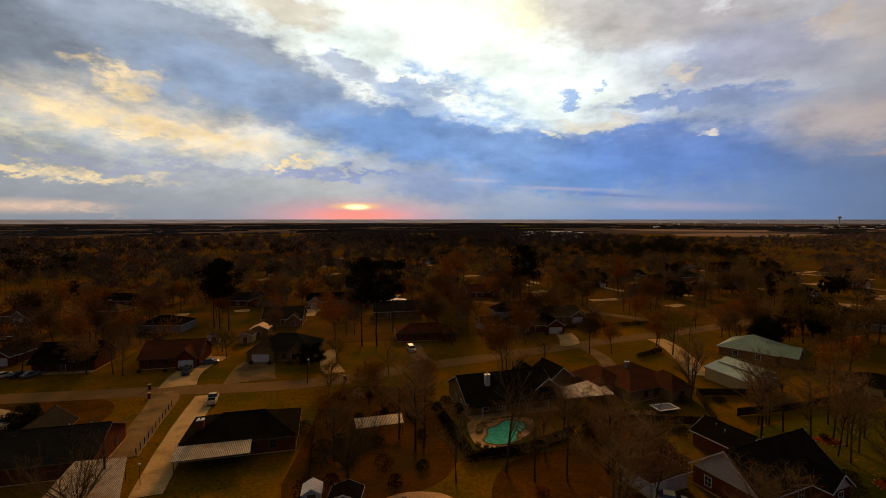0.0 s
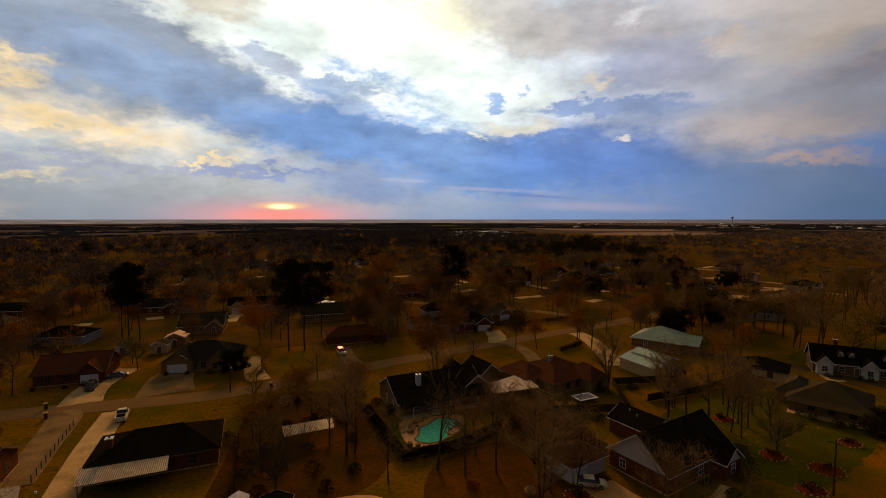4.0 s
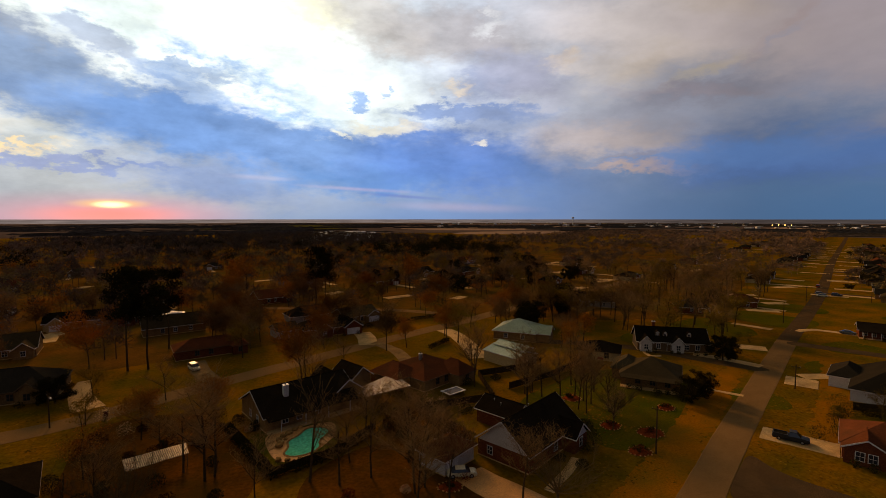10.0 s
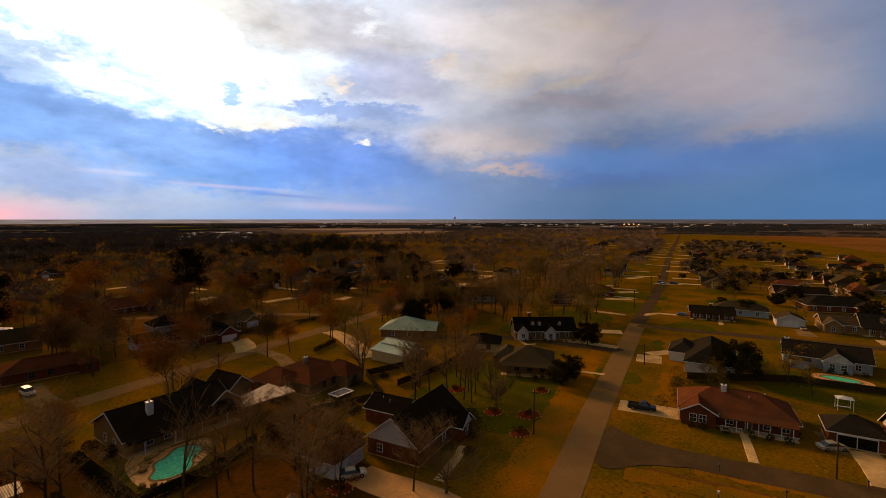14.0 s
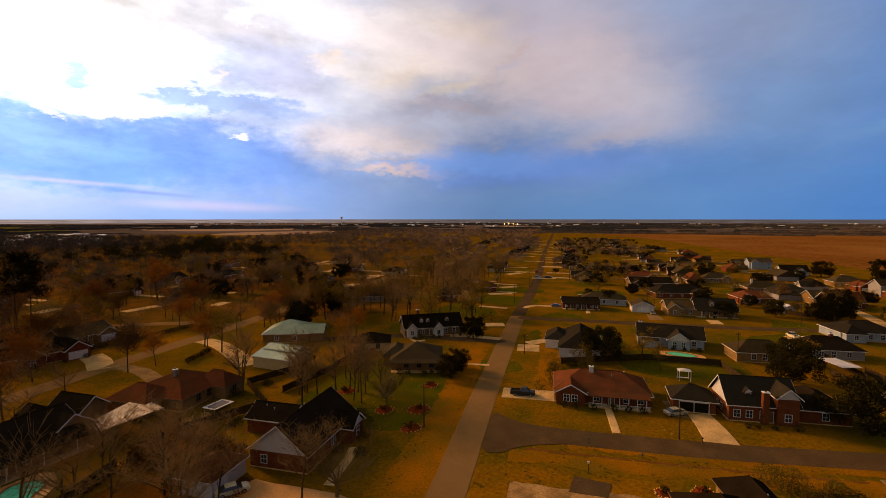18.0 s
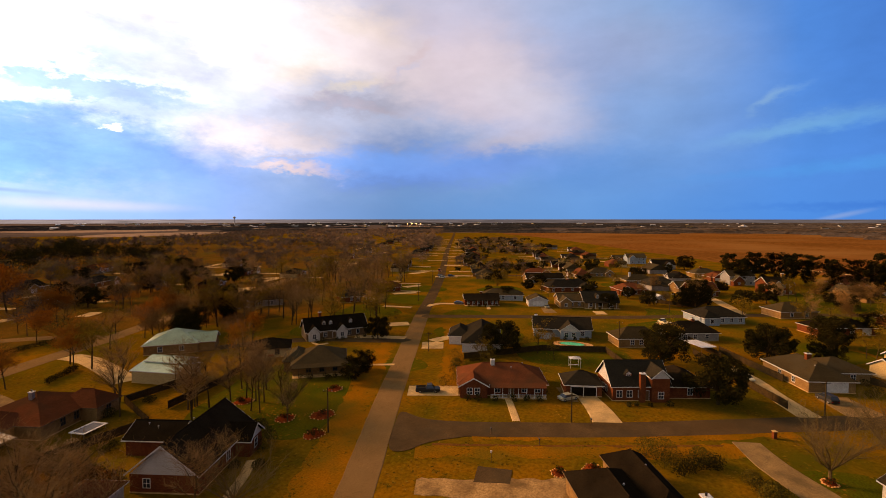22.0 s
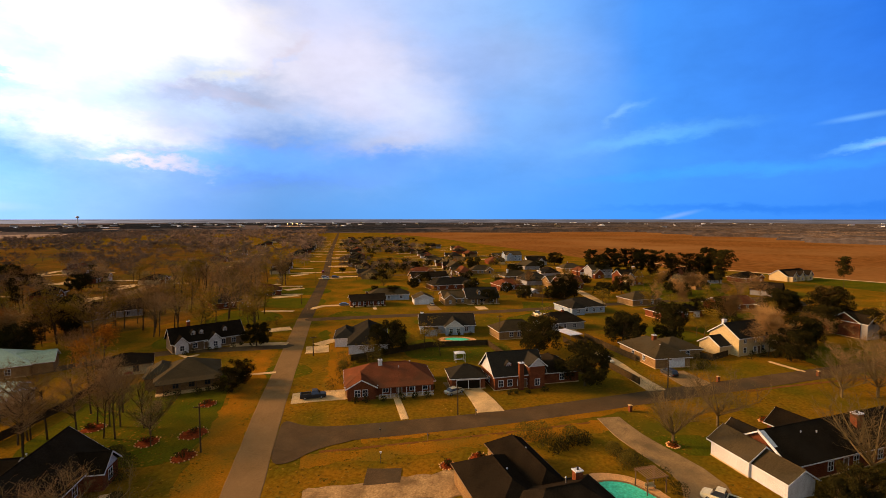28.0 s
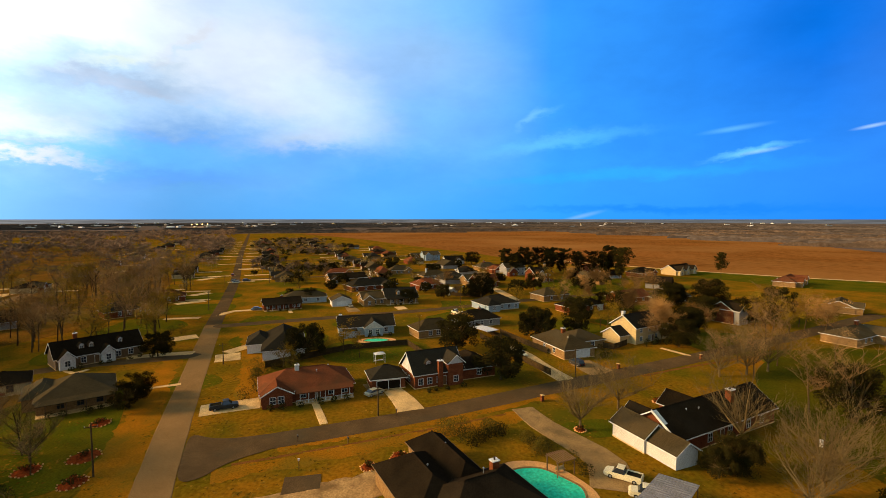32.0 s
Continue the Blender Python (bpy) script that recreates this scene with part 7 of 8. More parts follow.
WHITEP, BLACKP, SILVER, REDP, DARKBLUE, GREYP = paint("white", (0.72, 0.70, 0.68)), paint("black", (0.022, 0.020, 0.018), 0.6), paint("silver", (0.42, 0.42, 0.43)), paint("red", (0.32, 0.03, 0.02)), paint("dark_blue", (0.03, 0.04, 0.07)), paint("grey", (0.16, 0.16, 0.17))
for kind, x, y, turn, colour, label in (
        ("pickup", -50.5, 101.6, 108, WHITEP, "white pickup truck parked on the driveway"), ("suv", -66.4, 120.6, -75, BLACKP, "black SUV parked before the garage"), ("sedan", -64.6, 129.0, 20, GREYP, "dark grey car parked beside the house"),
        ("pickup", -84.2, 89.6, 200, WHITEP, "white pickup truck parked on concrete"), ("sedan", -111.2, 117.6, 70, WHITEP, "white car parked before the cottage"), ("sedan", -107.8, 118.2, 70, BLACKP, "black car parked before the cottage"),
        ("sedan", -104.6, 118.4, 70, GREYP, "grey car parked before the cottage"), ("suv", -9.6, 142.0, -70, WHITEP, "white van parked on the driveway"), ("pickup", 92.6, 50.2, -62, BLACKP, "black pickup truck parked on the driveway"),
        ("sedan", 102.0, 20.4, -40, SILVER, "silver car parked beside the carport"), ("sedan", 134.6, -16.2, 205, WHITEP, "white car parked on the long driveway"), ("suv", 126.2, -30.2, 25, BLACKP, "black SUV parked on the grey driveway"),
        ("pickup", 194.5, 4.0, 28, WHITEP, "white pickup truck parked beside the fence"), ("pickup", 189.0, 1.0, 28, WHITEP, "white pickup truck on the long driveway"), ("sedan", 183, -2.5, 28, WHITEP, "white car on the long driveway"),
        ("suv", 177, -5, 28, DARKBLUE, "dark SUV on the long driveway"), ("suv", 287.5, 144.5, -60, GREYP, "grey SUV parked off the long road"), ("suv", 290.5, 138.6, -60, DARKBLUE, "dark SUV parked off the long road"), ("sedan", 282.0, 141.0, -60, WHITEP, "white car parked off the long road"),
        ("pickup", 141.7, 66.8, 25, WHITEP, "white pickup truck beside the black-roofed house"), ("suv", 333, 84, 60, BLACKP, "dark SUV on the pale forecourt"), ("pickup", 69.4, -24.2, 60, WHITEP, "white pickup truck parked under bare branches"),
        ("pickup", 64.4, -26.2, 70, WHITEP, "white pickup truck beside the tin shelter"), ("sedan", 32.2, 64.6, -20, WHITEP, "pale car parked under bare branches"), ("suv", 318.0, 161.4, 24.4, REDP, "dark red car standing on the long road"),
        ("sedan", 207.0, 51.6, 25, SILVER, "pale car parked before the garage"), ("sedan", 198, 90.5, -65, GREYP, "grey car parked beside the brick house"), ("sedan", 98.0, 104.0, 30, REDP, "red car parked beside the low house")):
    vehicle(kind, x, y, turn, colour, label)


# broad white rake boards on the camera-facing gable of the dark steep house
def rake_boards():
    root = thing("rake_trim", "broad white rake trim and porch on the dark gable", "roof trim", pose(76.2, -35.2, 0, 0, 0, -58.7))
    for y0, y1, w in ((-0.5, 4.75, 0.5), (10.0, 4.75, 0.24)):
        bm = bmesh.new()
        solid(bm, [(-0.62, y0, 2.7), (-0.62, y1, 6.2), (-0.62, y1, 6.2 + w), (-0.62, y0, 2.7 + w)], [(-0.54, y0, 2.7), (-0.54, y1, 6.2), (-0.54, y1, 6.2 + w), (-0.54, y0, 2.7 + w)])
        bmesh.ops.recalc_face_normals(bm, faces=list(bm.faces))
        part("rake_board", bm, TRIM, root)
    bm = bmesh.new()
    solid(bm, [(-0.5, -0.3, 2.98), (0.5, -0.3, 2.98), (0.5, 4.6, 6.46), (-0.5, 4.6, 6.46)], [(-0.5, -0.3, 2.86), (0.5, -0.3, 2.86), (0.5, 4.6, 6.34), (-0.5, 4.6, 6.34)])
    bmesh.ops.recalc_face_normals(bm, faces=list(bm.faces))
    part("roof_panel", bm, TRIM, root, "white metal roof panel")
    part("porch_beam", one_block(-3.4, 0.9, 2.5, -0.64, 1.1, 2.7), TRIM, root)
    part("porch_roof", one_block(-3.4, 1.11, 2.55, -0.64, 4.6, 2.7), SHINGLE, root)
    part("skylight_panel", one_block(-3.0, 2.2, 2.703, -1.2, 4.2, 2.76), TRIM, root, "white flat roof panel")
    for y in (1.0, 4.4):
        part("porch_post", one_block(-3.3, y - 0.07, 0, -3.16, y + 0.07, 2.5), TRIM, root)


rake_boards()


# low shrubs along the house fronts and bushes in the gardens
rng = random.Random(58)
for fl, fr, n in (((93.7, 42.8), (101.9, 25.2), 6), ((105.6, 11.6), (111.2, 0.6), 4), ((153.6, 42.4), (159.2, 24.6), 5), ((195.8, 86.4), (203.3, 72.6), 4), ((148, -53.6), (157.6, -67.6), 6), ((114.6, 106.6), (130.6, 94.4), 6), ((86.6, 85.6), (94.8, 75.4), 4), ((-54.6, 131.2), (-36.8, 131.6), 4), ((-80.6, 123.6), (-66.2, 126.4), 3), ((22.6, 163.2), (43, 165.6), 4), ((213, 36.4), (219.5, 22.6), 3)):
    a, b = Vector(fl), Vector(fr)
    d = (b - a).normalized()
    for k in range(n):
        p = a.lerp(b, (k + rng.uniform(0.2, 0.8)) / n) + Vector((d.y, -d.x)) * rng.uniform(2.6, 3.2)
        r = rng.uniform(0.5, 1.0)
        shrub(p.x, p.y, r, r * rng.uniform(1.1, 1.6), rng, None, "low dark shrub along a house front", "shrub", 90, 0.14)
REDBRUSH = surface("red_brown_brush", (0.085, 0.032, 0.010), (0.045, 0.022, 0.008), 0.8, 0.95, 0.0, 6, random_tone=0.35, island=True)
for k in range(34):
    x, y = rng.uniform(-25, 3), rng.uniform(62, 108)
    if (-18 < x < -6 and 82 < y < 90) or (x > -3 and y > 76):
        continue
    r = rng.uniform(0.9, 2.0)
    shrub(x, y, r, r * rng.uniform(0.9, 1.5), rng, REDBRUSH if k % 3 else SHRUBLEAF, "dark red-brown winter brush", "bush", 240, 0.13)
for k in range(30):
    x, y = rng.uniform(25, 40), rng.uniform(72, 93)
    r = rng.uniform(0.8, 1.7)
    shrub(x, y, r, r * rng.uniform(1.0, 1.7), rng, REDBRUSH if k % 3 == 0 else SHRUBLEAF, "dark tangled winter brush between gardens", "bush", 260, 0.12)
OLIVELEAF = surface("olive_bush_leaves", (0.13, 0.10, 0.022), (0.075, 0.065, 0.016), 0.8, 0.95, 0.0, 6, random_tone=0.35, island=True)
BLOSSOM = surface("pale_blossom", (0.62, 0.46, 0.36), (0.42, 0.26, 0.18), 1.5, 0.9, 0.0, 6, random_tone=0.35, island=True)
for x, y, r, h in ((85.2, -4.5, 1.8, 2.0), (84.2, 1.0, 2.4, 2.8), (82.8, 3.6, 2.2, 3.0), (76.9, -12.8, 1.7, 2.0), (81.0, -11.2, 1.5, 1.8), (79.4, -13.6, 1.3, 1.6), (116.5, 54, 2.4, 3.6), (112.4, 52.4, 1.6, 2.2), (136, 41, 2.6, 4.2), (120, 46, 2.4, 4.4), (107, 43, 1.4, 2.0)):
    shrub(x, y, r, h, rng, OLIVELEAF, "rounded olive-green garden bush in leaf", "bush", 1100, 0.09)
for x, y, r, h in ((52, 101, 1.6, 1.6), (39, 88, 2.2, 2.0), (44, 86, 1.8, 1.6), (30, 90, 1.6, 1.8), (0.5, 100.5, 1.4, 1.6), (3.5, 97, 1.2, 1.4), (60.5, 101.5, 1.5, 1.2), (-26, 86, 1.8, 2.4), (62, 70, 1.6, 1.6), (49.5, 62, 1.0, 1.1), (51.4, 58.6, 1.3, 1.1)):
    shrub(x, y, r, h, rng, None, "dark unclipped garden bush", "bush", 600, 0.10)
for x, y, r, h in ((38.2, 91.7, 1.7, 2.0), (41.4, 92.6, 1.3, 1.6), (2.2, 95.6, 0.9, 1.0), (-19, 104, 1.6, 2.2), (-24, 112, 2.2, 3.0), (22.5, 64.0, 0.9, 1.0)):
    shrub(x, y, r, h, rng, BLOSSOM, "shrub with pale early blossom", "bush", 200, 0.12)

# ---- trees ----
def limbs(rng, height, spread, trunk_r, forks, twig_r, lean=0.0, first=0.3):
    """A tapered trunk with limbs that fork into twigs. Returns two bmeshes: the wood and the twigs."""
    wood, fine = bmesh.new(), bmesh.new()
    tips = []

    def grow(p, d, length, r, level):
        n = 3 if level == 0 else 2
        q = p
        for k in range(n):
            d = (d + Vector((rng.uniform(-1, 1), rng.uniform(-1, 1), rng.uniform(-0.3, 0.6))) * (0.10 if level == 0 else 0.22)).normalized()
            e = q + d * length / n
            r1 = r * (0.82 if level < len(forks) - 1 else 0.6)
            if level <= 1:
                tube(wood, q, e, r, r1, 6 if level == 0 else 4, False)
            else:
                tube(fine, q, e, r, r1, 3, False)
            if level < len(forks):
                kids = forks[level]
                share = kids // n + (1 if rng.random() < (kids % n) / n else 0)
                if level == 0 and k == 0 and first > 0.25:
                    share = 0
                for _ in range(share):
                    t = rng.uniform(0.2, 1)
                    s = q.lerp(e, t)
                    side = Vector((rng.uniform(-1, 1), rng.uniform(-1, 1), 0)).normalized()
                    up = rng.uniform(0.3, 0.95)
                    nd = (d * 0.45 + side * spread + Vector((0, 0, up * 0.5))).normalized()
                    nl = length * rng.uniform(0.42, 0.62) if level == 0 else length * rng.uniform(0.45, 0.7)
                    grow(s, nd, nl, max(r1 * 0.55, twig_r), level + 1)
            q, r = e, r1
        tips.append(q)
    grow(Vector((0, 0, -0.1)), Vector((lean, 0, 1)).normalized(), height * 0.78, trunk_r, 0)
    return wood, fine, tips


def leaves(bm, centre, radius, count, size, rng, flat=0.7):
    for _ in range(count):
        while True:
            v = Vector((rng.uniform(-1, 1), rng.uniform(-1, 1), rng.uniform(-1, 1)))
            if v.length <= 1:
                break
        c = centre + Vector((v.x * radius, v.y * radius, v.z * radius * flat))
        u = Vector((rng.uniform(-1, 1), rng.uniform(-1, 1), rng.uniform(-1, 1))).normalized() * size * rng.uniform(0.6, 1.3)
        w = u.orthogonal().normalized() * size * rng.uniform(0.4, 0.9)
        vs = [bm.verts.new(c + u), bm.verts.new(c + w), bm.verts.new(c - u), bm.verts.new(c - w)]
        bm.faces.new(vs)


def slivers(bm, centre, radius, count, size, width, rng, flat=0.8):
    """Fine twigs as thin spikes, mostly rising outwards."""
    for _ in range(count):
        while True:
            v = Vector((rng.uniform(-1, 1), rng.uniform(-1, 1), rng.uniform(-1, 1)))
            if v.length <= 1:
                break
        c = centre + Vector((v.x * radius, v.y * radius, v.z * radius * flat))
        u = (v + Vector((rng.uniform(-0.6, 0.6), rng.uniform(-0.6, 0.6), rng.uniform(0, 0.9)))).normalized() * size * rng.uniform(0.5, 1.2)
        w = u.orthogonal().normalized() * width
        bm.faces.new([bm.verts.new(c - w), bm.verts.new(c + w), bm.verts.new(c + u)])


def fuzzy_tree(rng, height, material, count=16, width=0.035):
    wood, fine, tips = limbs(rng, height, 0.8, height * 0.016, (8, 5, 2), 0.035)
    for t in tips:
        if t.z > height * 0.25:
            slivers(fine, t, height * 0.13, count, height * 0.11, width, rng)
    return keep(wood, "trunk", BARK), keep(fine, "crown", material)


def spreading_tree(rng, height, material, forks=(6, 5, 4)):
    """A short trunk that forks low into wide, rising limbs, like an old fruit or shade tree."""
    wood, fine = bmesh.new(), bmesh.new()
    base = Vector((0, 0, height * 0.2))
    tube(wood, (0, 0, -0.1), base, height * 0.03, height * 0.024, 7, False)

    def grow(p, d, length, r, level):
        q = p
        for k in range(3):
            d = (d + Vector((rng.uniform(-1, 1), rng.uniform(-1, 1), rng.uniform(-0.1, 0.55))) * 0.24).normalized()
            e = q + d * length / 3
            r1 = max(r * 0.72, 0.012)
            tube(wood if level == 0 else fine, q, e, r, r1, 5 if level == 0 else 3, False)
            if level < len(forks):
                for _ in range(max(1, forks[level] // 3) + (rng.random() < 0.4)):
                    side = Vector((rng.uniform(-1, 1), rng.uniform(-1, 1), rng.uniform(-0.2, 0.8)))
                    grow(q.lerp(e, rng.random()), (d * 0.7 + side * 0.75).normalized(), length * rng.uniform(0.4, 0.62), max(r1 * 0.6, 0.02), level + 1)
            q, r = e, r1
        if level > 1:
            slivers(fine, q, height * 0.03, 1, height * 0.06, 0.02, rng)
    for k in range(8):
        a = k * 0.785 + rng.uniform(-0.3, 0.3)
        tilt = rng.uniform(0.5, 1.15)
        grow(base, Vector((math.cos(a) * math.sin(tilt), math.sin(a) * math.sin(tilt), math.cos(tilt))), height * rng.uniform(0.6, 0.85), height * 0.014, 0)
    return keep(wood, "trunk", material), keep(fine, "crown", material)


def keep(bm, name, material):
    me = bpy.data.meshes.new(name)
    bm.to_mesh(me)
    bm.free()
    me.materials.append(material)
    return me


TREES = {}


def bare_tree(rng, height=11, pale=False, forks=(11, 7, 6, 3), spread=0.85):
    wood, fine, tips = limbs(rng, height, spread, height * 0.016, forks, 0.017 if len(forks) > 3 else 0.032)
    return keep(wood, "trunk", PALEBARK if pale else BARK), keep(fine, "crown", PALEBARK if pale else TWIG)


def leafy_tree(rng, height, leaf, clumps, per, size, forks=(8, 5, 3), spread=0.8, radius=0.13):
    wood, fine, tips = limbs(rng, height, spread, height * 0.02, forks, 0.04)
    tips = [t for t in tips if t.z > height * 0.3]
    for t in rng.sample(tips, min(clumps, len(tips))):
        leaves(fine, t, height * radius * rng.uniform(0.7, 1.3), per, size, rng)
    return keep(wood, "trunk", BARK), keep(fine, "crown", leaf)


def pine_tree(rng, height, low=2, broad=1.0):
    wood, fine = bmesh.new(), bmesh.new()
    q, r = Vector((0, 0, -0.1)), height * 0.011
    for k in range(6):
        e = Vector((rng.uniform(-0.2, 0.2), rng.uniform(-0.2, 0.2), height * (k + 1) / 6))
        tube(wood, q, e, r, r * 0.82, 6, False)
        if k >= low:
            for _ in range(7 + (k >= 3) * 3):
                s = q.lerp(e, rng.random())
                a = rng.uniform(0, 6.283)
                reach = height * rng.uniform(0.08, 0.19) * broad * (1.15 - 0.25 * abs(k - 4))
                tip = s + Vector((math.cos(a) * reach, math.sin(a) * reach, reach * rng.uniform(0.0, 0.5)))
                tube(wood, s, tip, r * 0.3, 0.03, 4, False)
                for f in (0.55, 1.0):
                    leaves(fine, s.lerp(tip, f), height * rng.uniform(0.05, 0.09), 60, 0.3 if low > 1 else 0.34, rng, 0.8)
        q, r = e, r * 0.82
    leaves(fine, q, height * 0.06, 60, 0.38, rng, 0.8)
    return keep(wood, "trunk", BARK), keep(fine, "crown", PINELEAF)


def oak_dense(rng, height, leaf=None):
    wood, fine = bmesh.new(), bmesh.new()
    tube(wood, (0, 0, -0.1), (0.1, 0, height * 0.35), height * 0.035, height * 0.025, 7, False)
    for _ in range(64):
        a, rr, z = rng.uniform(0, 6.283), math.sqrt(rng.random()) * height * 0.62, rng.uniform(0.2, 0.92)
        rr *= math.sqrt(max(0.12, 1 - ((z - 0.5) / 0.52) ** 2))
        c = Vector((math.cos(a) * rr, math.sin(a) * rr, z * height))
        tube(wood, (0.1, 0, height * 0.3), c, height * 0.012, 0.03, 4, False)
        leaves(fine, c, height * rng.uniform(0.10, 0.16), 190, 0.17, rng, 0.85)
    return keep(wood, "trunk", BARK), keep(fine, "crown", leaf or OAKLEAF)


rng = random.Random(11)
for k in range(5):
    TREES["bare", k] = bare_tree(rng)
for k in range(3):
    TREES["pale", k] = spreading_tree(rng, 11, PALEBARK)
for k in range(3):
    TREES["slim", k] = bare_tree(rng, 14, False, (11, 4, 3), 0.45)
for k in range(4):
    TREES["thin", k] = fuzzy_tree(rng, 11, FUZZ, 22, 0.065)
for k in range(3):
    TREES["dim", k] = fuzzy_tree(rng, 12, TWIG, 11, 0.05)
for k in range(2):
    TREES["rustfuzz", k] = fuzzy_tree(rng, 11, RUSTFUZZ, 22, 0.075)
for k in range(3):
    TREES["bud", k] = leafy_tree(rng, 11, BUDLEAF, 150, 9, 0.2)
for k in range(3):
    TREES["rust", k] = leafy_tree(rng, 12, RUSTLEAF, 150, 10, 0.24)
for k in range(4):
    TREES["pine", k] = pine_tree(rng, 24, 3)
for k in range(3):
    TREES["fullpine", k] = pine_tree(rng, 17, 1, 1.6)
for k in range(3):
    TREES["oak", k] = oak_dense(rng, 9)
WORDS = {"bare": ("bare_tree", "bare brown deciduous tree in winter"), "pale": ("bare_tree", "bare tree with pale spreading limbs"), "slim": ("bare_tree", "tall slim bare winter tree"), "thin": ("winter_tree", "bare tree with a fuzz of brown twigs"), "dim": ("winter_tree", "tall bare tree with dark fine twigs"), "rustfuzz": ("russet_tree", "bare tree with rust-brown budding twigs"),
         "bud": ("budding_tree", "tree budding in pale yellow-green"), "rust": ("leafy_tree", "tree with rust-orange leaves"), "pine": ("pine_tree", "tall dark pine with a bare trunk"), "fullpine": ("pine_tree", "broad dark pine at the edge of the field"), "oak": ("oak_tree", "dense dark evergreen oak tree")}
SIZE = {"bare": 11, "pale": 11, "slim": 14, "thin": 11, "dim": 12, "rustfuzz": 11, "bud": 11, "rust": 12, "pine": 24, "fullpine": 17, "oak": 9}


def tree(kind, x, y, height, rng, label="", wide=1.0, group=""):
    trunk, crown = TREES[kind, rng.randrange(sum(1 for k in TREES if k[0] == kind))]
    s = height / SIZE[kind]
    name, words = WORDS[kind]
    root = thing(name, label or words, "tree", Matrix.LocRotScale((x, y, 0), Euler((0, 0, rng.uniform(0, 6.28))), (s * wide, s * wide, s)), group)
    shared("trunk", trunk, None, root)
    shared("crown", crown, None, root)
    return root


rng = random.Random(3)
for kind, x, y, h in (("bare", 59.4, 86.2, 12), ("bare", 64.0, 86.9, 12), ("bare", 65.9, 82.6, 11), ("bare", 66.9, 75.4, 10), ("bare", 76.9, 84.2, 11), ("pale", 69.8, 70.7, 7), ("bare", 23.7, 63.1, 12), ("dim", 27.9, 60.1, 10), ("bare", 55.2, 104, 12), ("rust", 90, 108.2, 9), ("rust", 100, 114.8, 10)):
    tree(kind, x, y, h, rng)
for kind, x, y, h in (("dim", 95, 119, 10), ("oak", 98.1, 142.3, 9), ("bare", 58.2, 84.4, 11), ("bare", 71.3, 78.9, 10), ("dim", 70.8, 83.7, 10), ("oak", 72.2, -42.3, 6), ("oak", 70.5, -39, 4.5), ("oak", 92.2, -76, 11), ("pale", 120.1, -71.5, 11), ("pale", 123, -78.5, 11), ("pale", 118.4, -63.8, 9)):
    tree(kind, x, y, h, rng)
# trees that stand out one by one
for kind, x, y, h in (("pine", -25.7, 148, 27), ("pine", -20.9, 147.5, 26), ("pine", -18, 168, 24), ("pine", -80, 168, 25), ("pine", -76, 166, 24), ("pine", 34.7, 212, 27), ("pine", 40, 220, 26), ("pine", -84, 172, 23)):
    tree(kind, x, y, h, rng)
for kind, x, y, h in (("bare", -4.8, 79.8, 14), ("bare", -3.4, 80.5, 13), ("pale", -14.6, 70.3, 9), ("slim", 57.5, 107, 12), ("slim", 10, 72.8, 14), ("bare", 16.5, 108, 9), ("bare", 28, 128.4, 8), ("rust", 8, 252, 19), ("rust", 94, 252, 18), ("rust", 2, 262, 17)):
    tree(kind, x, y, h, rng)
for kind, x, y, h in (("oak", 106.5, 151.5, 9), ("oak", 129.5, 45.5, 9.5), ("oak", 140.8, 2.5, 10.5), ("oak", 113.5, -8.8, 10.2), ("oak", 154, -23, 9.5), ("oak", 91.8, 70, 6), ("oak", 98.5, 73, 5.5), ("oak", 128.3, 88.3, 7), ("oak", 161, -38, 7), ("oak", 245, -27, 8), ("oak", 233, 11, 7), ("oak", 236, -2.6, 7), ("oak", 161, -25.5, 9), ("oak", 200.5, -101, 11), ("oak", 165, -76, 9), ("oak", 214, -92, 10), ("oak", 180.5, -107, 10)):
    tree(kind, x, y, h, rng)
for kind, x, y, h in (("pale", 86, -21.6, 10), ("pale", 96.4, -31.9, 10), ("pale", 80.5, -48, 11), ("pale", 66, -51, 11), ("pale", 61, -46, 10), ("bud", 134.5, 36, 7.5), ("bud", 119, 48, 6), ("bare", 131.5, -75.6, 10), ("bare", 123.6, -66.2, 9)):
    tree(kind, x, y, h, rng)
for kind, x, y, h in (("bud", 166, -117, 11), ("oak", 164, -77, 9), ("oak", 146, -66, 9), ("bare", 156, -64, 10), ("slim", 91.4, -75, 13), ("oak", 214, -92, 11), ("oak", 219, -112, 12), ("pine", 287, -152, 19), ("bare", 236, -84, 13), ("bare", 150, -60, 9)):
    tree(kind, x, y, h, rng)
for kind, x, y, h in (("fullpine", 335, -28, 17), ("fullpine", 338, -41, 18), ("fullpine", 347, -54, 18), ("fullpine", 344, -71, 17), ("fullpine", 318, -84, 17), ("fullpine", 320, -96, 20), ("fullpine", 310, -100, 20), ("fullpine", 330, -35, 15), ("fullpine", 352, -63, 17), ("fullpine", 341, -47, 15), ("fullpine", 325, -78, 14), ("fullpine", 315, -91, 16), ("fullpine", 345, -60, 16), ("fullpine", 336, -66, 15), ("fullpine", 342, -80, 15), ("oak", 410, -5, 11)):
    tree(kind, x, y, h, rng, wide=1.1)
for kind, x, y, h in (("bare", 19, 70, 12), ("bare", 25.6, 64, 11), ("bare", 37.5, 55.4, 10), ("slim", 61.4, 90, 12), ("slim", 71.8, 74, 10), ("bare", 63, 90, 11), ("slim", 53, 99, 11), ("bare", 71, 81, 9), ("bare", 22, 84, 9), ("bare", 28, 78, 9), ("slim", 66.7, 77.7, 9)):
    tree(kind, x, y, h, rng)
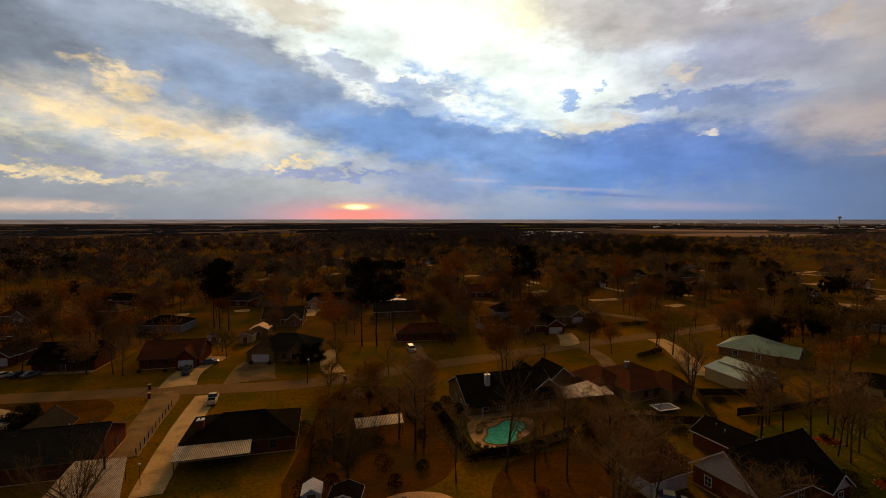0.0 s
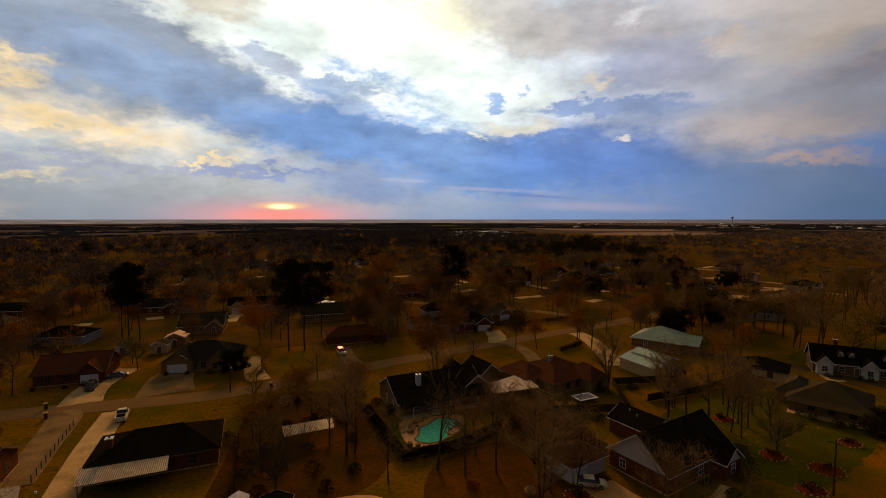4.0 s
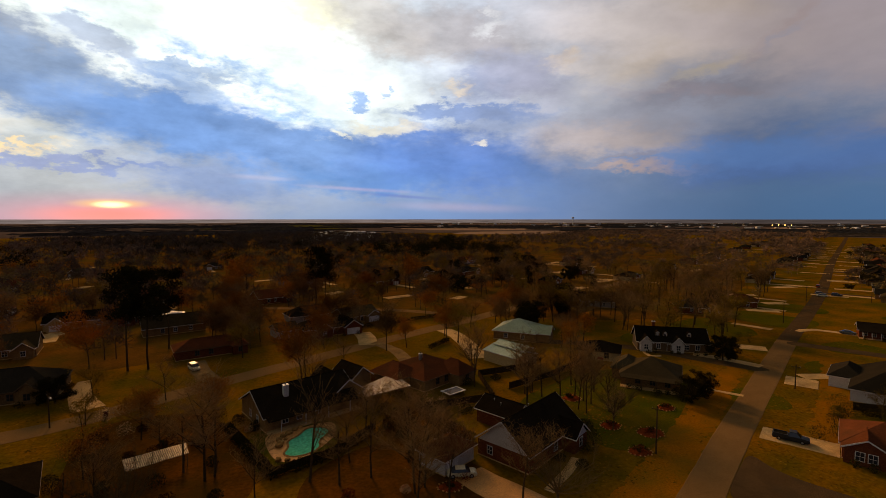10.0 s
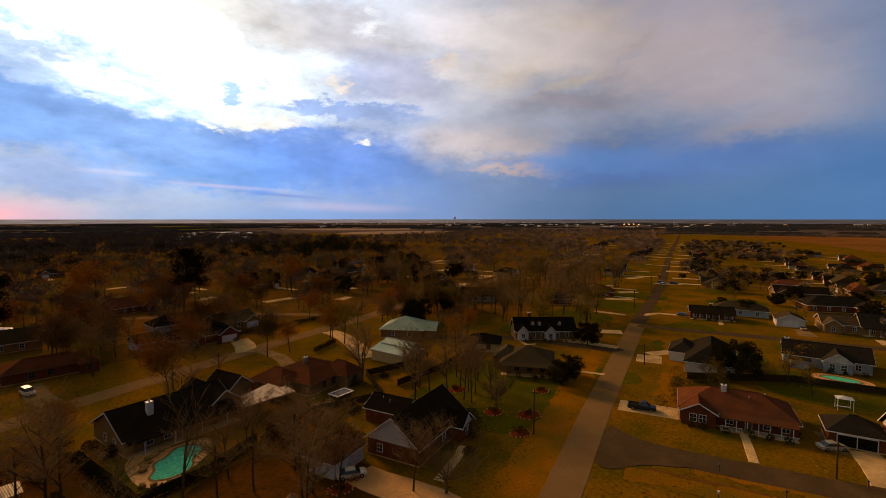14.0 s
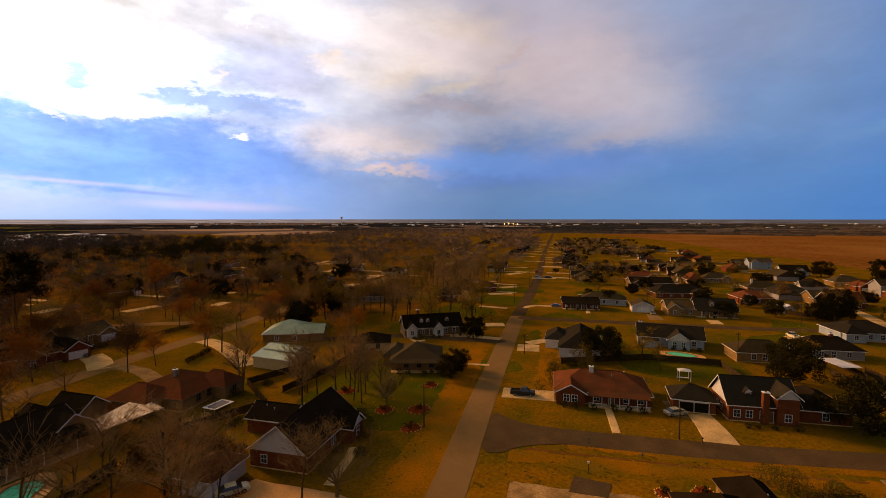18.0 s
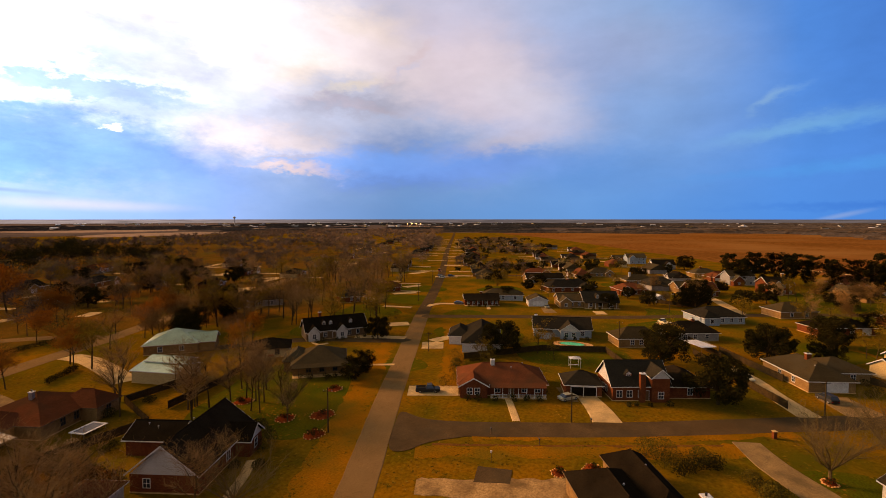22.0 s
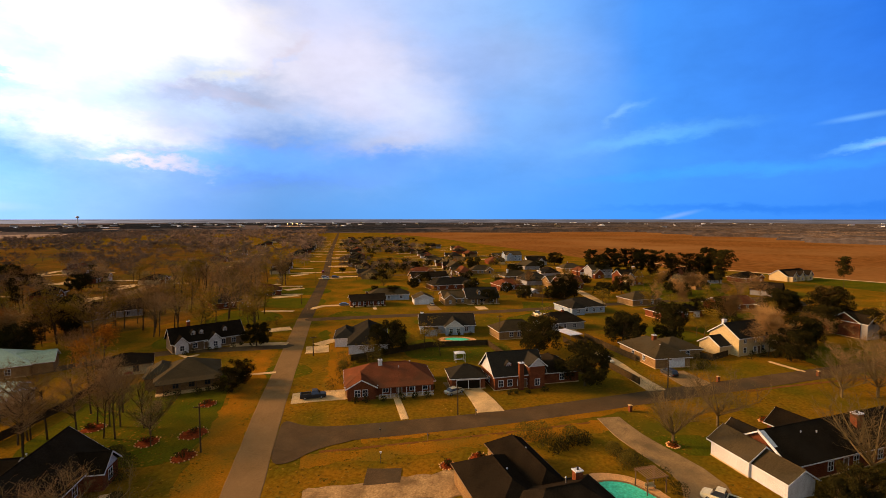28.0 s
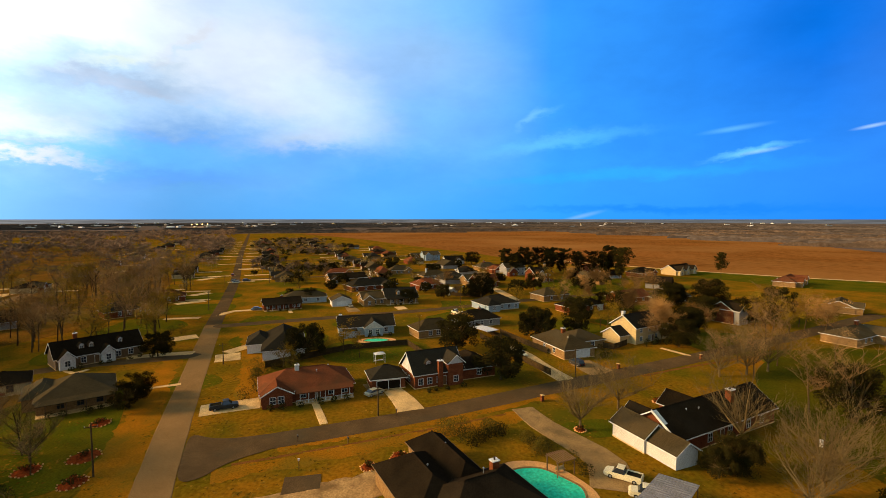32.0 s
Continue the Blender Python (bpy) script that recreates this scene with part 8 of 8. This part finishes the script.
for kind, x, y, h in (("bare", 30, 70, 10), ("bare", 17, 76, 9), ("bare", 24, 92, 7), ("slim", 75, 90, 11), ("slim", 82, 96, 11), ("bare", 66, 67, 7), ("bud", -29, 128, 7), ("bud", -27, 112, 6), ("oak", -36, 128, 6), ("bare", -85, 120, 10), ("bare", -82, 119, 9)):
    tree(kind, x, y, h, rng)
for kind, x, y, h in (("bare", 22, 58, 11), ("bare", 26, 72, 12), ("bare", 14, 70, 11), ("pale", 34, 76, 8), ("pale", 41, 52, 9)):
    tree(kind, x, y, h, rng)
for kind, x, y, h in (("rust", -22, 88, 7), ("bare", -18, 76, 10), ("bare", -12, 92, 8), ("rustfuzz", -16, 100, 8), ("bare", -8, 84, 11), ("rustfuzz", -4, 104, 8), ("bud", -26, 106, 6), ("bare", -14, 120, 8), ("pale", -49, 61, 9), ("oak", -76, 84, 6), ("bare", 2, 70, 9)):
    tree(kind, x, y, h, rng)
for kind, x, y, h in (("pale", 71, -56, 11), ("bare", 96, -70, 12), ("bare", 108, -84, 12), ("bare", 128, -84, 11), ("bare", 118, -72, 9), ("bud", 172, -104, 11), ("bare", 140, -88, 12), ("bare", 150, -96, 12), ("oak", 200, -130, 11), ("oak", 184, -92, 10)):
    tree(kind, x, y, h, rng)
for kind, x, y, h in (("bare", 76, -80, 12), ("oak", 58, -58, 7), ("bud", 160, -108, 10), ("thin", 158, -118, 11), ("thin", 176, -122, 11), ("bud", 153, 2, 8), ("bud", 130, 30, 6), ("thin", 150, -62, 10), ("thin", 154, -66, 10)):
    tree(kind, x, y, h, rng)
BLOCKED = [(ob.matrix_world.translation.x, ob.matrix_world.translation.y) for ob in scene.objects if ob.type == "EMPTY" and ob.get("category") in ("house", "garage", "workshop")]


def near_road(x, y):
    if abs(y - 17.6 - 0.4528 * x) * 0.911 < 6:
        return True
    for a, b in (((-220, 92), (-33, 113)), ((-33, 113), (92, 169)), ((92, 169), (330, 270)), ((75, 42), (131, -60)), ((131, -60), (200, -170)), ((168, 90), (226, -25)), ((131, 77), (108, 117))):
        p, q, c = Vector(a), Vector(b), Vector((x, y))
        t = max(0, min(1, (c - p).dot(q - p) / (q - p).length_squared))
        if (p + (q - p) * t - c).length < 7:
            return True
    for a, b in STRIPS:
        m = (Vector(a) + Vector(b)) / 2
        c = Vector((x, y))
        if (m - c).length < 8 or any((m * (1 - d / m.length) - c).length < 6.5 for d in (11, 20, 29, 38, 47, 56)):
            return True
    return False


def scatter(count, box, kinds, lo, hi, rng, clear=9, turn=0.0, where=None):
    made = 0
    for _ in range(count * 6):
        if made >= count:
            break
        u, v = rng.uniform(box[0], box[2]), rng.uniform(box[1], box[3])
        c, s = math.cos(radians(turn)), math.sin(radians(turn))
        x, y = u * c - v * s, u * s + v * c
        if near_road(x, y) or (where and not where(x, y)):
            continue
        if any((x - a - 5) ** 2 + (y - b - 3) ** 2 < clear ** 2 for a, b in BLOCKED):
            continue
        tree(rng.choice(kinds), x, y, rng.uniform(lo, hi), rng, group="trees of the neighbourhood")
        made += 1


AX = 24.4
# in the plan turned along the main road: u runs away along it, v to its left
scatter(62, (60, 92, 170, 230), ("thin", "dim", "rustfuzz", "thin", "bud", "rustfuzz", "bare"), 7, 12, rng, 8, AX)
scatter(95, (170, 92, 330, 230), ("dim", "slim", "bare", "slim", "pine", "bud", "dim", "oak"), 8, 13, rng, 8, AX)
scatter(100, (150, 16, 330, 95), ("slim", "bare", "slim", "dim", "bud", "slim"), 10, 15, rng, 8, AX)
scatter(65, (-120, 145, 80, 260), ("thin", "rustfuzz", "thin", "thin", "bud", "rustfuzz", "rust", "dim"), 7, 12, rng, 8, AX)
scatter(50, (-260, 150, -60, 260), ("thin", "rustfuzz", "thin", "pine", "bud", "rust", "thin", "dim"), 8, 14, rng, 8, AX)
scatter(75, (200, -150, 420, -9), ("thin", "bud", "oak", "bud"), 4, 7, rng, 9, AX)
scatter(55, (110, -200, 260, -100), ("thin", "bare", "oak", "bud"), 6, 11, rng, 9, AX)

# ---- the far woods and the horizon ----
def clump_mesh(name, spots, rng, material, per=26, size=1.6, thin=0.14):
    """Crowns of many trees, each of a few lumps of twigs over a trunk."""
    verts, faces = [], []
    for x, y, h, r in spots:
        lumps = [Vector((x, y, h * 0.72))]
        for k in range(4 if per > 30 else 1):
            a, q = rng.uniform(0, 6.283), rng.uniform(0.35, 0.75) * r
            lumps.append(Vector((x + q * math.cos(a), y + q * math.sin(a), h * rng.uniform(0.42, 0.8))))
        for i in range(per):
            v = Vector((rng.gauss(0, 0.45), rng.gauss(0, 0.45), rng.gauss(0, 0.4)))
            c = lumps[i % len(lumps)] + Vector((v.x * r * 0.62, v.y * r * 0.62, v.z * h * 0.24))
            u = (v + Vector((rng.uniform(-0.7, 0.7), rng.uniform(-0.7, 0.7), rng.uniform(0, 0.7)))).normalized() * size * rng.uniform(0.6, 1.4)
            w = u.orthogonal().normalized() * size * thin * rng.uniform(0.6, 1.4)
            i = len(verts)
            verts += [c + u, c + w, c - u, c - w]
            faces.append((i, i + 1, i + 2, i + 3))
        i = len(verts)
        verts += [(x - 0.18, y, 0), (x + 0.18, y, 0), (x, y + 0.2, 0), (x, y, h * 0.7)]
        faces += [(i, i + 1, i + 3), (i + 1, i + 2, i + 3), (i + 2, i, i + 3)]
    return mesh_of(name, verts, faces, material)


def tree_lines(name, label, count, box, rng, material, lo=4, hi=8):
    """Far hedges and strips of wood that lie across the plain, with ragged tops."""
    verts, faces = [], []
    for _ in range(count):
        u, v = rng.uniform(box[0], box[2]), rng.uniform(box[1], box[3])
        x, y = turned(u, v)
        across = math.atan2(y, x) + math.pi / 2 + rng.uniform(-0.25, 0.25)
        n, step, h = rng.randrange(8, 46), rng.uniform(7, 13), rng.uniform(lo, hi)
        d, back = Vector((math.cos(across), math.sin(across), 0)), Vector((-math.sin(across), math.cos(across), 0)) * 6
        first = len(verts)
        for k in range(n + 1):
            p = Vector((x, y, 0)) + d * (k - n / 2) * step
            top = h * (0.55 + 0.45 * rng.random()) * (0.35 if k in (0, n) else 1)
            verts += [p, p + Vector((0, 0, top)) + back * 0.5, p + back]
        for k in range(n):
            i = first + 3 * k
            faces += [(i, i + 3, i + 4, i + 1), (i + 1, i + 4, i + 5, i + 2)]
    tagged(new(name, mesh_of(name, verts, faces, material)), label, "woods", "", "stuff")


def turned(u, v):
    c, s = math.cos(radians(24.4)), math.sin(radians(24.4))
    return u * c - v * s, u * s + v * c + 17.6


def stand(name, label, count, box, lo, hi, rng, material, per=26, size=1.6, gap=0.0, thin=0.14):
    spots = []
    for _ in range(count):
        u, v = rng.uniform(box[0], box[2]), rng.uniform(box[1], box[3])
        x, y = turned(u, v)
        if noise.noise(Vector((x, y, 0)) * 0.012) < gap or abs(v) < 9 or (u < 480 and near_road(x, y)):
            continue
        if u < 340 and v < 250 and any((x - a - 4) ** 2 + (y - b + 1) ** 2 < 130 for a, b in BLOCKED):
            continue
        h = rng.uniform(lo, hi)
        spots.append((x, y, h, h * rng.uniform(0.42, 0.6)))
    tagged(new(name, clump_mesh(name, spots, rng, material, per, size, thin)), label, "woods", "", "stuff")


rng = random.Random(21)
RUSTMASS = surface("rust_wood_twigs", (0.50, 0.20, 0.035), (0.24, 0.10, 0.022), 0.05, 0.95, 0.0, 0.25, random_tone=0.2, island=True)
# the next two are also greyed in colour for haze
OLIVEMASS = surface("budding_wood_twigs", (0.28, 0.19, 0.07), (0.14, 0.098, 0.042), 0.05, 0.95, 0.0, 0.25, random_tone=0.2, island=True, warm=(1, 1, 0.9))
DARKMASS = surface("dark_wood_twigs", (0.135, 0.088, 0.058), (0.08, 0.055, 0.040), 0.03, 0.95, 0.0, 0.25, random_tone=0.2, island=True, warm=(1, 1, 0.9))
stand("woods", "brown winter trees behind the houses", 110, (-160, 128, 330, 240), 7, 12, rng, WOODMASS, 260, 0.95, -0.5, 0.09)
stand("woods", "rust-brown winter trees behind the houses", 90, (-160, 128, 260, 240), 7, 12, rng, RUSTMASS, 260, 0.95, -0.5, 0.09)
stand("woods", "budding trees behind the houses", 36, (-120, 120, 330, 240), 6, 10, rng, OLIVEMASS, 260, 0.9, -0.5, 0.09)
stand("woods", "dark bare trees behind the houses", 150, (-200, 128, 330, 240), 7, 13, rng, DARKMASS, 260, 0.95, -0.5, 0.08)
stand("far_woods", "budding trees among the winter woods", 350, (-450, 225, 420, 480), 8, 13, rng, OLIVEMASS, 90, 1.2, -0.4, 0.15)
stand("far_woods", "dark bare trees among the winter woods", 900, (-450, 225, 520, 480), 7, 12, rng, DARKMASS, 90, 1.2, -0.4, 0.13)
stand("far_woods", "wide brown winter woods between far houses", 450, (-500, 225, 150, 480), 7, 12, rng, WOODMASS, 110, 1.3, -0.15, 0.14)
stand("far_woods", "rust-brown trees among the winter woods", 300, (-450, 225, 420, 480), 7, 12, rng, RUSTMASS, 80, 1.2, -0.3, 0.16)
stand("far_woods", "brown winter woods reaching to the fields", 1500, (-900, 470, 200, 1000), 9, 15, rng, WOODMASS, 40, 2.2, -0.4, 0.2)
stand("far_woods", "dark winter woods reaching to the fields", 1200, (150, 470, 700, 1000), 9, 15, rng, DARKMASS, 40, 2.2, -0.4, 0.2)
stand("far_woods", "trees between the houses along the long road", 300, (330, 12, 900, 240), 7, 12, rng, WOODMASS, 70, 1.2, -0.1, 0.16)
stand("far_woods", "dark bare trees along the long road", 450, (330, 12, 900, 240), 7, 12, rng, DARKMASS, 80, 1.2, -0.1, 0.16)
stand("far_woods", "trees among the far houses", 420, (330, -120, 900, -12), 4, 8, rng, DARKMASS, 80, 1.1, -0.05, 0.16)
stand("far_woods", "dark evergreen oaks among the far houses", 200, (300, -150, 900, -12), 4, 8, rng, OAKLEAF, 90, 0.9, -0.2, 0.4)
stand("far_woods", "budding trees along the long road", 160, (260, -120, 800, 120), 5, 9, rng, OLIVEMASS, 90, 0.9, -0.2, 0.2)
stand("pine_woods", "dark stand of far pines", 120, (310, 255, 530, 430), 11, 24, rng, PINELEAF, 240, 0.8, -0.1, 0.4)
stand("pine_woods", "scattered dark pines in the woods", 420, (-700, 215, 420, 700), 11, 18, rng, PINELEAF, 170, 0.8, 0.05, 0.4)
stand("far_woods", "far belt of woods", 2100, (600, 30, 1500, 560), 7, 12, rng, WOODMASS, 22, 2.6, -0.15, 0.25)
tree_lines("far_woods", "far strips of winter wood across the plain, greyed for haze", 230, (-2600, 1150, 2200, 3600), rng, FARBELT)
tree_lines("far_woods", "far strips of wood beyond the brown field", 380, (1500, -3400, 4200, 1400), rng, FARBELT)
tree_lines("far_woods", "low dark hedges along the brown field", 26, (1250, -1100, 1650, 120), rng, DARKMASS, 3, 6)
tree_lines("far_woods", "winter wood behind the brown field, greyed for haze", 260, (-60, -2600, 1500, -850), rng, FARBELT, 5, 9)
tree_lines("far_woods", "dark edge of the wood behind the brown field", 110, (150, -1350, 1600, -850), rng, DARKMASS, 5, 9)
stand("far_woods", "woods beyond the near houses", 1200, (-900, 150, -240, 500), 10, 18, rng, WOODMASS, 70, 1.5, -0.3, 0.16)
stand("far_woods", "winter trees beyond the last houses", 400, (-500, -700, 60, -260), 8, 14, rng, WOODMASS, 50, 1.3, -0.1, 0.16)


# ---- far works, sheds and the water tower ----
def far_building(x, y, turn, w, d, h, rng):
    root = thing("far_building", "long pale far-off building on the plain", "building", pose(x, y, 0, 0, 0, turn), "far buildings")
    part("wall", one_block(-w / 2, -d / 2, 0, w / 2, d / 2, h), SIDING if rng.random() < 0.75 else CREAMSIDE, root)
    bm = bmesh.new()
    solid(bm, [(-w / 2 - 0.5, 0, h + d * 0.12), (w / 2 + 0.5, 0, h + d * 0.12), (w / 2 + 0.5, d / 2 + 0.5, h), (-w / 2 - 0.5, d / 2 + 0.5, h)], [(-w / 2 - 0.5, 0, h + 0.1), (w / 2 + 0.5, 0, h + 0.1), (w / 2 + 0.5, d / 2 + 0.5, h - 0.3), (-w / 2 - 0.5, d / 2 + 0.5, h - 0.3)])
    solid(bm, [(-w / 2 - 0.5, -d / 2 - 0.5, h), (w / 2 + 0.5, -d / 2 - 0.5, h), (w / 2 + 0.5, 0, h + d * 0.12), (-w / 2 - 0.5, 0, h + d * 0.12)], [(-w / 2 - 0.5, -d / 2 - 0.5, h - 0.3), (w / 2 + 0.5, -d / 2 - 0.5, h - 0.3), (w / 2 + 0.5, 0, h + 0.1), (-w / 2 - 0.5, 0, h + 0.1)])
    bmesh.ops.recalc_face_normals(bm, faces=list(bm.faces))
    part("roof", bm, TRIM if rng.random() < 0.6 else SHINGLEGREY, root)


rng = random.Random(44)
for k in range(170):
    a = radians(rng.choice((rng.uniform(45, 128), rng.uniform(24, 70))))
    r = rng.uniform(2300, 4600)
    x, y = r * math.sin(a), r * math.cos(a)
    far_building(x, y, rng.uniform(0, 180), rng.uniform(12, 40), rng.uniform(9, 14), rng.uniform(4, 7), rng)
for k in range(36):
    a = radians(rng.uniform(9, 17))
    r = rng.uniform(900, 1350)
    far_building(r * math.sin(a), r * math.cos(a), rng.uniform(0, 60), rng.uniform(14, 40), rng.uniform(10, 16), rng.uniform(4, 7), rng)


def water_tower(x, y):
    root = thing("water_tower", "far white water tower on a slim stem", "water tower", pose(x, y, 0))
    bm = bmesh.new()
    tube(bm, (0, 0, 0), (0, 0, 42), 3.4, 2.6, 16)
    part("stem", bm, TRIM, root)
    bm = bmesh.new()
    bmesh.ops.create_uvsphere(bm, u_segments=20, v_segments=12, radius=9)
    bmesh.ops.transform(bm, matrix=Matrix.LocRotScale((0, 0, 48), None, (1, 1, 0.72)), verts=bm.verts)
    part("tank", bm, SIDING, root)


water_tower(2150, 2576)


AMBER = lamp_glow("amber_lamp", (1.0, 0.55, 0.15), 6.0)


def floodlight(x, y, h):
    root = thing("floodlight", "far floodlight mast with a lit amber lamp", "floodlight", pose(x, y, 0), "far floodlights")
    bm = bmesh.new()
    tube(bm, (0, 0, 0), (0, 0, h), 0.4, 0.3, 8)
    part("mast", bm, METAL, root)
    bm = bmesh.new()
    bmesh.ops.create_uvsphere(bm, u_segments=10, v_segments=6, radius=2.2)
    bmesh.ops.translate(bm, vec=(0, 0, h + 1.8), verts=bm.verts)
    part("lamp", bm, AMBER, root, "lit amber lamp")


for k in range(4):
    floodlight(2235 + 12 * k, 1327 - 20 * k, 11)


# ---- tufts, dead grass and fallen leaves on the nearer lawns ----
def tufts(count, rng):
    verts, faces = [], []
    for _ in range(count):
        u, v = rng.uniform(-60, 200), rng.uniform(-110, 130)
        x, y = turned(u, v)
        if x * x + y * y < 1600 or abs(v) < 3.2 or (-28 < x < 42 and 48 < y < 113):
            continue
        if noise.noise(Vector((x, y, 7)) * 0.06) + 0.5 * noise.noise(Vector((x, y, 3)) * 0.25) < -0.12:
            continue
        s, a, z = rng.uniform(0.12, 0.42), rng.uniform(0, 6.283), rng.uniform(0.012, 0.027)
        i = len(verts)
        for k in range(3):
            b = a + k * 2.1 + rng.uniform(-0.5, 0.5)
            verts.append((x + s * math.cos(b), y + s * math.sin(b), z + 0.004 * k))
        faces.append((i, i + 1, i + 2))
    return mesh_of("grass_tufts", verts, faces, TUFT)


tagged(new("grass_tufts", tufts(70000, random.Random(77))), "tufts of dry grass and fallen leaves on the lawns", "grass", "", "stuff")
